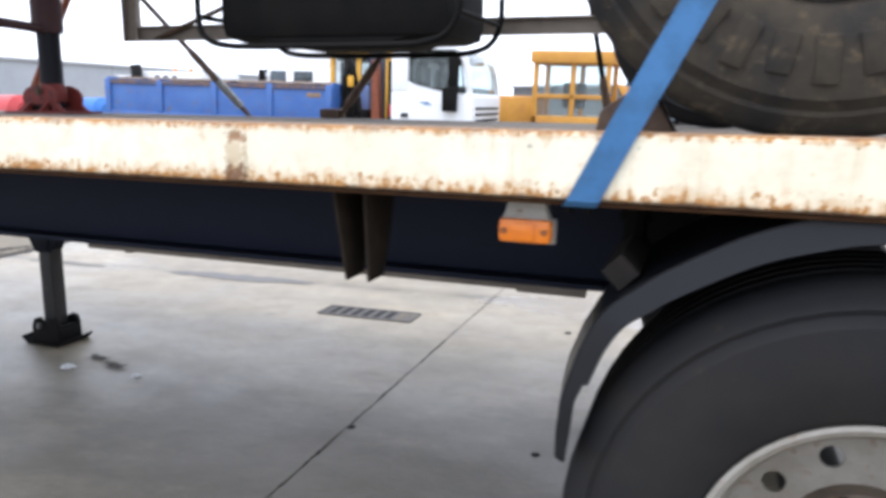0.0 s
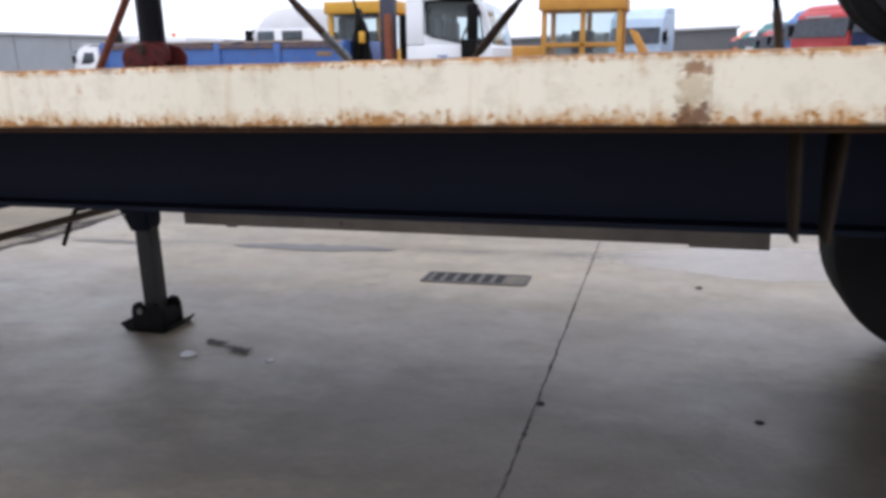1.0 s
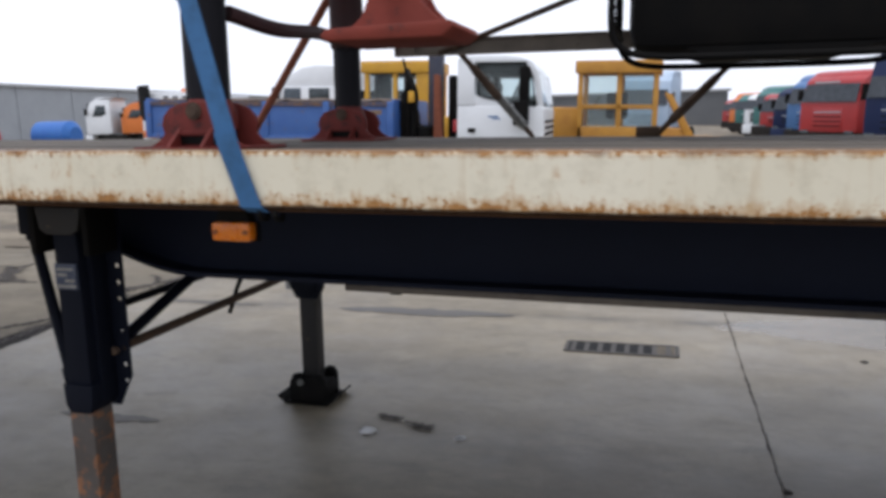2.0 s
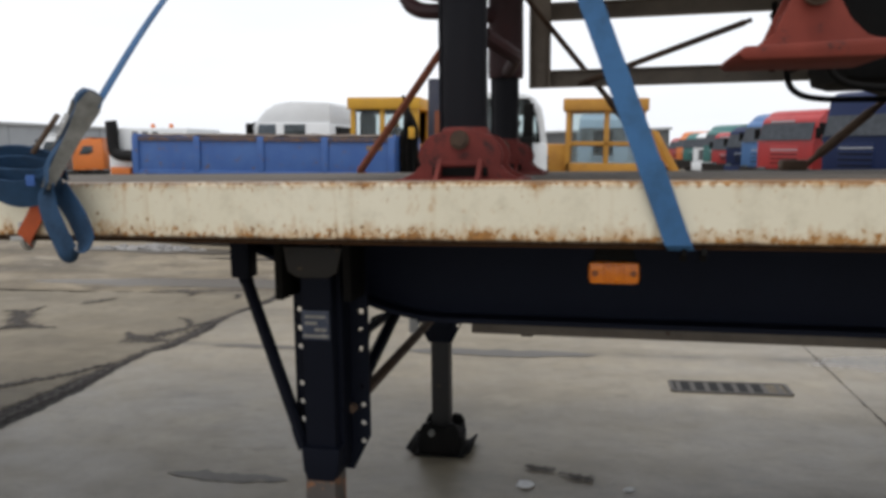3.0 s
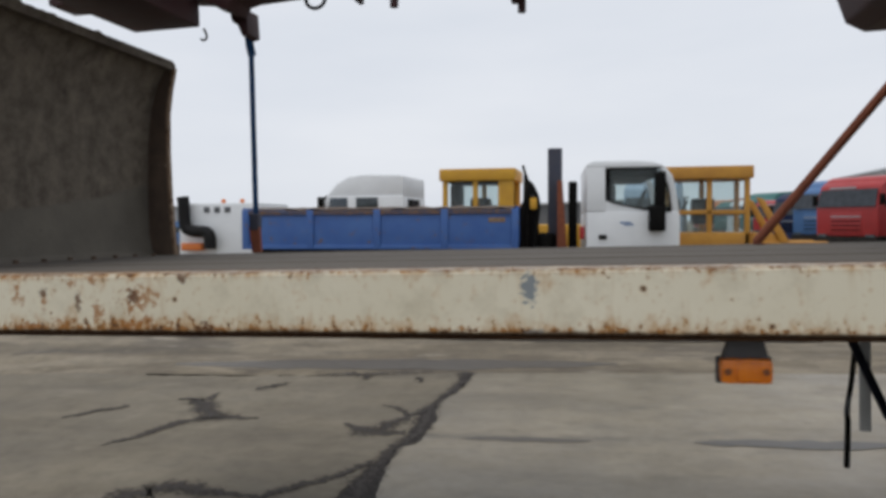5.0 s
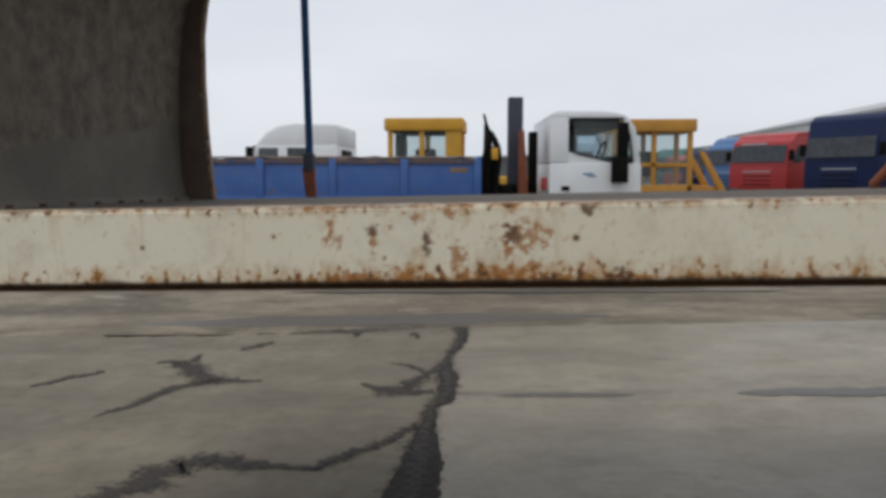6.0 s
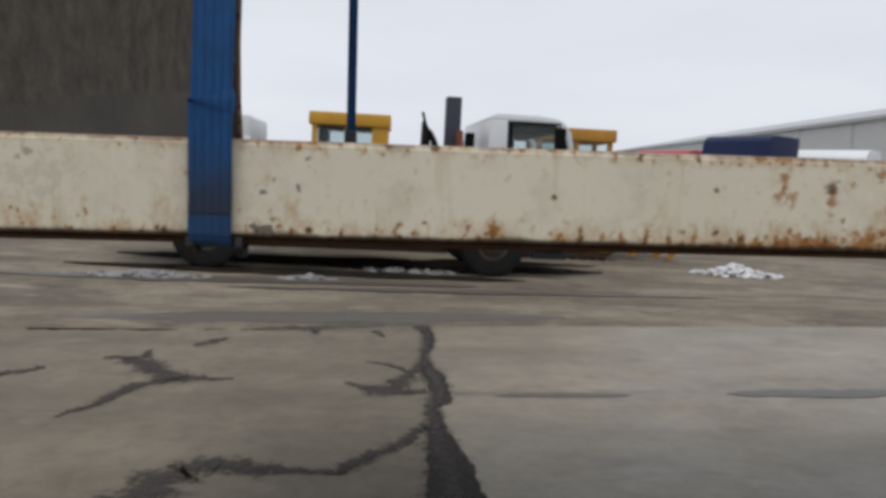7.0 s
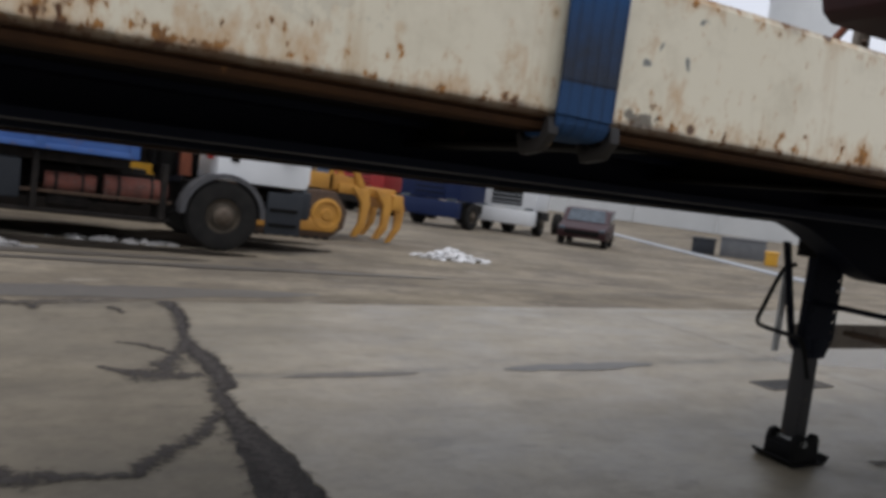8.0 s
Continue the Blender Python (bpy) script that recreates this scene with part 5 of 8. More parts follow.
def hook(bm, u, v, w, s=1):
    tube(bm, curve_points([(u, v, w + 0.03), (u, v, w), (u, v + 0.004 * s, w - 0.022), (u, v + 0.022 * s, w - 0.03), (u, v + 0.035 * s, w - 0.012)], 5), 0.006, 8)


def claw(bm, u, v, w):
    """One flat bent claw that grips under the rail."""
    prism(bm, [(0.0, 0.008), (0.005, 0.008), (0.010, -0.006), (0.030, -0.010), (0.038, -0.002), (0.042, -0.005), (0.034, -0.020), (0.010, -0.017), (-0.002, -0.004)], u - 0.0045, u + 0.0045, "x", 0.0015, Matrix.Translation((0, v, w)))


def drawn(a, b, edge=0.124, n=12):
    """A tight strap line from a to b: flat on the rail's face up to its top edge, leaning in above it."""
    a, b = vec(*a), vec(*b)
    s = (edge - a.z) / (b.z - a.z)
    bend = vec(a.x + (b.x - a.x) * s, a.y, edge)
    return [a.lerp(bend, k / 3) for k in range(3)] + [bend.lerp(b, k / n) for k in range(n + 1)]


strap_front = thing("ratchet_strap", (-2.36, -0.008, 0.0), "deep blue ratchet strap upright over load, hooked under rail", "strap", "lashing straps", m=BED)
bm = bmesh.new()
front_line = [(-2.361, 0.035, -0.010), (-2.361, 0.006, -0.0095), (-2.36, -0.006, -0.003), (-2.36, -0.0075, 0.012), (-2.36, -0.0075, 0.1), (-2.36, -0.006, 0.16), (-2.357, 0.0, 0.3), (-2.352, 0.02, 0.7), (-2.35, 0.06, 1.2), (-2.35, 0.25, 1.42), (-2.35, 1.25, 1.46), (-2.35, 2.3, 1.40), (-2.34, 2.47, 1.15)]
ribbon(bm, curve_points(front_line, 6), (1, 0, 0), 0.048, 0.003)
band = part("webbing", bm, NAVYWEB, strap_front, "deep blue webbing with stitched ribs")
bm = bmesh.new()
ribbon(bm, [(-2.359, -0.011, 0.166), (-2.357, -0.0125, 0.160), (-2.359, -0.0115, 0.154)], (1, 0, 0.1), 0.054, 0.005)
part("webbing_fold", bm, NAVYWEB, band)
bm = bmesh.new()
ribbon(bm, [(-2.36, -0.0105, 0.162), (-2.36, -0.0115, 0.1), (-2.36, -0.0105, 0.05), (-2.361, -0.010, 0.004)], (1, 0, 0), 0.0505, 0.003)
part("stitched_end", bm, NAVYWEB, band, "doubled stitched end of the strap")
bm = bmesh.new()
claw(bm, -2.385, -0.006, -0.006)
part("claw_hook", bm, LEGDARK, strap_front, "dark bent claw hook")
bm = bmesh.new()
claw(bm, -2.328, -0.006, -0.006)
part("claw_hook", bm, LEGDARK, strap_front, "dark bent claw hook")
# far end of the same strap: dark webbing, tensioner with a rusty handle
bm = bmesh.new()
ribbon(bm, [(-2.34, 2.46, 1.17), (-2.34, 2.455, 0.6), (-2.34, 2.452, 0.26)], (0.9, -0.45, 0), 0.045, 0.003)
part("webbing", bm, NAVYWEB, strap_front, "deep blue webbing, seen edge-on")
bm = bmesh.new()
box(bm, -2.368, -2.315, 2.425, 2.475, 0.20, 0.29, 0.01)
part("buckle", bm, MASTNAVY, strap_front)
bm = bmesh.new()
prism(bm, [(-2.375, 0.22), (-2.315, 0.22), (-2.31, 0.078), (-2.36, 0.078)], 2.43, 2.46, "y", 0.004)
part("handle", bm, RUSTROD, strap_front, "rusty tensioner handle")

# strap over the loose wheel
strap_wheel = thing("ratchet_strap", (4.01, -0.008, 0.0), "faded blue ratchet strap slanting over the loose wheel", "strap", "lashing straps", m=BED)
bm = bmesh.new()
slant = drawn((4.033, -0.0065, 0.002), (4.63, 0.158, 1.20))
sheared_band(bm, [vec(4.016, 0.05, -0.008), vec(4.027, 0.006, -0.0075)] + slant + [vec(4.66, 0.40, 1.24), vec(4.68, 0.66, 1.22)], (1, 0, 0), 0.056, 0.003)
part("webbing", bm, BLUEWEB, strap_wheel)
for u in (4.006, 4.040):
    bm = bmesh.new()
    claw(bm, u, 0.012, -0.006)
    part("claw_hook", bm, DARK, strap_wheel, "dark bent claw hook")

# strap by the stabiliser
strap_mid = thing("ratchet_strap", (1.57, -0.008, 0.0), "faded blue ratchet strap with a stitched joint, drawn over the load", "strap", "lashing straps", m=BED)
bm = bmesh.new()
slant = drawn((1.566, -0.0065, 0.002), (1.166, 0.157, 1.097))
sheared_band(bm, [vec(1.585, 0.05, -0.008), vec(1.572, 0.006, -0.0075)] + slant + [vec(1.1, 0.9, 1.13)], (1, 0, 0), 0.046, 0.003)
part("webbing", bm, BLUEWEB, strap_mid)
bm = bmesh.new()
sheared_band(bm, drawn((1.566, -0.0095, 0.002), (1.5105, -0.0065, 0.155), 0.124, 3), (1, 0, 0), 0.0485, 0.0035)
part("stitched_end", bm, BLUEWEB, strap_mid, "doubled stitched end of the strap")
bm = bmesh.new()
claw(bm, 1.577, 0.0, -0.012)
part("claw_hook", bm, DARK, strap_mid)
bm = bmesh.new()
claw(bm, 1.612, 0.0, -0.012)
part("claw_hook", bm, DARK, strap_mid)

# strap with its ratchet and the loose tail tied in a knot
strap_knot = thing("ratchet_strap", (0.2, -0.01, 0.0), "faded blue ratchet strap, its loose tail knotted over the rail", "strap", "lashing straps", m=BED)
bm = bmesh.new()
ribbon(bm, curve_points([(0.372, -0.004, 0.255), (0.391, -0.002, 0.283), (0.50, 0.030, 0.45), (0.64, 0.066, 0.63), (0.83, 0.107, 0.888), (1.0, 0.15, 1.12)], 6), [(-0.80 + 0.006 * i, 0.58 + 0.006 * i, 0.1) for i in range(31)], 0.05, 0.003)
part("webbing", bm, BLUEWEB, strap_knot)
# ratchet frame: two side plates, spindle, slotted plate, all along a slanting axis
rz = vec(0.085, 0.045, 0.175).normalized()
rx = vec(0.56, -0.74, -0.40)
rx = (rx - rz * rx.dot(rz)).normalized()
ry = rz.cross(rx)
RM = Matrix(((rx.x, ry.x, rz.x, 0.332), (rx.y, ry.y, rz.y, -0.026), (rx.z, ry.z, rz.z, 0.208), (0, 0, 0, 1)))
ratchet = None
for d in (-0.042, 0.034):
    bm = bmesh.new()
    prism(bm, [(-0.010, -0.105), (0.012, -0.105), (0.017, 0.03), (0.024, 0.085), (0.014, 0.115), (-0.014, 0.115), (-0.022, 0.08), (-0.015, 0.03)], d, d + 0.003, "x", 0.0, RM)
    if ratchet is None:
        ratchet = part("ratchet", bm, ZINC, strap_knot, "dull steel ratchet of a lashing strap")
    else:
        part("side_plate", bm, ZINC, ratchet)
for (a, c, r) in ((0.0, 0.095, 0.011), (0.0, -0.09, 0.006)):
    bm = bmesh.new()
    tube(bm, [RM @ vec(-0.046, a, c), RM @ vec(0.040, a, c)], r, 10)
    part("spindle", bm, ZINC, ratchet)
bm = bmesh.new()
slots = [[(-0.016, 0.012), (0.016, 0.012), (0.016, 0.021), (-0.016, 0.021)], [(-0.016, 0.030), (0.016, 0.030), (0.016, 0.037), (-0.016, 0.037)]]
holed_plate(bm, [(-0.025, 0.004), (0.025, 0.004), (0.025, 0.050), (-0.025, 0.050)], slots, 0.003, RM @ Matrix(((1, 0, 0, 0), (0, 0, 1, -0.024), (0, 1, 0, 0), (0, 0, 0, 1))))
part("pawl_plate", bm, PLATED, ratchet, "bright slotted pawl plate", smooth=False)
bm = bmesh.new()
tube(bm, curve_points([(0.318, -0.030, 0.262), (0.292, -0.036, 0.226), (0.256, -0.036, 0.184)], 4), 0.006, 8)
part("handle", bm, BROWNROD, ratchet, "rusty ratchet handle")
bm = bmesh.new()
for turn in range(2):
    roll = [RM @ vec(0, (0.019 + 0.003 * turn) * math.cos(a * 0.5), 0.093 + (0.021 + 0.003 * turn) * math.sin(a * 0.5)) for a in range(13)]
    ribbon(bm, roll, rx, 0.05, 0.004)
part("wound_webbing", bm, GRIMYWEB, ratchet)
bm = bmesh.new()
ribbon(bm, curve_points([RM @ vec(0.008, -0.014, 0.085), RM @ vec(0.010, -0.012, 0.0), RM @ vec(0.010, -0.014, -0.06), (0.322, -0.088, 0.11)], 5), rx, 0.046, 0.003)
part("webbing", bm, GRIMYWEB, strap_knot)
# lower orange fixed end with hook
bm = bmesh.new()
ribbon(bm, curve_points([(0.345, -0.018, 0.232), (0.322, -0.022, 0.190), (0.300, -0.024, 0.155), (0.280, -0.022, 0.125), (0.256, -0.016, 0.091), (0.225, -0.013, 0.043), (0.195, -0.010, 0.002), (0.190, 0.0, -0.008)], 5), [(0.8, -0.2, -0.5)] * 50, 0.044, 0.003)
part("fixed_end", bm, ORANGEWEB, strap_knot, "orange fixed end of the strap")
# small raised patch: light on the webbing put into a brighter blue
bm = bmesh.new()
box(bm, 0.272, 0.292, -0.082, -0.079, 0.116, 0.138, 0.001)
part("lit_patch", bm, LITBLUE, strap_knot, "small bright blue patch painted as lit webbing")
bm = bmesh.new()
hook(bm, 0.180, 0.0, 0.004)
part("hook", bm, PLATED, strap_knot)
bm = bmesh.new()
box(bm, 0.155, 0.190, -0.008, 0.006, -0.008, 0.002, 0.002)
part("hook_plate", bm, PLATED, strap_knot)
# the loose tail: a stiff hoop tipped towards the rail's edge, then a hanging doubled end
hoop = curve_points([(0.318, -0.022, 0.150), (0.286, -0.016, 0.160), (0.240, -0.009, 0.170), (0.196, -0.003, 0.174), (0.160, -0.007, 0.172), (0.137, -0.020, 0.164), (0.131, -0.038, 0.150), (0.148, -0.056, 0.128), (0.186, -0.064, 0.108), (0.234, -0.061, 0.098), (0.282, -0.050, 0.106), (0.322, -0.039, 0.124)], 6)
lean = [(-0.15 + 0.06 * math.sin(i * 0.1), -0.42, 0.88 + 0.05 * math.cos(i * 0.12)) for i in range(len(hoop))]
bm = bmesh.new()
ribbon(bm, hoop, lean, 0.060, 0.004)
part("loose_tail", bm, GRIMYWEB, strap_knot, "loose blue tail looped over itself")
# the strap's second turn, twisted inside the hoop
turn = curve_points([(0.312, -0.027, 0.134), (0.268, -0.018, 0.142), (0.222, -0.010, 0.148), (0.180, -0.008, 0.150), (0.150, -0.017, 0.146), (0.146, -0.030, 0.138), (0.172, -0.046, 0.128), (0.215, -0.050, 0.122), (0.262, -0.046, 0.118), (0.306, -0.036, 0.120)], 6)
twist = [(-0.12 + 0.22 * math.sin(i * 0.08), -0.12 - 0.5 * max(0.0, math.sin(i * 0.058)), 0.95) for i in range(len(turn))]
bm = bmesh.new()
ribbon(bm, turn, twist, 0.066, 0.004)
part("loose_tail", bm, GRIMYWEB, strap_knot, "second turn of the blue tail, twisted inside the loop")
petal = curve_points([(0.300, -0.052, 0.125), (0.304, -0.066, 0.096), (0.320, -0.076, 0.056), (0.345, -0.080, 0.006), (0.360, -0.078, -0.024), (0.374, -0.066, -0.022), (0.380, -0.054, 0.004), (0.362, -0.045, 0.038), (0.336, -0.036, 0.072), (0.312, -0.036, 0.108)], 6)
bm = bmesh.new()
ribbon(bm, petal, (0.86, -0.20, 0.48), 0.054, 0.004)
part("loose_tail", bm, GRIMYWEB, strap_knot, "loose blue tail hanging in a loop")

# ---------------------------------------------------------------- the load


def stabiliser(u, v, w, R, label, up=0.95, red_from=0.5, foot=REDP, scale=1.0):
    """A stabiliser leg: round post in a domed, ribbed foot with a pin."""
    t = thing("stabiliser_leg", (u, v, w), label, "stabiliser leg", "stabiliser legs", m=BED)
    b = bmesh.new()
    lathe(b, [(0.0, 0.0), (R, 0.0), (R, up), (0.0, up)], (u, v, w + 0.03), 28, "z")
    box(b, u - R * 1.12, u - R * 0.9, v - R * 0.35, v + R * 0.35, w + 0.12, w + up, 0.004)
    part("post", b, POST, t, "greasy dark round post")
    b = bmesh.new()
    s = scale
    prof = [(-0.165, 0.0), (0.165, 0.0), (0.168, 0.008), (0.125, 0.03), (0.108, 0.05), (0.115, 0.075), (0.108, 0.10), (0.085, 0.125), (0.04, 0.14), (-0.04, 0.14), (-0.085, 0.125), (-0.108, 0.10), (-0.115, 0.075), (-0.108, 0.05), (-0.125, 0.03), (-0.168, 0.008)]
    prism(b, [(u + a * s, w + c * s) for a, c in prof], v - 0.085 * s, v - 0.068 * s, "y", 0.003)
    prism(b, [(u + a * s, w + c * s) for a, c in prof], v + 0.068 * s, v + 0.085 * s, "y", 0.003)
    box(b, u - 0.17 * s, u + 0.17 * s, v - 0.15 * s, v + 0.15 * s, w, w + 0.012, 0.004)
    ft = part("foot", b, foot, t, "worn red domed foot")
    b = bmesh.new()
    for a in (-0.055, 0.055):
        prism(b, [(-0.15 * s + v, w + 0.01), (v - 0.08 * s, w + 0.07 * s), (v - 0.08 * s, w + 0.01)], u + a * s - 0.006, u + a * s + 0.006, "x")
    box(b, u - 0.06 * s, u + 0.06 * s, v - 0.095 * s, v - 0.08 * s, w + 0.045 * s, w + 0.058 * s, 0.003)
    lathe(b, [(R * 1.25, 0.0), (R * 1.3, 0.03), (R * 1.25, 0.06), (R * 1.0, 0.09)], (u, v, w + 0.06), 24, "z")
    part("rib", b, foot, ft)
    b = bmesh.new()
    tube(b, [(u, v - 0.1 * s, w + 0.115 * s), (u, v + 0.1 * s, w + 0.115 * s)], 0.017, 12)
    tube(b, [(u, v - 0.092 * s, w + 0.115 * s), (u, v - 0.088 * s, w + 0.115 * s)], 0.026, 12)
    part("pin", b, BROWNROD, ft)
    # dark bar proud of the plate: shade of a cutout put in as colour
    b = bmesh.new()
    box(b, u - 0.075 * s, u + 0.075 * s, v - 0.0885 * s, v - 0.084 * s, w + 0.018, w + 0.042 * s, 0.002)
    part("recess_shade", b, DARK, ft, "raised dark bar painted as the foot's shaded recess")
    b = bmesh.new()
    lathe(b, [(R * 1.02, 0.0), (R * 1.3, 0.0), (R * 1.35, 0.02), (R * 1.3, up - red_from), (R, up - red_from)], (u, v, w + red_from), 24, "z")
    part("collar", b, MAROON, t, "dark red sleeve round the post")
    return t


leg_a = stabiliser(1.06, 0.64, deck_w(0.64) + 0.002, 0.062, "stabiliser leg with a worn red foot and dark greasy post", red_from=0.52)
leg_b = stabiliser(1.035, 1.76, deck_w(1.76) + 0.003, 0.055, "stabiliser leg with a dull red foot on the deck", red_from=0.40)
# short pipe stub and bracket on the near leg
bm = bmesh.new()
tube(bm, curve_points([(0.88, 0.72, 0.72), (0.88, 0.70, 0.62), (0.93, 0.68, 0.57), (1.06, 0.66, 0.56)], 6), 0.022, 10)
part("bracket", bm, MAROON, leg_a)
bm = bmesh.new()
tube(bm, curve_points([(1.10, 0.7, 0.50), (1.16, 0.9, 0.47), (1.12, 1.3, 0.5), (1.05, 1.7, 0.5)], 6), 0.024, 10)
part("link_bar", bm, MAROON, leg_a, "dark red bar linking the posts")

# raised foot
foot_up = thing("stabiliser_leg", (1.82, 0.23, 0.29), "stabiliser leg with a chalky red foot, drawn up off deck", "stabiliser leg", "stabiliser legs", m=BED)
bm = bmesh.new()
fp = [(-0.165, 0.012), (-0.15, 0.0), (0.14, 0.0), (0.168, 0.022), (0.16, 0.036), (0.11, 0.05), (0.075, 0.085), (0.04, 0.15), (0.03, 0.175), (-0.03, 0.175), (-0.045, 0.14), (-0.08, 0.06), (-0.11, 0.035)]
for a, c in ((0.0, 0.018), (0.115, 0.018)):
    prism(bm, [(1.82 + p, 0.29 + q) for p, q in fp], 0.16 + a, 0.16 + a + c, "y", 0.004)
prism(bm, [(1.655, 0.302), (1.67, 0.29), (1.96, 0.29), (1.988, 0.312), (1.98, 0.326), (1.67, 0.318)], 0.10, 0.36, "y", 0.005)
box(bm, 1.765, 1.875, 0.17, 0.285, 0.31, 0.40, 0.006)
foot_up.matrix_world = BED @ Matrix.Translation((1.82, 0.23, 0.342)) @ Matrix.Diagonal((0.88, 0.88, 0.88, 1))
fu = part("foot", bm, REDORANGE, foot_up, "chalky orange-red foot with rounded sole")
bm = bmesh.new()
tube(bm, [(1.82, 0.13, 0.435), (1.82, 0.31, 0.435)], 0.022, 14)
lathe(bm, [(0.014, 0.0), (0.032, 0.0), (0.032, 0.012), (0.014, 0.012)], (1.82, 0.14, 0.435), 18)
part("pin", bm, BROWNROD, fu)
bm = bmesh.new()
box(bm, 1.775, 1.865, 0.18, 0.27, 0.46, 1.16, 0.01)
box(bm, 1.775, 1.865, 0.18, 1.95, 1.10, 1.18, 0.01)
part("post", bm, DARK, foot_up)

# fuel tank with a tube guard
tank = thing("fuel_tank", (2.75, 1.7, 0.33), "black rounded tank in a bent tube guard under the machine", "tank", m=BED)
bm = bmesh.new()
box(bm, 2.25, 3.28, 1.48, 2.0, 0.405, 1.0, 0.075)
part("tank_body", bm, DARK, tank)
bm = bmesh.new()
prism(bm, [(2.42, 0.42), (2.52, 0.385), (3.0, 0.385), (3.12, 0.42)], 1.5, 1.95, "y", 0.01)
part("sump", bm, DARK, tank)
for v in (1.44, 2.02):
    bm = bmesh.new()
    tube(bm, curve_points([(2.19, v, 1.0), (2.19, v, 0.62), (2.195, v, 0.47), (2.235, v, 0.41), (2.32, v, 0.385), (2.5, v, 0.378), (3.05, v, 0.378), (3.2, v, 0.388), (3.285, v, 0.42), (3.33, v, 0.5), (3.335, v, 0.62), (3.335, v, 1.0)], 6), 0.013, 10)
    part("guard_tube", bm, DARK, tank, "bent black guard tube")
for u in (2.2, 3.325):
    bm = bmesh.new()
    tube(bm, [(u, 1.44, 0.5), (u, 2.02, 0.5)], 0.011, 8)
    part("guard_cross_tube", bm, DARK, tank)

# tall steel frame of channel sections along the far side
frame_far = thing("channel_frame", (2.6, 2.25, 0.5), "grey-brown steel channel frame hung along the load", "frame", m=BED)


def channel(u0, u1, w0, w1, v):
    b = bmesh.new()
    box(b, u0, u1, v, v + 0.008, w0, w1, 0.001)
    if u1 - u0 > w1 - w0:
        box(b, u0, u1, v - 0.03, v, w0, w0 + 0.008)
        box(b, u0, u1, v - 0.03, v, w1 - 0.008, w1)
    else:
        box(b, u0, u0 + 0.008, v - 0.03, v, w0, w1)
        box(b, u1 - 0.008, u1, v - 0.03, v, w0, w1)
    return b


for a in ((1.09, 1.19, 0.48, 1.15), (4.2, 4.3, 0.48, 1.15)):
    part("upright", channel(*a, 2.25), CHANNEL, frame_far)
for a in ((1.19, 4.2, 0.48, 0.56), (1.19, 4.2, 0.79, 0.87), (1.19, 4.2, 1.07, 1.15)):
    part("rail", channel(*a, 2.25), CHANNEL, frame_far)
strut((1.35, 2.22, 0.50), (2.05, 2.22, 0.74), 0.014, BROWNROD, frame_far, "thin brown diagonal stay", "stay")
bm = bmesh.new()
box(bm, 3.14, 3.17, 2.2, 2.215, 0.45, 0.9)
part("hanger", bm, DARK, frame_far)
bm = bmesh.new()
box(bm, 2.16, 2.18, 2.2, 2.215, 0.52, 0.82)
for k in range(5):
    box(bm, 2.15, 2.19, 2.195, 2.2, 0.55 + 0.05 * k, 0.57 + 0.05 * k)
part("hanger", bm, DARK, frame_far)


def lashing(a, b, mat, label, tens=0.0, sleeve=BROWNROD, r=0.014):
    """A lashing bar with hooks and a turnbuckle, from the deck edge up to the load."""
    a, b = Vector(a), Vector(b)
    t = thing("lashing_bar", a, label, "lashing bar", "lashing bars", m=BED)
    d = (b - a)
    m = bmesh.new()
    tube(m, [a + d * 0.0, b], r, 8)
    part("bar", m, mat, t)
    if tens:
        m = bmesh.new()
        tube(m, [a + d * (tens + 0.1), a + d * (tens + 0.14), a + d * (tens + 0.30), a + d * (tens + 0.34)], [r * 1.1, r * 1.5, r * 1.5, r * 1.1], 8)
        part("turnbuckle", m, BROWNROD, t)
        m = bmesh.new()
        tube(m, [a + d * (tens - 0.02), a + d * (tens + 0.0), a + d * (tens + 0.14), a + d * (tens + 0.16)], [r * 1.2, r * 1.6, r * 1.6, r * 1.2], 8)
        part("sleeve", m, sleeve, t)
    m = bmesh.new()
    q = d.normalized()
    tube(m, curve_points([a + q * 0.03, a, a - vec(0, 0, 0.03) + vec(0.02, 0, 0), a - vec(0, 0, 0.02) + vec(0.04, 0, 0)], 4), r * 0.9, 7)
    part("hook", m, mat, t)
    return t


lashing((1.74, 2.44, 0.09), (1.02, 2.14, 0.96), BROWNROD, "brown rusted lashing bar with a turnbuckle on deck edge", 0.06, ZINC)
lashing((2.36, 2.38, 0.09), (2.92, 2.14, 0.66), BROWNROD, "brown rusted lashing bar with a turnbuckle beside the tank", 0.12)
lashing((0.20, 2.33, 0.09), (0.98, 2.18, 1.08), RUSTROD, "orange-rusted lashing bar leaning against the stabiliser", 0, r=0.021)
lashing((3.77, 2.46, 0.09), (3.67, 2.3, 0.66), DARK, "dark lashing bar standing at the far deck edge", 0.02, r=0.013)
bm = bmesh.new()
box(bm, 2.26, 2.37, 2.33, 2.43, deck_w(2.33) + 0.001, deck_w(2.33) + 0.052, 0.012, None)
setting("lashing_block", bm, BROWNROD, "rusty iron block on the deck under a lashing bar", "block", kind="", smooth=True).matrix_world = BED

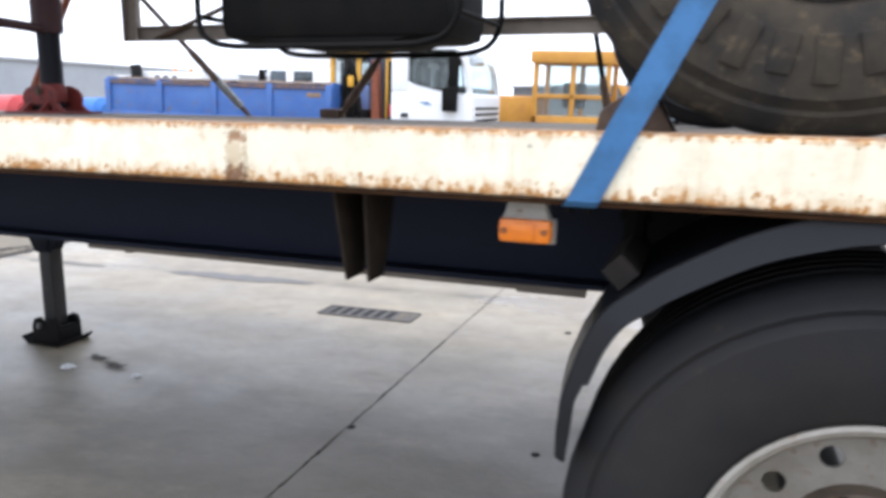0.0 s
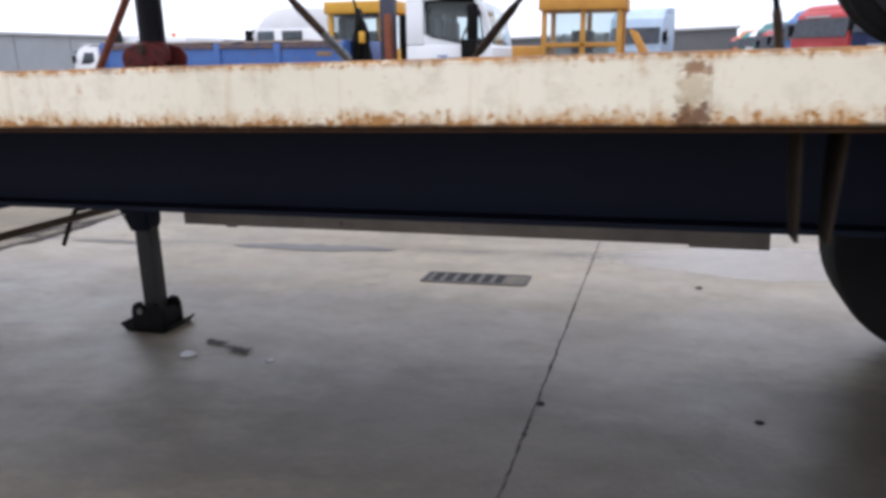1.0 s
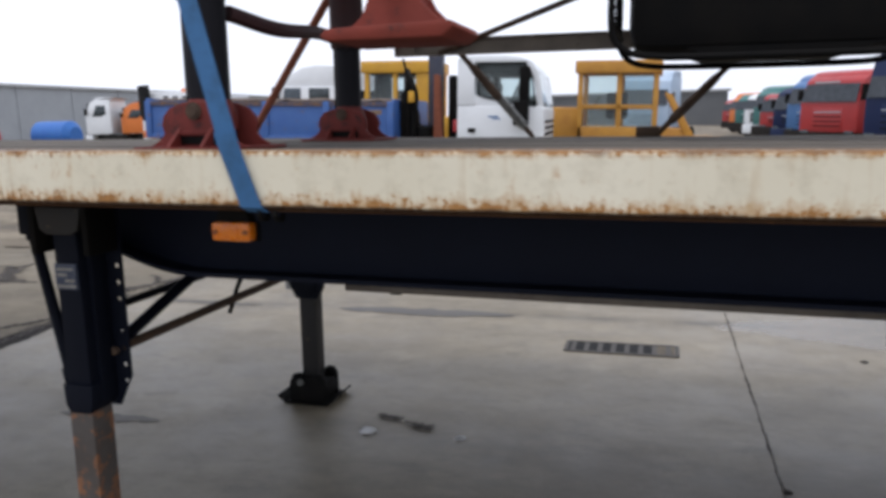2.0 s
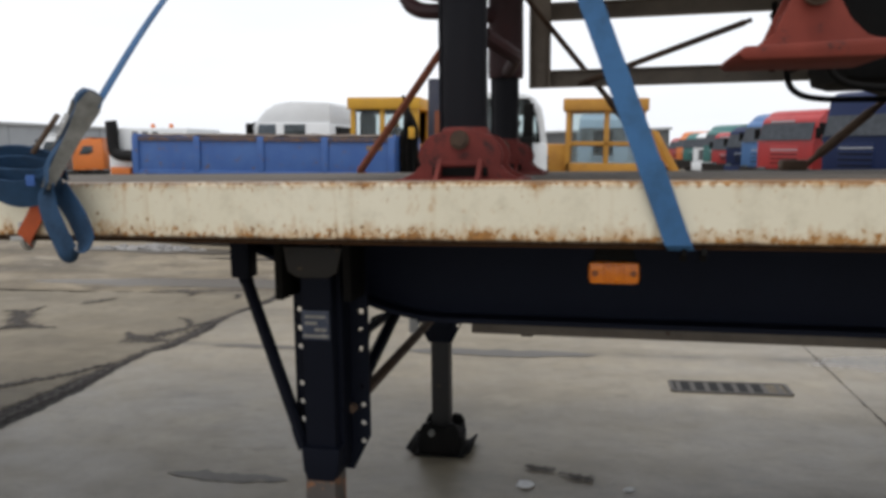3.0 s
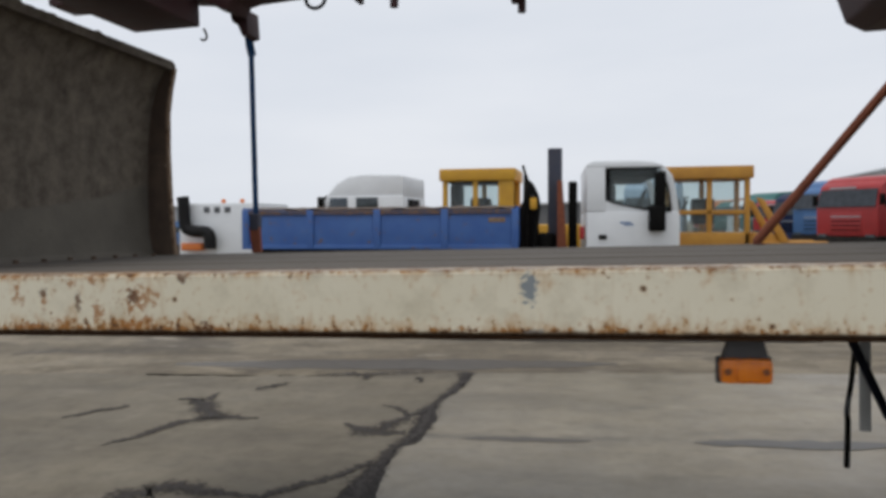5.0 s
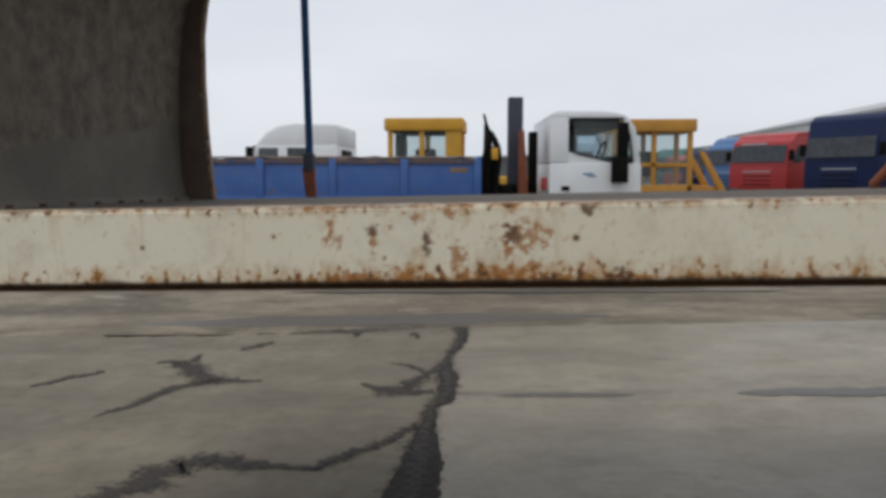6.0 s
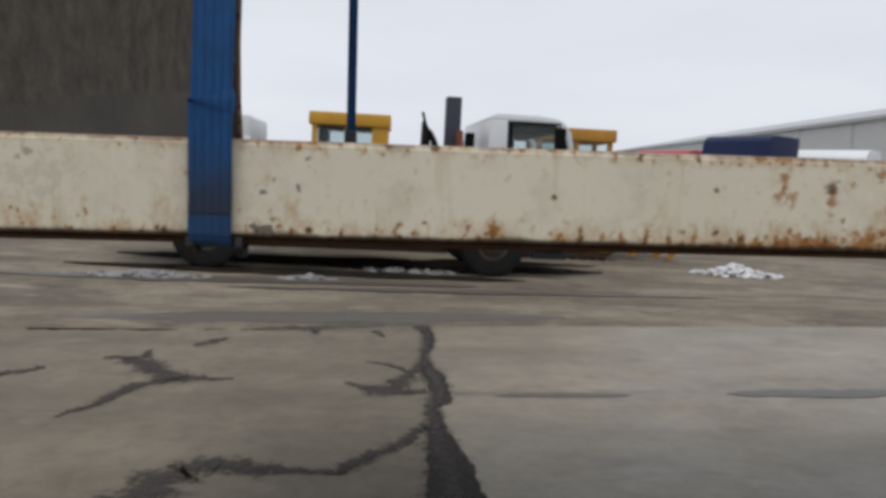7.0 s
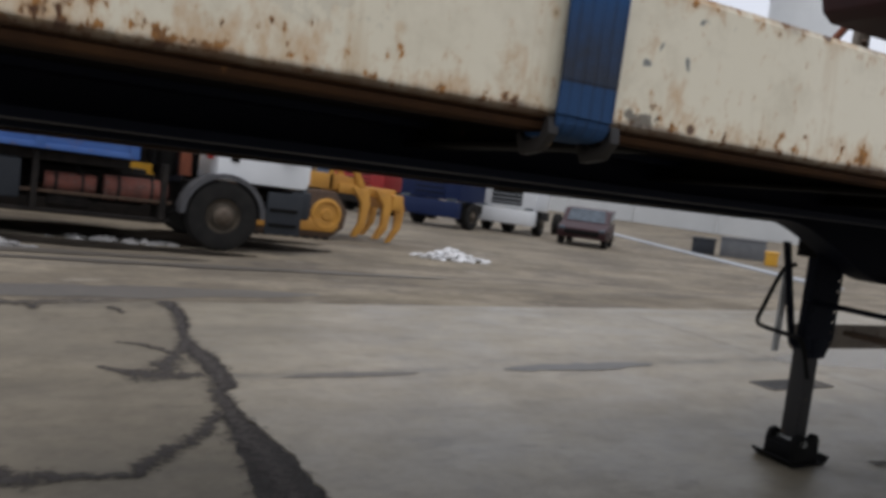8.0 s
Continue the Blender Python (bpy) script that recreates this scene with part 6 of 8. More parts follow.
# loose wheels on the deck
whl_a = thing("loose_wheel", (4.36, 0.5, deck_w(0.5)), "muddy off-road wheel standing on the deck under a strap", "wheel", "loose wheels", m=BED)
wheel(whl_a, (4.42, 0.33, deck_w(0.33) + 0.525), 0.52, 0.32, -1, MUDRUBBER, RIMDARK, 8, 0, 0.25, False)
bm = bmesh.new()
for k in range(30):
    m = Matrix.Translation((4.42, 0.33, deck_w(0.33) + 0.525)) @ Matrix.Rotation(k * math.tau / 30, 4, "Y")
    box(bm, -0.022, 0.022, -0.0315, -0.012, 0.325, 0.405 + 0.012 * (k % 2), 0.006, m)
part("sidewall_lug", bm, MUDRUBBER, whl_a, kind="stuff")
whl_b = thing("loose_wheel", (4.28, 1.9, deck_w(1.9)), "black spare wheel with round holes standing on the deck", "wheel", "loose wheels", m=BED)
wheel(whl_b, (4.25, 1.75, deck_w(1.75) + 0.423), 0.42, 0.26, -1, RUBBER, RIMDARK, 8, 0, 0.24, False)
bm = bmesh.new()
prism(bm, [(3.98, 0.096), (4.16, 0.096), (4.10, 0.20), (4.04, 0.185), (3.99, 0.15)], 0.46, 0.6, "y", 0.012)
setting("wheel_chock", bm, BROWNROD, "worn brown wedge chock on the deck beside the wheel", "chock", kind="", smooth=True).matrix_world = BED

# earth-moving bucket, opening to the rear
BF = BED @ Matrix.Translation((0, 0, -0.028)) @ Matrix.Rotation(radians(-0.57), 4, "X")
bucket = thing("loader_bucket", (-2.95, 1.25, DECK + 0.008), "wide earth-crusted steel loader bucket lying across the deck", "bucket", m=BF)
bp = [(-2.80, DECK + 0.006), (-2.90, DECK + 0.008), (-2.935, 0.15), (-2.952, 0.25), (-2.952, 0.5), (-2.94, 0.75), (-2.915, 0.93), (-2.875, 1.06), (-2.825, 1.14), (-2.775, 1.178)]
bm = bmesh.new()
back = []
for k, (a, c) in enumerate(bp):
    (ea, ec), (fa, fc) = bp[max(0, k - 1)], bp[min(len(bp) - 1, k + 1)]
    d = vec(fa - ea, 0, fc - ec).normalized() * 0.02
    back.append((a - d.z, c + d.x))
prism(bm, bp + back[::-1], 0.12, 2.4, "y")
shell = part("shell", bm, BUCKET, bucket, "curved bucket shell, crusted with dried earth")
for k in range(14):
    bm = bmesh.new()
    vv = 0.2 + k * 0.16
    lathe(bm, [(0.0, 0.018), (0.010, 0.018), (0.013, 0.0)], (-2.86, vv, DECK + 0.006), 8, "z")
    part("bolt", bm, BROWNROD, shell)
for v in (0.10, 2.385):
    bm = bmesh.new()
    side = [(a + 0.0, c) for a, c in bp] + [(-2.772, 1.15), (-2.80, 1.03), (-2.82, 0.90), (-2.826, 0.7), (-2.822, 0.45), (-2.808, 0.2)]
    prism(bm, side, v, v + 0.022, "y", 0.002)
    sp = part("side_plate", bm, BUCKETSIDE, bucket, "earth-brown rusty side plate with a worn pale edge")
    bm = bmesh.new()
    rim_line = [(-2.764, 1.15), (-2.792, 1.03), (-2.812, 0.90), (-2.817, 0.7), (-2.813, 0.45), (-2.798, 0.2), (-2.79, 0.125)]
    prism(bm, rim_line + [(a - 0.016, c) for a, c in rim_line[::-1]], v - 0.003, v + 0.024, "y", 0.003)
    part("wear_edge", bm, WORNEDGE, sp, "pale tan worn edge strip")
bm = bmesh.new()
ridge = [(0.12 + 2.28 * k / 90, 1.196 - 0.035 * (k / 90) ** 3 + 0.022 * noise.noise((k * 0.45, 3, 1)) + 0.016 * noise.noise((k * 1.3, 3, 4))) for k in range(91)]
prism(bm, [(0.12, 1.15)] + ridge + [(2.4, 1.14)], -2.80, -2.772, "x")
part("lip", bm, BUCKET, shell, "battered upper lip")

# carrying beams of the machine above: only their undersides come into view
boom = thing("machine_frame", (-2.4, 1.85, 1.25), "dark red-oxide machine frame with hanging brackets over the bucket", "machine frame", m=BED)
bm = bmesh.new()
box(bm, -2.86, -2.484, 0.3, 2.19, 1.245, 1.5, 0.01)
main = part("main_beam", bm, MAROON, boom)
bm = bmesh.new()
prism(bm, [(-3.3, 1.40), (-2.547, 1.389), (-2.44, 1.375), (-2.40, 1.345), (-2.34, 1.325), (-2.31, 1.30), (-2.28, 1.30), (-2.25, 1.35), (-2.197, 1.362), (-1.948, 1.372), (-1.75, 1.368), (-1.68, 1.345), (-1.66, 1.315), (-1.64, 1.318), (-1.635, 1.352), (-1.50, 1.362), (-1.2, 1.37), (-0.3, 1.40), (-0.3, 1.7), (-3.3, 1.7)], 2.1, 2.3, "y", 0.004)
part("upper_beam", bm, MAROON, boom)
bm = bmesh.new()
prism(bm, [(-2.39, 1.36), (-2.29, 1.36), (-2.285, 1.23), (-2.32, 1.22), (-2.345, 1.28), (-2.375, 1.30)], 2.32, 2.46, "y", 0.005)
part("bracket", bm, MAROON, boom)
bm = bmesh.new()
tube(bm, curve_points([(-2.47, 2.2, 1.24), (-2.455, 2.2, 1.20), (-2.47, 2.2, 1.18), (-2.49, 2.2, 1.19)], 5), 0.006, 6)
part("wire_hook", bm, DARK, boom)
bm = bmesh.new()
tube(bm, [(-1.815 + 0.05 * math.cos(a * 0.45), 2.09, 1.305 + 0.05 * math.sin(a * 0.45)) for a in range(15)], 0.009, 7)
part("shackle", bm, DARK, boom, "hanging round shackle")
for u, v, w in ((-1.40, 2.0, 1.20), (-0.86, 2.4, 1.24)):
    bm = bmesh.new()
    tube(bm, curve_points([(u - 0.08, v, w + 0.12), (u - 0.02, v, w + 0.07), (u, v, w + 0.05), (u, v, w)], 4), 0.02, 8)
    box(bm, u - 0.05, u + 0.02, v - 0.03, v + 0.03, w + 0.05, w + 0.09, 0.006)
    part("lug", bm, MAROON, boom)

head = thing("crossbeam_head", (1.0, 1.3, 0.8), "dark red stabiliser crossbeam joining the posts over the deck", "crossbeam", m=BED)
bm = bmesh.new()
prism(bm, [(0.55, 0.93), (1.5, 0.93), (1.6, 0.98), (1.6, 1.15), (0.42, 1.15), (0.48, 0.97)], 0.45, 2.0, "y", 0.012)
beam_head = part("beam", bm, MAROON, head)
bm = bmesh.new()
tube(bm, curve_points([(0.66, 1.55, 0.96), (0.66, 1.55, 0.87), (0.70, 1.55, 0.82), (0.80, 1.6, 0.80), (0.92, 1.68, 0.75), (1.02, 1.74, 0.72)], 6), 0.03, 10)
part("pipe", bm, MAROON, beam_head, "bent dark pipe")
bm = bmesh.new()
box(bm, 1.10, 3.3, 1.5, 2.1, 1.0, 1.3, 0.02)
part("chassis_box", bm, DARK, head)

# ---------------------------------------------------------------- vehicles and buildings of the yard
def at(x, y, heading, tilt=True):
    """A frame on the yard: local x points the way the vehicle faces (degrees from world x)."""
    m = pose(x, y, ground_z(x, y), 0, 0, 0)
    if tilt and -24 < x < 11:
        m = m @ pose(0, 0, 0, 0, 2.0, 0)
    return m @ pose(0, 0, 0, 0, 0, heading)


def truck_wheel(parent, x, y, R, wide, s):
    """A road wheel about the local y axis; s: outer face towards -y or +y."""
    b = bmesh.new()
    d = -s
    lathe(b, [(r, d * h) for r, h in ((R * 0.47, 0.03), (R * 0.52, 0.0), (R * 0.8, -0.02), (R * 0.95, 0.0), (R, 0.04), (R, wide - 0.03), (R * 0.92, wide), (R * 0.47, wide))], (x, y, R), 36)
    w = part("wheel", b, DUSTYRUBBER, parent, "dusty black lorry tyre")
    b = bmesh.new()
    lathe(b, [(r, d * h) for r, h in ((R * 0.49, 0.01), (R * 0.46, 0.03), (R * 0.40, 0.06), (R * 0.33, 0.05), (R * 0.30, -0.02), (R * 0.22, -0.03), (R * 0.12, -0.05), (0.0, -0.05))], (x, y, R), 28)
    part("rim", b, RIMDIRT, w)
    b = bmesh.new()
    lathe(b, [(r, d * h) for r, h in ((0.0, -0.075), (R * 0.12, -0.075), (R * 0.2, -0.05), (R * 0.24, -0.035), (R * 0.30, 0.0), (R * 0.32, 0.05))], (x, y, R), 20)
    part("hub", b, HUB, w)
    return w


def cab(parent, L, W, floor, H, paint, nose=0.28, deflector=0.0, visor=True, win=None, detail=True, peak=0.08, pane=None, bumper=None, brow=0.26, screen=None):
    """A forward-control cab: shaped shell, glazing, grille, bumper, lamps, mirrors. Front at local x = 0."""
    b = bmesh.new()
    hw = W / 2
    belt = H - brow - screen if screen else floor + (H - floor) * 0.5
    prof = [(-L, floor), (0.0, floor), (0.02, belt), (-nose * 0.75, H - 0.2), (-nose - 0.12, H - 0.05), (-nose - 0.35, H), (-L + 0.1, H), (-L, H - 0.08)]
    prism(b, prof, -hw, hw, "y", 0.05)
    sh = part("cab_shell", b, paint, parent)
    # windscreen
    b = bmesh.new()
    lean = (nose * 0.75 + 0.02) / (H - 0.2 - belt)
    xt = 0.07 - lean * (H - brow - belt)
    t0, t1 = vec(0.07 - lean * 0.05, 0, belt + 0.05), vec(xt, 0, H - brow)
    q = [t0 + vec(0, -hw + 0.07, 0), t0 + vec(0, hw - 0.07, 0), t1 + vec(0, hw - 0.10, 0), t1 + vec(0, -hw + 0.10, 0)]
    lo = [b.verts.new(p) for p in q]
    hi = [b.verts.new(p + vec(0.015, 0, 0.004)) for p in q]
    b.faces.new(lo)
    b.faces.new(hi)
    for i in range(4):
        b.faces.new((lo[i], lo[(i + 1) % 4], hi[(i + 1) % 4], hi[i]))
    part("windscreen", b, GLASSDUST if screen else GLASS, sh)
    for s in (-1, 1):
        b = bmesh.new()
        y0, y1 = sorted((s * (hw - 0.01), s * (hw + 0.012)))
        outline = [(-nose * 0.6 - 0.16, belt + 0.02), (-nose - 0.28, H - brow - 0.04), (-1.02, H - brow - 0.04), (-1.02, belt + 0.14), (-0.8, belt + 0.02)]
        if win:
            outline = [(win[1] + 0.22, win[2] - 0.12), (win[1] + 0.14, win[3] - 0.22), (win[1], win[3]), (win[0], win[3]), (win[0], win[2] + 0.1), (win[0] + 0.15, win[2])]
        prism(b, outline, y0, y1, "y", 0.006)
        part("side_window", b, pane or GLASS, sh)
        if detail:
            b = bmesh.new()
            y0, y1 = sorted((s * (hw + 0.02), s * (hw + 0.2)))
            box(b, -0.12, 0.0, y0, y1, belt + 0.1, H - brow - 0.19, 0.03)
            part("mirror", b, DARK, sh)
            b = bmesh.new()
            box(b, 0.0, 0.05, min(s * (hw - 0.45), s * (hw - 0.1)), max(s * (hw - 0.45), s * (hw - 0.1)), floor - 0.12, floor + 0.06, 0.02)
            part("headlight", b, GLASS, sh)
    b = bmesh.new()
    box(b, 0.005, 0.03, -0.62, 0.62, floor + 0.12, belt - 0.14, 0.01)
    gr = part("grille", b, DARK if paint is WHITE else paint, sh)
    for k in range(4):
        b = bmesh.new()
        z = floor + 0.2 + k * (belt - floor - 0.36) / 4
        box(b, 0.025, 0.05, -0.58, 0.58, z, z + 0.04, 0.006)
        part("grille_bar", b, CLAD if k == 3 or paint is WHITE else DARK, gr)
    if screen and paint is REDTRUCK:
        b = bmesh.new()
        box(b, xt + 0.01, xt + 0.05, -0.75, 0.3, H - brow + 0.02, H - brow + 0.09, 0.01)
        part("visor_strip", b, CLAD, sh, "pale strip over the windscreen")
    b = bmesh.new()
    box(b, -0.25, 0.1, -hw, hw, floor - 0.62, floor - 0.03, 0.05)
    part("bumper", b, bumper or (paint if paint in (WHITE, NAVY) else CHASSIS), sh)
    if visor:
        b = bmesh.new()
        prism(b, [(xt + 0.03, H - brow + 0.02), (xt + 0.03 + peak, H - brow + 0.02 - peak * 0.7), (xt - 0.03, H - brow + 0.11)], -hw + 0.05, hw - 0.05, "y", 0.008)
        part("sun_visor", b, DARK, sh)
    if deflector:
        b = bmesh.new()
        prism(b, [(-nose - 0.12, H - 0.06), (-nose - 0.28, H + deflector * 0.45), (-nose - 0.5, H + deflector * 0.78), (-nose - 0.85, H + deflector * 0.95), (-nose - 1.3, H + deflector), (-L + 0.12, H + deflector), (-L, H + deflector * 0.85), (-L, H - 0.06)], -hw + 0.03, hw - 0.03, "y", 0.05)
        part("roof_fairing", b, paint, sh)
    return sh


def tractor(x, y, heading, paint, label, H=2.95, deflector=0.5, L=2.1, detail=True, win=None, peak=0.08, brow=0.26, screen=None, visor=True):
    t = thing("truck", (0, 0, 0), label, "truck", "parked trucks", m=at(x, y, heading))
    cab(t, L, 2.44, 1.0, H, paint, deflector=deflector, detail=detail, win=win, peak=peak, brow=brow, screen=screen, visor=visor)
    b = bmesh.new()
    box(b, -6.0, -0.2, -0.45, 0.45, 0.55, 0.95, 0.02)
    part("chassis", b, CHASSIS, t)
    for s in (-1, 1):
        truck_wheel(t, -1.25, s * 1.22, 0.5, 0.3, s)
        truck_wheel(t, -4.9, s * 1.22, 0.5, 0.3, s)
    return t


# blue tipper with a loading crane and a white cab
TIP = at(-3.52, 12.69, 4.0)
tip = thing("tipper_truck", (0, 0, 0), "white-cabbed tipper truck with a worn blue drop-side body and folded crane", "truck", m=TIP)


def open_cab(parent):
    """The tipper's cab, hollow: lower body, back wall, roof, pillars, clear panes, seats."""
    L, hw, belt, H = 1.36, 1.15, 1.70, 2.47
    b = bmesh.new()
    prism(b, [(-L, 1.0), (-0.02, 1.0), (0.02, 1.12), (0.02, belt - 0.04), (-0.03, belt), (-L, belt)], -hw, hw, "y", 0.03)
    sh = part("cab_shell", b, WHITE, parent)
    b = bmesh.new()
    prism(b, [(-L, belt), (-1.08, belt), (-1.08, 2.38), (-L, 2.38)], -hw, hw, "y", 0.02)
    part("back_wall", b, WHITE, sh)
    b = bmesh.new()
    prism(b, [(-L, 2.365), (-0.21, 2.365), (-0.25, 2.41), (-0.38, 2.45), (-0.6, H), (-L + 0.1, H), (-L, 2.42)], -hw, hw, "y", 0.025)
    part("roof", b, WHITE, sh)
    # thick near-black lining, the shade under the roof put into its colour
    b = bmesh.new()
    box(b, -1.06, -0.30, -hw + 0.07, hw - 0.07, 2.22, 2.362, 0.02)
    part("headliner", b, DARK, sh, "roof lining darkened for the shade inside the cab")
    pane_line = [(-0.12, belt + 0.0), (-0.17, 2.1), (-0.29, 2.36), (-1.02, 2.36), (-1.02, belt + 0.16), (-0.92, belt + 0.13), (-0.45, belt + 0.03)]
    for s in (-1, 1):
        y0, y1 = sorted((s * (hw - 0.02), s * (hw - 0.08)))
        b = bmesh.new()
        prism(b, [(-0.09, belt - 0.02), (0.01, belt - 0.02), (-0.05, 2.07), (-0.09, 2.24), (-0.20, 2.38), (-0.30, 2.38), (-0.18, 2.2), (-0.13, 2.0)], y0, y1, "y", 0.006)
        part("front_pillar", b, WHITE, sh)
        b = bmesh.new()
        prism(b, [(-1.10, belt - 0.01), (-0.10, belt - 0.01), (-0.30, belt + 0.02), (-0.45, belt + 0.03), (-0.92, belt + 0.13), (-1.10, belt + 0.17)], y0, y1, "y", 0.004)
        part("window_ledge", b, WHITE, sh)
        b = bmesh.new()
        tube(b, [(a, s * (hw - 0.012), c) for a, c in pane_line + pane_line[:1]], 0.015, 6)
        part("window_seal", b, DARK, sh, "black rubber window seal")
        b = bmesh.new()
        prism(b, pane_line, s * (hw - 0.05), s * (hw - 0.044), "y")
        part("side_window", b, CLEAR, sh, smooth=False).visible_shadow = False
        b = bmesh.new()
        box(b, -0.04, 0.045, min(s * (hw - 0.42), s * (hw - 0.1)), max(s * (hw - 0.42), s * (hw - 0.1)), 0.86, 1.04, 0.02)
        part("headlight", b, GLASS, sh)
    b = bmesh.new()
    bow = [(0.0, belt), (-0.06, 2.07), (-0.10, 2.24), (-0.19, 2.37)]
    skin(b, [vec(a, -hw + 0.08, c) for a, c in bow], [vec(a, hw - 0.08, c) for a, c in bow], 0.006)
    part("windscreen", b, CLEAR, sh, smooth=False).visible_shadow = False
    for y in (-0.62, 0.62):
        b = bmesh.new()
        box(b, -1.04, -0.90, y - 0.24, y + 0.24, 1.6, 2.12, 0.04)
        box(b, -1.03, -0.92, y - 0.13, y + 0.13, 2.12, 2.26, 0.03)
        part("seat", b, CABGREY, sh, "grey cab seat with headrest")
    b = bmesh.new()
    prism(b, [(-0.42, 1.66), (-0.05, 1.66), (-0.08, 1.78), (-0.36, 1.82)], -hw + 0.1, hw - 0.1, "y", 0.02)
    part("dashboard", b, DARK, sh)
    b = bmesh.new()
    tube(b, [(-0.50 + 0.07 * math.sin(k * math.tau / 20), -0.62 + 0.22 * math.cos(k * math.tau / 20), 1.84 + 0.2 * math.sin(k * math.tau / 20)) for k in range(21)], 0.018, 6)
    part("steering_wheel", b, DARK, sh)
    b = bmesh.new()
    for k in range(4):
        box(b, 0.015, 0.045, -hw + 0.25, hw - 0.25, 1.14 + 0.1 * k, 1.18 + 0.1 * k, 0.008)
    part("grille", b, DARK, sh, kind="stuff")
    b = bmesh.new()
    box(b, -0.25, 0.08, -hw, hw, 0.55, 0.97, 0.05)
    part("bumper", b, TOOLBOX, sh)
    b = bmesh.new()
    box(b, -0.86, -0.70, -hw - 0.004, -hw + 0.01, 1.52, 1.545)
    box(b, -0.80, -0.66, -hw - 0.004, -hw + 0.01, 1.49, 1.51)
    part("door_mark", b, STEELBLUE, sh, "small faded blue mark on the door", smooth=False)
    return sh


wc = open_cab(tip)
bm = bmesh.new()
box(bm, -0.37, -0.20, -1.26, -1.17, 1.74, 2.30, 0.03)
box(bm, -0.45, -0.21, -1.32, -1.17, 1.40, 1.78, 0.03)
part("door_mirror", bm, DARK, wc, "tall black door mirror with a wide lower glass")
bm = bmesh.new()
box(bm, -1.18, -1.06, -1.175, -1.14, 1.28, 1.35, 0.01)
part("door_handle", bm, DARK, wc)
bm = bmesh.new()
box(bm, -0.60, -0.06, -1.18, -1.12, 0.30, 0.92, 0.02)
step = part("step_box", bm, TOOLBOX, wc)
for z in (0.42, 0.64):
    bm = bmesh.new()
    box(bm, -0.56, -0.14, -1.21, -1.16, z, z + 0.05, 0.008)
    part("step", bm, DARK, step)
bm = bmesh.new()
arch = [(-1.21 + 0.60 * math.cos(radians(a)), 0.5 + 0.60 * math.sin(radians(a))) for a in range(0, 181, 12)]
arch += [(-1.21 + 0.53 * math.cos(radians(a)), 0.5 + 0.53 * math.sin(radians(a))) for a in range(180, -1, -12)]
prism(bm, arch, -1.2, -0.85, "y")
part("mudguard", bm, CABGREY, wc, "grey wheel arch")
bm = bmesh.new()
box(bm, -7.0, -0.3, -0.42, -0.3, 0.62, 0.92, 0.01)
box(bm, -7.0, -0.3, 0.3, 0.42, 0.62, 0.92, 0.01)
for k in range(7):
    box(bm, -6.7 + k, -6.6 + k, -0.4, 0.4, 0.68, 0.84)
ch = part("chassis", bm, CHASSIS, tip, "road-dirty chassis rails")
bm = bmesh.new()
box(bm, -4.75, -3.72, -1.08, -0.6, 0.48, 0.98, 0.03)
part("tool_box", bm, TOOLBOX, ch, "dark blue-grey steel box on the chassis")
for a, c, r in ((-3.45, -2.85, 0.13), (-2.75, -1.95, 0.17)):
    bm = bmesh.new()
    tube(bm, [(a, -0.85, 0.72), (c, -0.85, 0.72)], r, 16)
    tank = part("air_tank", bm, REDTANK, ch, "faded red cylindrical tank")
    for f in (0.22, 0.74):
        bm = bmesh.new()
        xx = a + (c - a) * f
        lathe(bm, [(r + 0.004, -0.02), (r + 0.012, -0.018), (r + 0.012, 0.018), (r + 0.004, 0.02)], (0, 0, 0), 20, "z")
        bmesh.ops.transform(bm, matrix=pose(xx, -0.85, 0.72, 0, 90, 0), verts=bm.verts)
        part("tank_strap", bm, CHASSIS, tank)
bm = bmesh.new()
tube(bm, [(-3.4, -0.8, 0.48), (-2.9, -0.8, 0.48)], 0.09, 12)
part("small_tank", bm, CHASSIS, ch)
for a in (-5.4, -3.6, -2.05):
    bm = bmesh.new()
    box(bm, a, a + 0.07, -1.1, -0.4, 0.36, 1.12, 0.01)
    part("hanger", bm, CHASSIS, ch)
bm = bmesh.new()
lathe(bm, [(0.0, 0.0), (0.15, 0.0), (0.16, 0.03), (0.16, 0.36), (0.13, 0.40), (0.0, 0.40)], (-1.98, -0.72, 0.98), 18, "z")
part("air_filter", bm, DARK, ch, "black drum-shaped air filter")
bm = bmesh.new()
box(bm, -4.9, -1.9, -1.05, -1.0, 0.58, 0.62, 0.01)
part("side_guard", bm, BROWNROD, ch)
bm = bmesh.new()
box(bm, -4.9, -1.9, -1.05, -1.0, 0.33, 0.38, 0.01)
part("side_guard", bm, CHASSIS, ch)
for x in (-1.21, -5.42):
    for s in (-1, 1):
        truck_wheel(tip, x, s * 1.18, 0.5, 0.3, s)
rq = random.Random(14)
for k in range(16):
    a = -6.6 + 0.3 * k + rq.uniform(-0.1, 0.1)
    bm = bmesh.new()
    yy = rq.uniform(-0.95, -0.5)
    if k % 3:
        z = rq.uniform(0.45, 0.95)
        box(bm, a, a + rq.uniform(0.12, 0.3), yy, yy + 0.2, z, z + rq.uniform(0.08, 0.25), 0.015)
    else:
        tube(bm, curve_points([(a, yy, 1.1), (a + 0.05, yy, 0.8), (a + rq.uniform(0.1, 0.3), yy - 0.05, rq.uniform(0.4, 0.6)), (a + 0.4, yy, 0.75)], 5), 0.02, 7)
    part("hose" if k % 3 == 0 else "valve_box", bm, rq.choice((DARK, CHASSIS, CHASSIS, BROWNROD)), ch)
# added dark boxes: they block the view through and stand for underside shade
bm = bmesh.new()
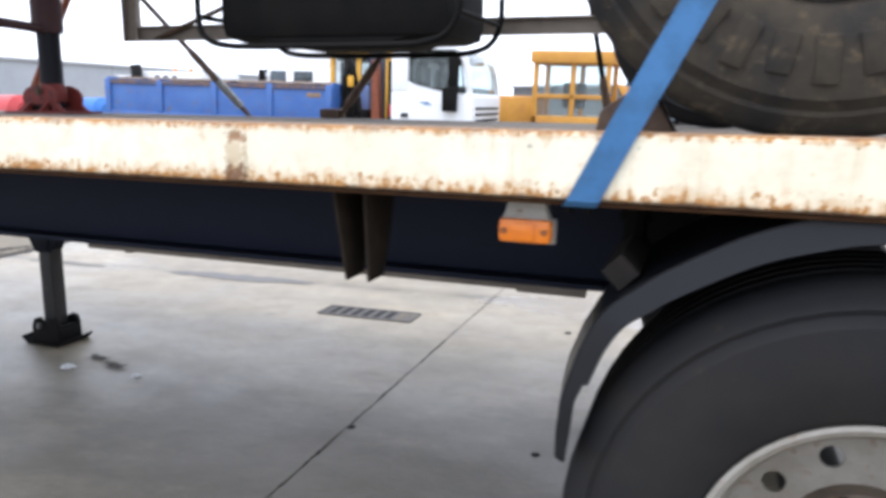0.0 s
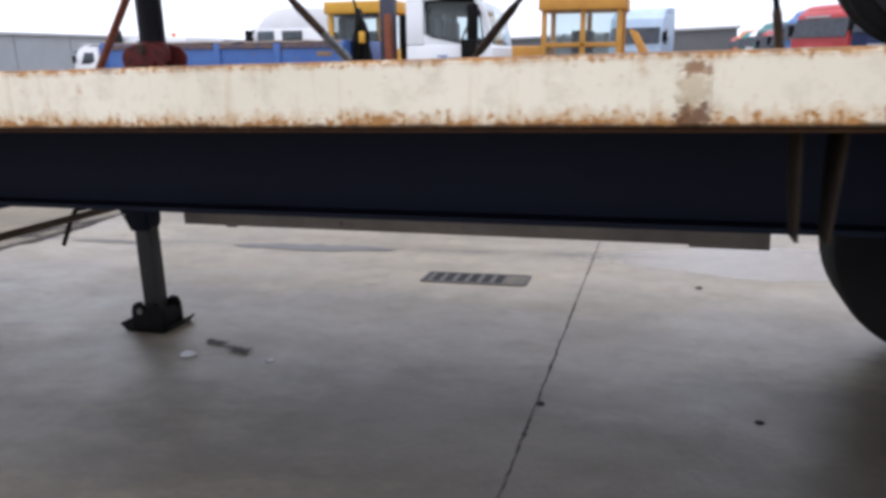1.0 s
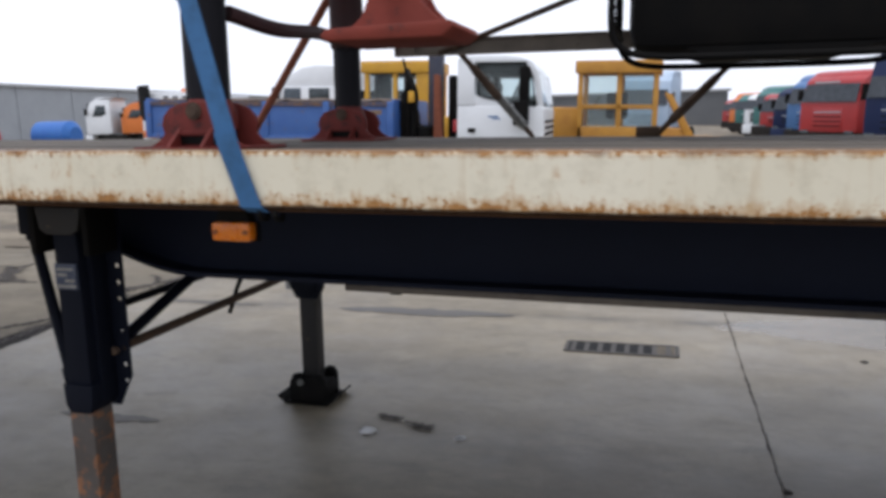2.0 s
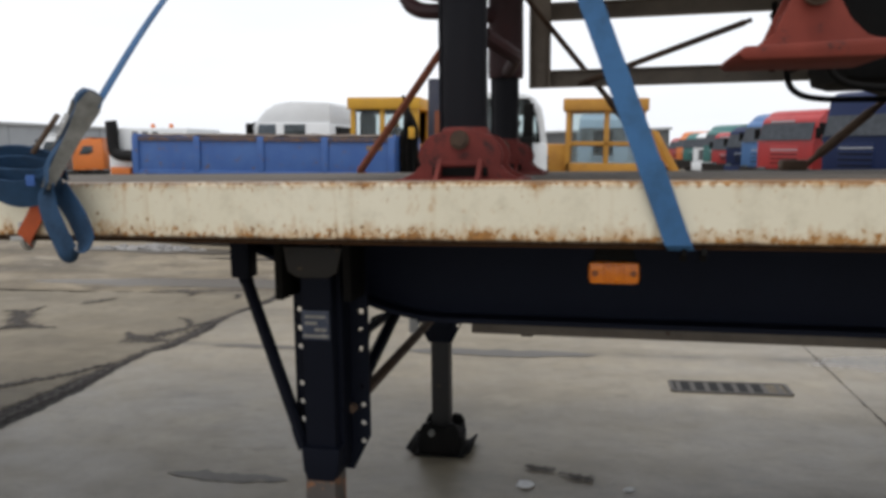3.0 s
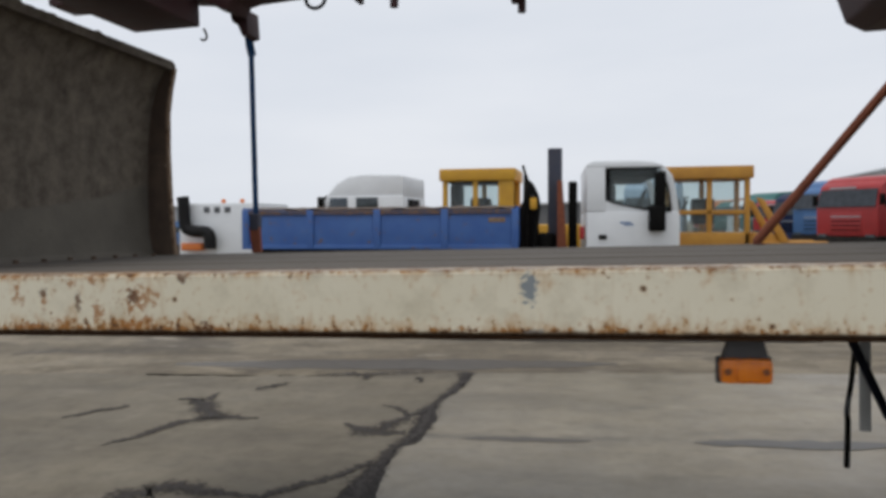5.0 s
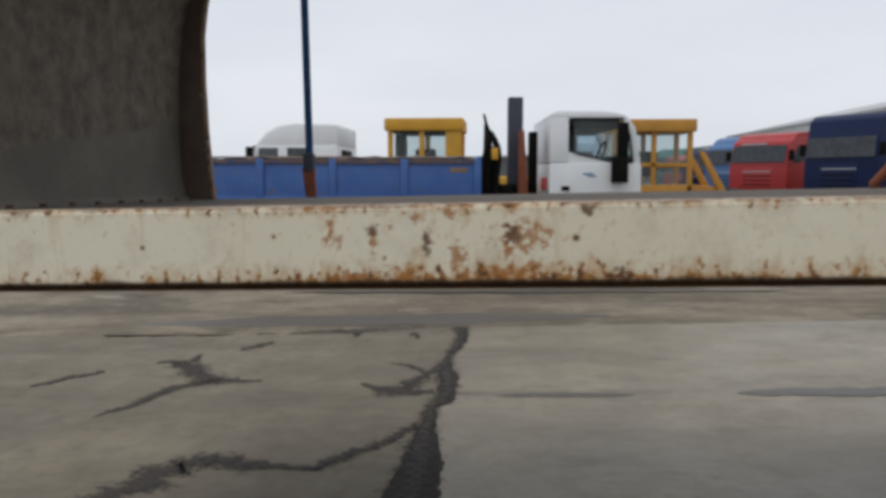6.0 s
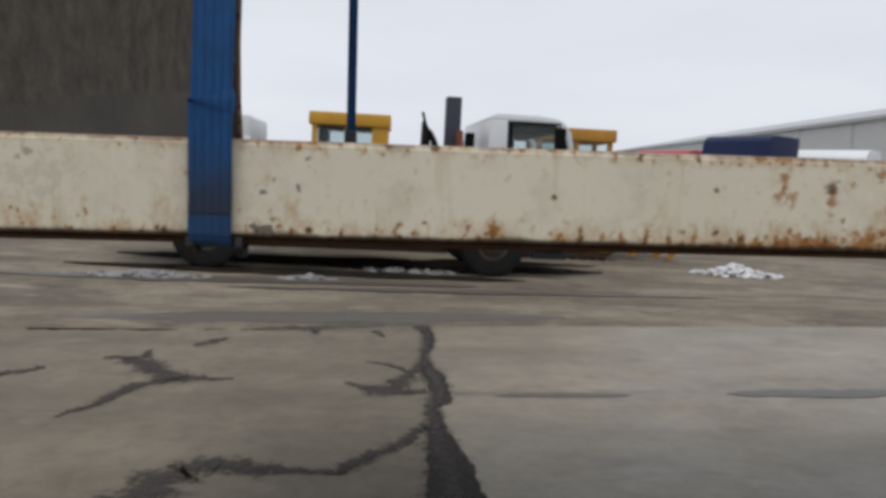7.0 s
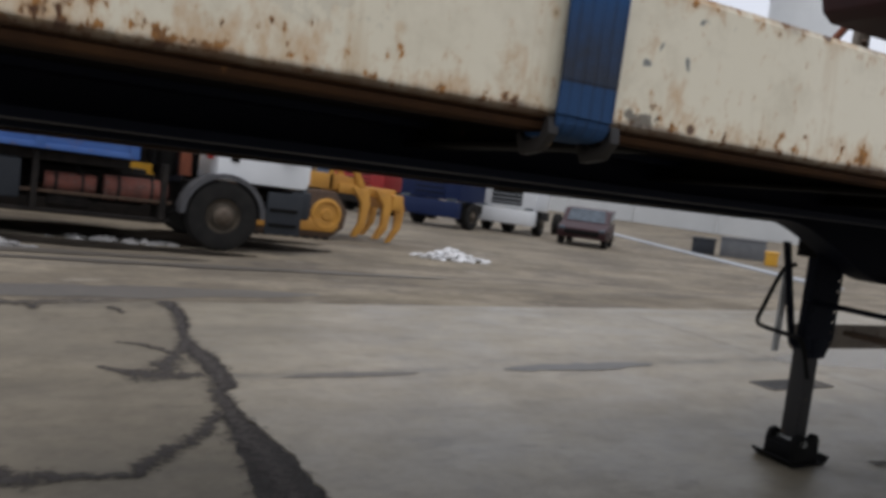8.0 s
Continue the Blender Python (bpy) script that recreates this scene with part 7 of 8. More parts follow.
box(bm, -6.8, -2.45, -0.95, 0.95, 0.98, 1.155, 0.02)
box(bm, -4.7, -2.0, 0.45, 0.95, 0.42, 0.98, 0.03)
box(bm, -6.2, -4.9, 0.2, 0.7, 0.55, 0.98, 0.03)
part("underside_filler", bm, CHASSIS, tip, "added dark boxes filling in the tipper's shaded underside")
# tipper body with framed side panels
bm = bmesh.new()
box(bm, -6.87, -2.40, -1.15, 1.15, 1.16, 1.24, 0.01)
body = part("tipper_floor", bm, BLUEP, tip)
for y in (-1.19, 1.13):
    bm = bmesh.new()
    box(bm, -6.87, -2.40, y, y + 0.05, 1.15, 1.74, 0.006)
    side = part("drop_side", bm, BLUEP, body, "blue drop side with pressed panels")
    for a in (-6.87, -5.78, -4.68, -3.6, -2.50):
        bm = bmesh.new()
        box(bm, a, a + 0.11, y - 0.035 if y < 0 else y + 0.05, y if y < 0 else y + 0.085, 1.13, 1.76, 0.01)
        part("stanchion", bm, BLUEP, side)
    for z in (1.13, 1.68):
        bm = bmesh.new()
        box(bm, -6.87, -2.40, y - 0.028 if y < 0 else y + 0.05, y if y < 0 else y + 0.078, z, z + 0.07, 0.008)
        part("edge_rail", bm, BLUETOP if z > 1.5 else BLUEP, side)
    if y < 0:
        bm = bmesh.new()
        box(bm, -2.86, -2.60, y - 0.006, y + 0.002, 1.55, 1.625, 0.002)
        part("label_plate", bm, WORNEDGE, side, "small yellowed label plate")
for x in (-6.89, -2.44):
    bm = bmesh.new()
    box(bm, x, x + 0.05, -1.14, 1.13, 1.24, 1.80, 0.008)
    part("end_board", bm, BLUEP, body)
bm = bmesh.new()
nn = 24
rows = [[bm.verts.new((-6.8 + 4.3 * i / nn, -1.1 + 2.2 * j / 6, 1.77 + 0.05 * math.sin(math.pi * j / 6) + 0.04 * noise.noise((i * 0.9, j * 0.7, 3)))) for i in range(nn + 1)] for j in range(7)]
for j in range(6):
    for i in range(nn):
        bm.faces.new((rows[j][i], rows[j][i + 1], rows[j + 1][i + 1], rows[j + 1][i]))
part("spoil", bm, SOIL, body, "brown spoil filling the tipper body")
# folded crane between cab and body
bm = bmesh.new()
box(bm, -1.95, -1.72, -0.65, -0.40, 0.9, 2.73, 0.02)
crane = part("crane_column", bm, MASTNAVY, tip, "dark folded crane column")
bm = bmesh.new()
prism(bm, [(-1.80, 1.0), (-1.64, 1.0), (-1.72, 2.2), (-1.80, 2.2)], -0.9, -0.7, "y", 0.01)
part("crane_arm", bm, RUSTROD, crane)
bm = bmesh.new()
tube(bm, curve_points([(-2.34, -0.8, 2.45), (-2.28, -0.8, 2.25), (-2.12, -0.85, 1.9), (-2.14, -0.85, 1.5), (-2.16, -0.85, 1.1)], 6), [0.022] * 8 + [0.05] * 17, 8)
part("crane_arm", bm, DARK, crane)
bm = bmesh.new()
prism(bm, [(-2.42, 1.1), (-2.06, 1.1), (-2.10, 1.55), (-2.18, 1.85), (-2.27, 2.3), (-2.33, 2.32), (-2.34, 1.9), (-2.40, 1.6)], -0.78, -0.6, "y", 0.01)
part("crane_link", bm, CHASSIS, crane, "dark crane knuckle with hoses")
for k in range(4):
    bm = bmesh.new()
    tube(bm, curve_points([(-2.36 + 0.06 * k, -0.8, 1.15), (-2.40 + 0.09 * k, -0.84, 1.6), (-2.30 + 0.03 * k, -0.84, 1.95 + 0.06 * k), (-2.22, -0.8, 2.15)], 6), 0.018, 7)
    part("hose", bm, DARK, crane)
bm = bmesh.new()
box(bm, -1.62, -1.48, -0.6, -0.4, 1.0, 2.2, 0.03)
part("crane_arm", bm, DARK, crane)
bm = bmesh.new()
box(bm, -1.46, -1.38, -0.98, -0.90, 1.28, 1.48, 0.02)
part("tail_lamp", bm, REDTRUCK, crane, "small red lamp behind the cab")
bm = bmesh.new()
box(bm, -2.22, -2.12, -0.95, -0.85, 1.75, 1.93, 0.02)
part("valve_block", bm, YELLOW, crane)

# yellow machine cab behind the tipper
exc = thing("excavator", (0, 0, 0), "yellow excavator with a boxy glazed cab, standing behind the tipper", "excavator", m=at(-7.0, 15.6, 0))


def glazed_cab(parent, x0, x1, y0, y1, z0, z1, paint, bars, name="cab", base=0.38):
    b = bmesh.new()
    box(b, x0 - 0.06, x1 + 0.06, y0 - 0.06, y1 + 0.06, z1 - 0.25, z1, 0.03)
    c = part(name, b, paint, parent)
    b = bmesh.new()
    box(b, x0, x1, y0, y1, z0, z0 + (z1 - z0) * base, 0.02)
    part("cab_base", b, paint, c)
    for x in (x0, x1 - 0.1):
        for y in (y0, y1 - 0.1):
            b = bmesh.new()
            box(b, x, x + 0.1, y, y + 0.1, z0, z1 - 0.15, 0.015)
            part("pillar", b, paint, c)
    for f in bars:
        for y in (y0, y1 - 0.1):
            b = bmesh.new()
            xx = x0 + (x1 - x0) * f
            box(b, xx - 0.05, xx + 0.05, y + 0.01, y + 0.09, z0, z1 - 0.15, 0.012)
            part("pillar", b, paint, c)
    for y in (y0 + 0.04, y1 - 0.06):
        b = bmesh.new()
        box(b, x0 + 0.08, x1 - 0.08, y, y + 0.012, z0 + (z1 - z0) * base, z1 - 0.18)
        part("pane", b, CLEAR, c).visible_shadow = False
    if base < 0.3:
        for y in (y0, y1 - 0.08):
            b = bmesh.new()
            box(b, x0 + 0.08, x1 - 0.08, y + 0.01, y + 0.07, z0 + (z1 - z0) * 0.42, z0 + (z1 - z0) * 0.47, 0.01)
            part("cross_rail", b, paint, c)
    b = bmesh.new()
    box(b, x0 + (x1 - x0) * 0.35, x0 + (x1 - x0) * 0.62, (y0 + y1) / 2 - 0.25, (y0 + y1) / 2 + 0.25, z0 + (z1 - z0) * 0.3, z0 + (z1 - z0) * 0.62, 0.05)
    part("seat", b, DARK, c)
    return c


ec = glazed_cab(exc, -0.83, 0.64, -0.55, 0.7, 1.1, 2.66, YELLOW, (0.47,))
for y in (-0.56, 0.64):
    bm = bmesh.new()
    box(bm, 0.34, 0.66, y, y + 0.07, 1.4, 2.5, 0.012)
    part("side_panel", bm, YELLOW, ec, "solid yellow rear panel of the cab")
# dark boxes added for the dark left and top of the cab's inside
bm = bmesh.new()
box(bm, -0.72, -0.56, -0.3, 0.5, 1.5, 2.35, 0.05)
part("dark_inner_box", bm, DARK, ec)
bm = bmesh.new()
box(bm, -0.72, 0.3, -0.46, 0.6, 2.36, 2.43, 0.01)
part("headliner", bm, DARK, ec)
bm = bmesh.new()
box(bm, -1.2, 2.3, -0.5, 1.8, 0.85, 1.5, 0.06)
part("engine_deck", bm, YELLOW, exc)
for y in (-0.5, 1.4):
    bm = bmesh.new()
    prism(bm, [(-1.5, 0.0), (1.9, 0.0), (2.2, 0.35), (1.9, 0.75), (-1.5, 0.75), (-1.8, 0.35)], y, y + 0.5, "y", 0.06)
    part("track", bm, CHASSIS, exc)

# ochre bulldozer with a ripper
doz = thing("bulldozer", (0, 0, 0), "dusty ochre bulldozer with a glazed cab and a three-toothed rear ripper", "bulldozer", m=at(-2.6, 16.0, 0))
glazed_cab(doz, -0.72, 0.86, -0.6, 0.7, 1.0, 2.64, DULLYELLOW, (0.52,), base=0.2)
bm = bmesh.new()
tube(bm, [(-0.45, -0.3, 1.7), (-0.28, -0.3, 1.95)], 0.02, 6)
tube(bm, [(0.1, -0.4, 1.5), (0.0, -0.42, 1.9)], 0.018, 6)
part("lever", bm, DARK, doz)
bm = bmesh.new()
box(bm, -2.3, -0.7, -0.45, 0.55, 1.05, 1.72, 0.06)
part("hood", bm, DULLYELLOW, doz)
bm = bmesh.new()
prism(bm, [(0.82, 1.0), (1.65, 1.0), (1.5, 1.28), (0.9, 1.34)], -0.5, 0.6, "y", 0.04)
part("rear_housing", bm, DULLYELLOW, doz)
for y in (-0.56, 0.52):
    bm = bmesh.new()
    prism(bm, [(0.98, 2.02), (1.12, 1.98), (1.62, 1.1), (1.44, 1.1)], y, y + 0.10, "y", 0.02)
    part("rear_brace", bm, DULLYELLOW, doz)
for y in (-1.15, 0.75):
    bm = bmesh.new()
    prism(bm, [(-2.0, 0.02), (0.7, 0.02), (1.0, 0.25), (1.05, 0.6), (0.75, 0.98), (-1.9, 0.9), (-2.25, 0.5)], y, y + 0.5, "y", 0.06)
    tr = part("track", bm, BROWNROD, doz)
    bm = bmesh.new()
    lathe(bm, [(0.0, -0.06), (0.10, -0.06), (0.12, -0.03), (0.22, -0.02), (0.24, -0.05), (0.29, -0.05), (0.31, -0.02), (0.34, 0.03)], (0.6, y, 0.5), 24)
    part("sprocket", bm, DULLYELLOW, tr)
    bm = bmesh.new()
    for k in range(14):
        box(bm, -2.0 + k * 0.2, -1.9 + k * 0.2, y - 0.03, y + 0.53, -0.01, 0.06, 0.01)
    part("track_shoes", bm, CHASSIS, tr)
    bm = bmesh.new()
    prism(bm, [(-1.7, 0.16), (0.75, 0.16), (0.9, 0.3), (0.5, 0.42), (-1.6, 0.42)], y - 0.04, y + 0.54, "y", 0.03)
    part("track_frame", bm, DULLYELLOW, tr)
bm = bmesh.new()
box(bm, 1.0, 2.3, -0.55, -0.35, 0.95, 1.15, 0.03)
box(bm, 1.0, 2.3, 0.45, 0.65, 0.95, 1.15, 0.03)
box(bm, 2.1, 2.35, -0.9, 0.95, 0.72, 1.05, 0.04)
rip = part("ripper_beam", bm, DULLYELLOW, doz)
for k, y in enumerate((-0.75, 0.0, 0.75)):
    bm = bmesh.new()
    prism(bm, [(2.0, 1.0), (2.36, 1.05), (2.44, 0.75), (2.40, 0.35), (2.20, 0.05), (2.08, 0.02), (2.24, 0.35), (2.24, 0.65)], y - 0.05, y + 0.05, "y", 0.015)
    part("ripper_tooth", bm, DULLYELLOW, rip)
for k, x in enumerate((1.2, 1.7)):
    bm = bmesh.new()
    prism(bm, [(x, 1.1), (x + 0.35, 1.1), (x + 0.42, 0.8), (x + 0.35, 0.3), (x + 0.18, 0.08), (x + 0.08, 0.1), (x + 0.22, 0.4), (x + 0.22, 0.8)], -0.88, -0.74, "y", 0.02)
    part("ripper_tooth", bm, DULLYELLOW, rip)

# trucks behind and to the sides
def highline(x, y, heading, label):
    """A tall-roofed tractor unit: lower cab, sloped roof fairing, door and sleeper windows, mirrors."""
    t = thing("truck", (0, 0, 0), label, "truck", "parked trucks", m=at(x, y, heading))
    hw = 1.22
    b = bmesh.new()
    prism(b, [(-2.3, 1.0), (0.0, 1.0), (0.05, 1.75), (-0.12, 2.28), (-2.3, 2.28)], -hw, hw, "y", 0.04)
    sh = part("cab_shell", b, WHITE, t)
    b = bmesh.new()
    prism(b, [(-0.10, 2.26), (-0.18, 2.36), (-0.42, 2.62), (-0.75, 2.80), (-1.2, 2.86), (-2.25, 2.83), (-2.3, 2.78), (-2.3, 2.26)], -hw + 0.04, hw - 0.04, "y", 0.05)
    part("roof_fairing", b, WHITE, sh)
    b = bmesh.new()
    skin(b, [vec(0.056, -hw + 0.1, 1.78), vec(-0.10, -hw + 0.12, 2.25)], [vec(0.056, hw - 0.1, 1.78), vec(-0.10, hw - 0.12, 2.25)], 0.01)
    part("windscreen", b, GLASS, sh)
    for s in (-1, 1):
        y0, y1 = sorted((s * (hw - 0.01), s * (hw + 0.012)))
        b = bmesh.new()
        prism(b, [(-0.18, 1.74), (-0.24, 2.24), (-0.74, 2.24), (-0.74, 1.84)], y0, y1, "y", 0.006)
        part("side_window", b, GLASSPALE, sh)
        b = bmesh.new()
        prism(b, [(-0.98, 1.92), (-0.98, 2.24), (-1.6, 2.24), (-1.6, 1.96)], y0, y1, "y", 0.006)
        part("rear_window", b, GLASS, sh)
        b = bmesh.new()
        box(b, -0.10, 0.05, *sorted((s * (hw + 0.03), s * (hw + 0.22))), 1.82, 2.26, 0.03)
        part("mirror", b, DARK, sh)
    b = bmesh.new()
    prism(b, [(-0.10, 2.24), (0.12, 2.16), (0.13, 2.19), (-0.12, 2.31)], -hw + 0.05, hw - 0.05, "y", 0.008)
    part("sun_visor", b, DARK, sh)
    # black box on the back wall, painted shade of the gap behind the fairing
    b = bmesh.new()
    box(b, -2.33, -2.29, -0.46, 0.76, 1.2, 2.2, 0.01)
    part("back_gap_shade", b, DARK, sh)
    b = bmesh.new()
    box(b, -0.25, 0.08, -hw, hw, 0.45, 0.97, 0.05)
    part("bumper", b, WHITE, sh)
    b = bmesh.new()
    box(b, -6.0, -0.2, -0.45, 0.45, 0.55, 0.95, 0.02)
    part("chassis", b, CHASSIS, t)
    for s in (-1, 1):
        truck_wheel(t, -1.25, s * 1.22, 0.5, 0.3, s)
        truck_wheel(t, -4.9, s * 1.22, 0.5, 0.3, s)
    return t


highline(-12.05, 20.2, 180, "white tractor unit with a roof fairing behind the tipper")
tractor(-30.5, 33.2, 200, WHITE, "white truck cab parked far off in the yard", H=2.75, deflector=0.1, L=1.25)
tractor(-29.0, 34.0, 200, ORANGEP, "orange truck cab parked between white trucks", H=2.5, deflector=0.1, L=1.5)
tractor(-27.0, 35.3, 200, STEELBLUE, "blue truck cab parked between white trucks", H=2.2, deflector=0.0, L=1.2)
loader = thing("road_sweeper", (0, 0, 0), "white machine body with a thick black bent intake pipe", "machine", m=at(-14.9, 18.0, 0))
bm = bmesh.new()
box(bm, -0.75, 1.6, -0.2, 1.6, 0.5, 2.2, 0.06)
bd = part("body", bm, WHITE, loader)
for k in range(3):
    bm = bmesh.new()
    box(bm, 0.0 + 0.3 * k, 0.16 + 0.3 * k, -0.225, -0.19, 1.95, 2.1, 0.01)
    part("vent", bm, GREYBOX, bd)
bm = bmesh.new()
tube(bm, curve_points([(-0.50, -0.4, 2.36), (-0.47, -0.4, 2.15), (-0.46, -0.4, 1.75), (-0.40, -0.4, 1.54), (-0.2, -0.4, 1.46), (0.15, -0.4, 1.44), (0.27, -0.4, 1.30), (0.27, -0.4, 1.0)], 6), 0.155, 12)
part("intake_pipe", bm, RUBBER, loader, "thick black bent pipe")
for x, y in ((0.0, 0.2), (1.8, 0.2), (0.0, 1.4), (1.8, 1.4)):
    truck_wheel(loader, x, y, 0.5, 0.25, -1)
bm = bmesh.new()
box(bm, -0.55, 0.05, -0.45, -0.2, 0.95, 1.15, 0.04)
part("pump_cover", bm, ORANGEP, loader, "small orange-red cover at the foot of the pipe")
for x in (0.3, 0.85):
    bm = bmesh.new()
    lathe(bm, [(0.06, 0.0), (0.06, 0.1), (0.0, 0.13)], (x, 0.3, 2.2), 10, "z")
    part("beacon", bm, ORANGEP, bd, "orange beacon")

fleet = [(8.9, 25.6, WHITE, 3.2, 0.1, "white truck cab in the row of parked trucks"), (5.0, 24.6, NAVY, 3.5, 0.0, "navy truck cab in the row of parked trucks"),
         (4.0, 29.2, REDTRUCK, 3.0, 0.2, "red truck cab with black grille in the parked row"), (4.1, 33.6, STEELBLUE, 3.0, 0.3, "blue truck cab in the row of parked trucks"),
         (4.2, 38.0, NAVY, 2.8, 0.1, "navy truck cab in the row of parked trucks"), (4.2, 42.5, REDTRUCK, 2.7, 0.0, "red truck cab in the row of parked trucks"),
         (4.3, 47.5, TEAL, 3.0, 0.3, "green truck cab in the row of parked trucks"), (4.4, 53.0, WHITE, 2.9, 0.1, "white truck cab in the row of parked trucks"),
         (4.4, 59.0, TEAL, 2.9, 0.2, "green truck cab in the row of parked trucks"), (4.5, 66.0, ORANGEP, 3.0, 0.4, "orange truck cab at the far end of the row"),
         (4.6, 74.0, REDTRUCK, 2.9, 0.1, "red truck cab at the far end of the row")]
for k, (x, y, paint, H, defl, label) in enumerate(fleet):
    brow = (0.55, 0.75, 0.32)[min(k, 2)]
    tractor(x, y, 222 if k == 0 else 211 + (k % 3) * 3, paint, label, H, defl, detail=y < 45, brow=brow, screen=0.68, visor=False)
tractor(-2.5, 36.0, 255, PALEBLUE, "pale blue truck standing behind the bulldozer", 3.3, 0.3, brow=0.6, screen=0.75, visor=False)

# low dark red car
car = thing("car", (0, 0, 0), "dark red car parked beside the trucks", "car", m=at(10.9, 22.9, 226))
bm = bmesh.new()
prism(bm, [(-2.0, 0.3), (2.0, 0.3), (2.1, 0.65), (1.1, 0.85), (0.5, 1.35), (-1.2, 1.4), (-1.9, 0.9), (-2.1, 0.7)], -0.85, 0.85, "y", 0.08)
cb = part("body", bm, worn("dark_red_car_paint", (0.030, 0.007, 0.010), (0.038, 0.009, 0.012), 0.5, scale=2), car)
bm = bmesh.new()
skin(bm, [vec(1.06, -0.68, 0.90), vec(0.53, -0.62, 1.33)], [vec(1.06, 0.68, 0.90), vec(0.53, 0.62, 1.33)], 0.012)
part("windscreen", bm, GLASSPALE, cb)
bm = bmesh.new()
box(bm, 2.0, 2.1, -0.6, 0.6, 0.42, 0.58, 0.02)
part("grille", bm, DARK, cb)
for s in (-1, 1):
    bm = bmesh.new()
    box(bm, 1.98, 2.09, *sorted((s * 0.58, s * 0.8)), 0.56, 0.68, 0.03)
    part("headlight", bm, GLASSPALE, cb)
    bm = bmesh.new()
    y0, y1 = sorted((s * 0.84, s * 0.865))
    prism(bm, [(0.95, 0.88), (0.45, 1.28), (-1.1, 1.32), (-1.5, 0.92)], y0, y1, "y", 0.01)
    part("side_window", bm, GLASS, cb)
    for x in (-1.25, 1.3):
        truck_wheel(car, x, s * 0.86, 0.32, 0.2, s)

# snow heaps
def heap(x, y, rx, ry, h, seed, label, count=30, mat=None):
    mat = mat or SLUSH
    r = random.Random(seed)
    b = bmesh.new()
    for k in range(count * 3):
        a, d = r.uniform(0, math.tau), r.random() ** 0.6
        s = r.uniform(0.02, 0.10) * (1.3 - 0.6 * d)
        px, py = x + rx * d * math.cos(a), y + ry * d * math.sin(a)
        t = bmesh.new()
        bmesh.ops.create_icosphere(t, subdivisions=1, radius=s)
        for v in t.verts:
            v.co = v.co * (1 + 0.8 * noise.noise(v.co * 17 + vec(k, seed, 0)))
            v.co.z *= 0.6
        t.transform(Matrix.Translation((px, py, ground_z(px, py) + h * (1 - d) * r.random())))
        merge(b, t)
    return setting("snow_heap", b, mat, label, "snow", kind="stuff", smooth=True)


heap(0.05, 13.2, 0.85, 0.4, 0.2, 3, "dirty heap of melting snow on the yard", 44, SNOW)
heap(-9.5, 10.2, 1.0, 0.2, 0.04, 4, "low ridge of grey slush", 26)
heap(-7.3, 10.3, 0.4, 0.12, 0.05, 5, "low ridge of grey slush", 14)
heap(-6.0, 11.6, 0.9, 0.25, 0.03, 6, "low patch of icy slush under the tipper", 18)
# wet mud strips whose black colour also stands for shade under the vehicles
streak(-10.6, -2.6, 12.6, 2.3, MUDSHADE, "wet ground under the tipper with its shade painted in", "puddle", 52, 0.012)
streak(-10.8, -4.2, 11.05, 1.0, MUDSHADE, "wet mud run out from under the tipper, shade painted in", "puddle", 57, 0.016)
streak(-11.2, -5.0, 10.1, 0.7, STAIN, "damp dirty band on the yard asphalt", "stain", 71, 0.012)
streak(-8.2, -1.8, 9.5, 0.4, STAIN, "damp dirty streak on the yard asphalt", "stain", 73, 0.012)
streak(-5.5, -2.4, 13.6, 0.8, MUDSHADE, "dark wet mud and painted shade beside the bulldozer", "puddle", 59, 0.016)


def building(name, x0, x1, y0, y1, h, mat, label, roof=1.5, bays=0):
    t = thing(name, (x0, y0, -0.8), label, "building")
    b = bmesh.new()
    box(b, x0, x1, y0, y1, -0.8, h)
    part("wall", b, mat, t, smooth=False)
    b = bmesh.new()
    box(b, x0 - 0.4, x1 + 0.4, y0 - 0.4, y1 + 0.4, h, h + 0.35)
    if roof:
        xm = (x0 + x1) / 2
        prism(b, [(x0 - 0.4, h + 0.35), (x1 + 0.4, h + 0.35), (xm, h + 0.35 + roof)], y0 - 0.4, y1 + 0.4, "y")
    part("roof", b, ROOFGREY, t, smooth=False)
    if bays:
        for k in range(bays):
            b = bmesh.new()
            yy = y0 + (y1 - y0) * (k + 0.5) / bays
            side = x0 if x0 > 0 else x1
            a, c = (side - 0.12, side + 0.05) if x0 > 0 else (side - 0.05, side + 0.12)
            box(b, a, c, yy - 0.08, yy + 0.08, -0.8, h)
            part("pilaster", b, mat, t, smooth=False)
    return t


building("warehouse", -130, -82, 55, 170, 7.2, CLAD, "long grey clad warehouse at the edge of the yard", 0, 12)
building("warehouse", 38, 80, 18, 150, 7.6, CLADWHITE, "long pale clad warehouse at the far side of the yard", 4, 14)
building("warehouse", -30, 8, 120, 150, 4.6, FARDARK, "low dark building in the distance", 0)
building("far_building", 12, 32, 100, 125, 3.4, CLADWHITE, "low pale building in the distance", 1)
silo = thing("silo", (60, 54, -0.8), "tall pale concrete silo tower behind the warehouse", "silo")
bm = bmesh.new()
lathe(bm, [(0, 0), (3.4, 0), (3.4, 38), (3.1, 39), (0, 39.5)], (60, 54, -0.8), 32, "z")
part("tower", bm, CLADWHITE, silo)
bm = bmesh.new()
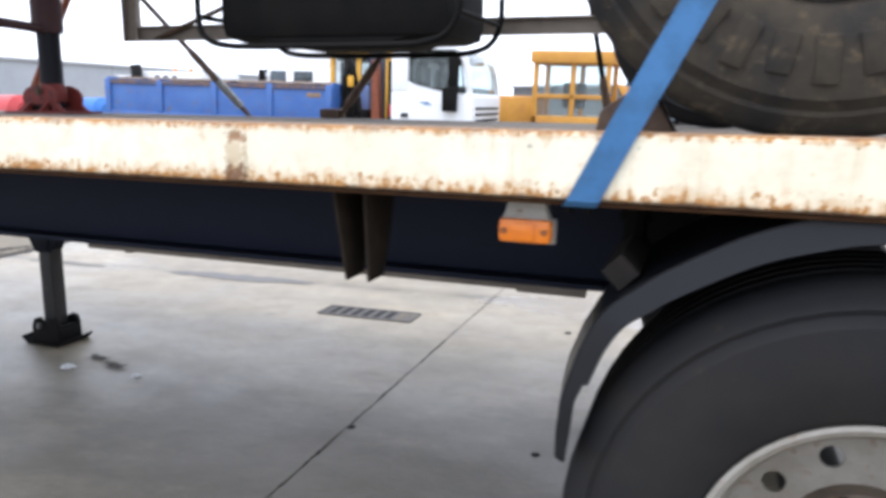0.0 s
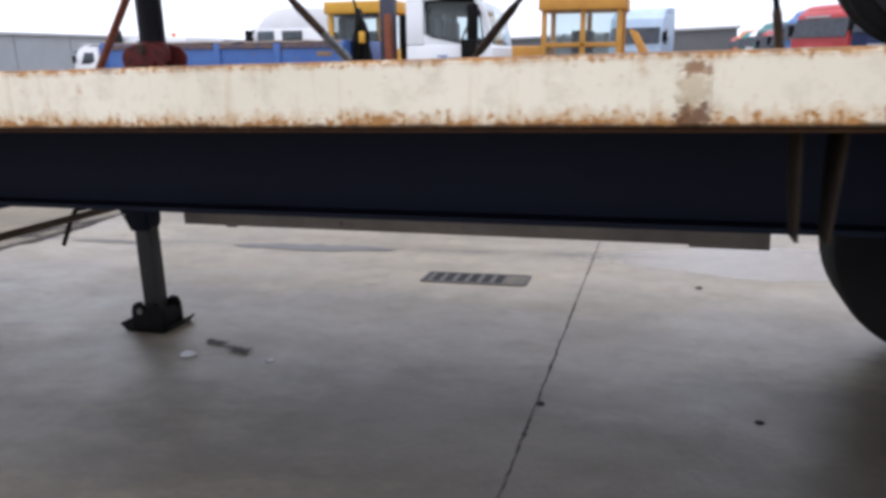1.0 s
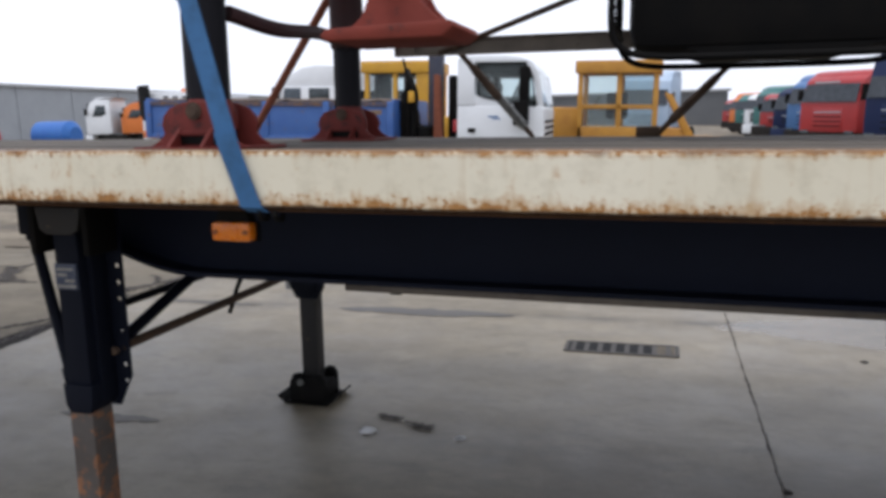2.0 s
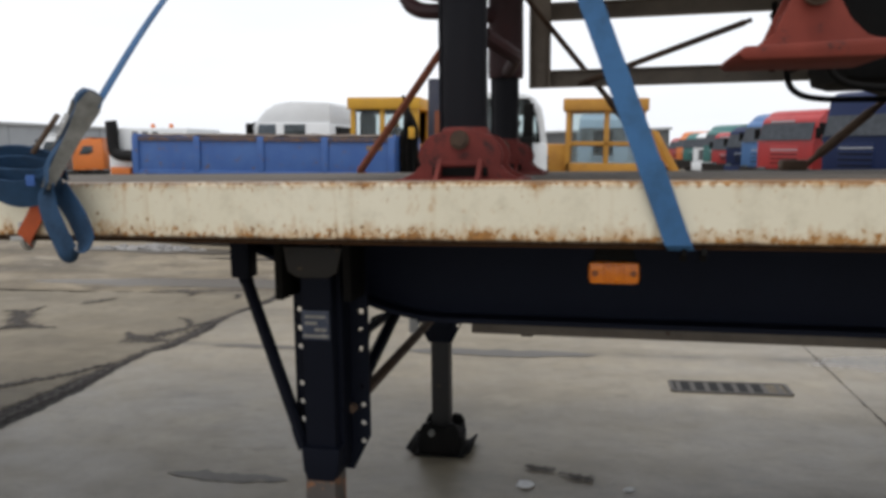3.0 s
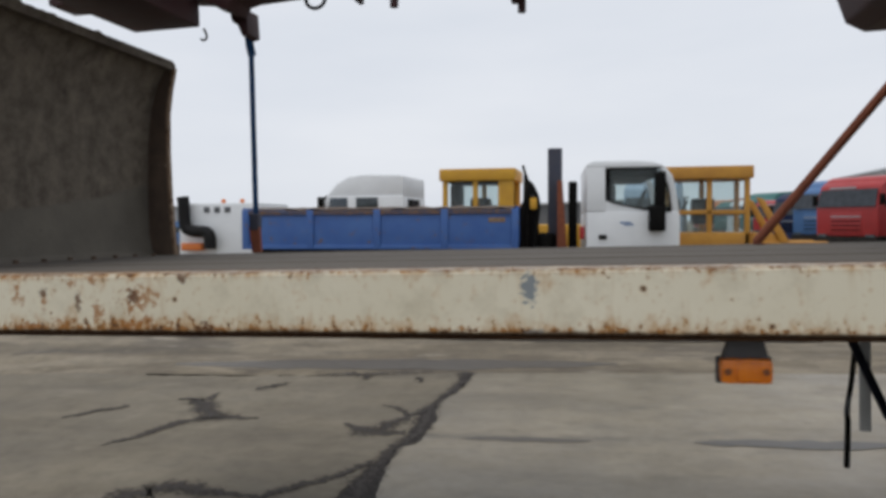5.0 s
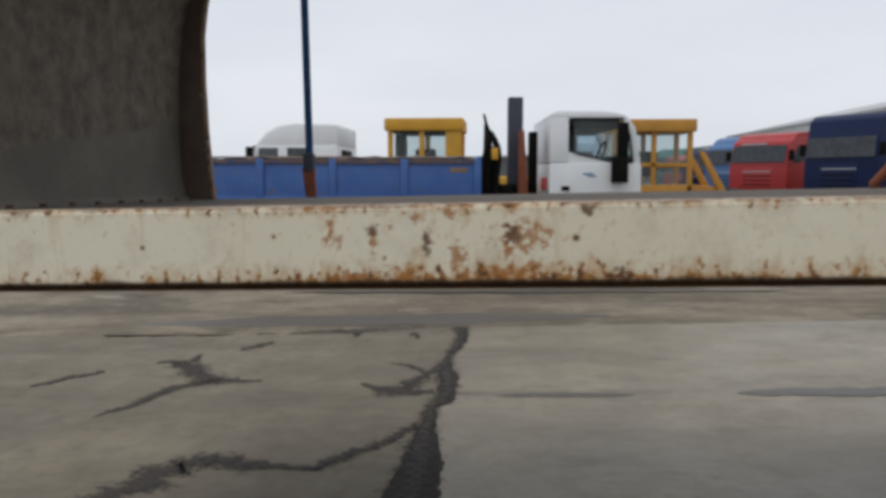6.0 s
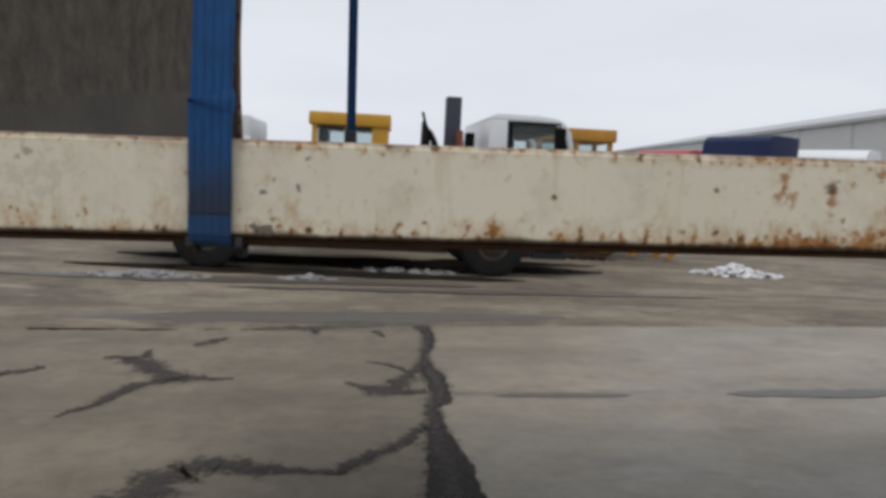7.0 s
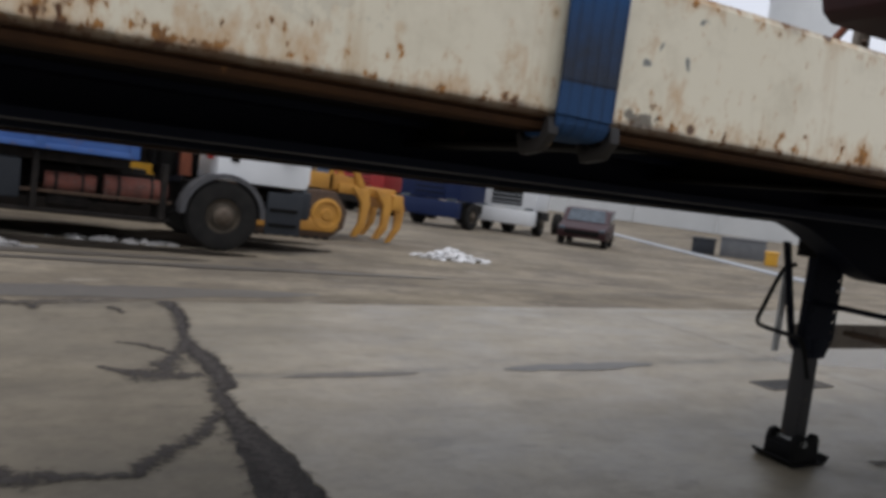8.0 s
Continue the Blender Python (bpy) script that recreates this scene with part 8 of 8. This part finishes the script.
for k in range(9):
    lathe(bm, [(3.42, 0), (3.46, 0.1), (3.42, 0.2)], (60, 54, 3.0 + 4 * k), 32, "z")
part("ring", bm, CLADWHITE, silo)

# far red and blue tanks by the grey warehouse
for x, y, r, mat, label in ((-50, 43, 1.3, REDTRUCK, "red tank far off in the yard"), (-54, 43.5, 1.2, ORANGEP, "orange-red tank far off in the yard"), (-47, 48, 1.15, TANKBLUE, "blue tank far off in the yard")):
    t = thing("storage_tank", (x, y, 0), label, "tank", "far tanks")
    bm = bmesh.new()
    lathe(bm, [(0, 0), (r * 0.6, 0), (r, 0.3), (r, 3.2), (r * 0.6, 3.6), (0, 3.6)], (x - 1.8, y, 1.0), 24, "x")
    part("shell", bm, mat, t)
    bm = bmesh.new()
    for d in (-1.2, 1.0):
        box(bm, x + d, x + d + 0.3, y - 0.8, y + 0.8, ground_z(x, y), 0.6)
    part("cradle", bm, CHASSIS, t)
# kerb with a strip of snow
bm = bmesh.new()
prism(bm, [(12.4, 14.0), (14.3, 19.0), (17.3, 27.0), (23.0, 41.0), (23.6, 40.8), (17.8, 26.8), (14.8, 18.8), (12.9, 13.8)], -0.75, -0.62, "z", 0.02)
setting("kerb", bm, CLAD, "pale concrete kerb along the yard edge", "kerb")

# grey steel boxes and a small yellow bin beyond the kerb
for x, y, lx, h, mat, name, label in ((17.0, 22.9, 0.9, 0.6, TOOLBOX, "storage_box", "dark blue-grey steel box beyond the kerb"), (17.9, 21.7, 1.7, 0.75, GREYBOX, "storage_box", "grey steel box beyond the kerb"), (16.9, 19.5, 0.42, 0.45, YELLOW, "grit_bin", "small yellow grit bin by the kerb")):
    t = thing(name, (0, 0, 0), label, "box", m=at(x, y, -48))
    bm = bmesh.new()
    box(bm, -lx / 2, lx / 2, -0.4, 0.4, 0.0, h, 0.03)
    bx = part("body", bm, mat, t)
    bm = bmesh.new()
    box(bm, -lx / 2 - 0.03, lx / 2 + 0.03, -0.43, 0.43, h, h + 0.06, 0.02)
    part("lid", bm, mat, bx)
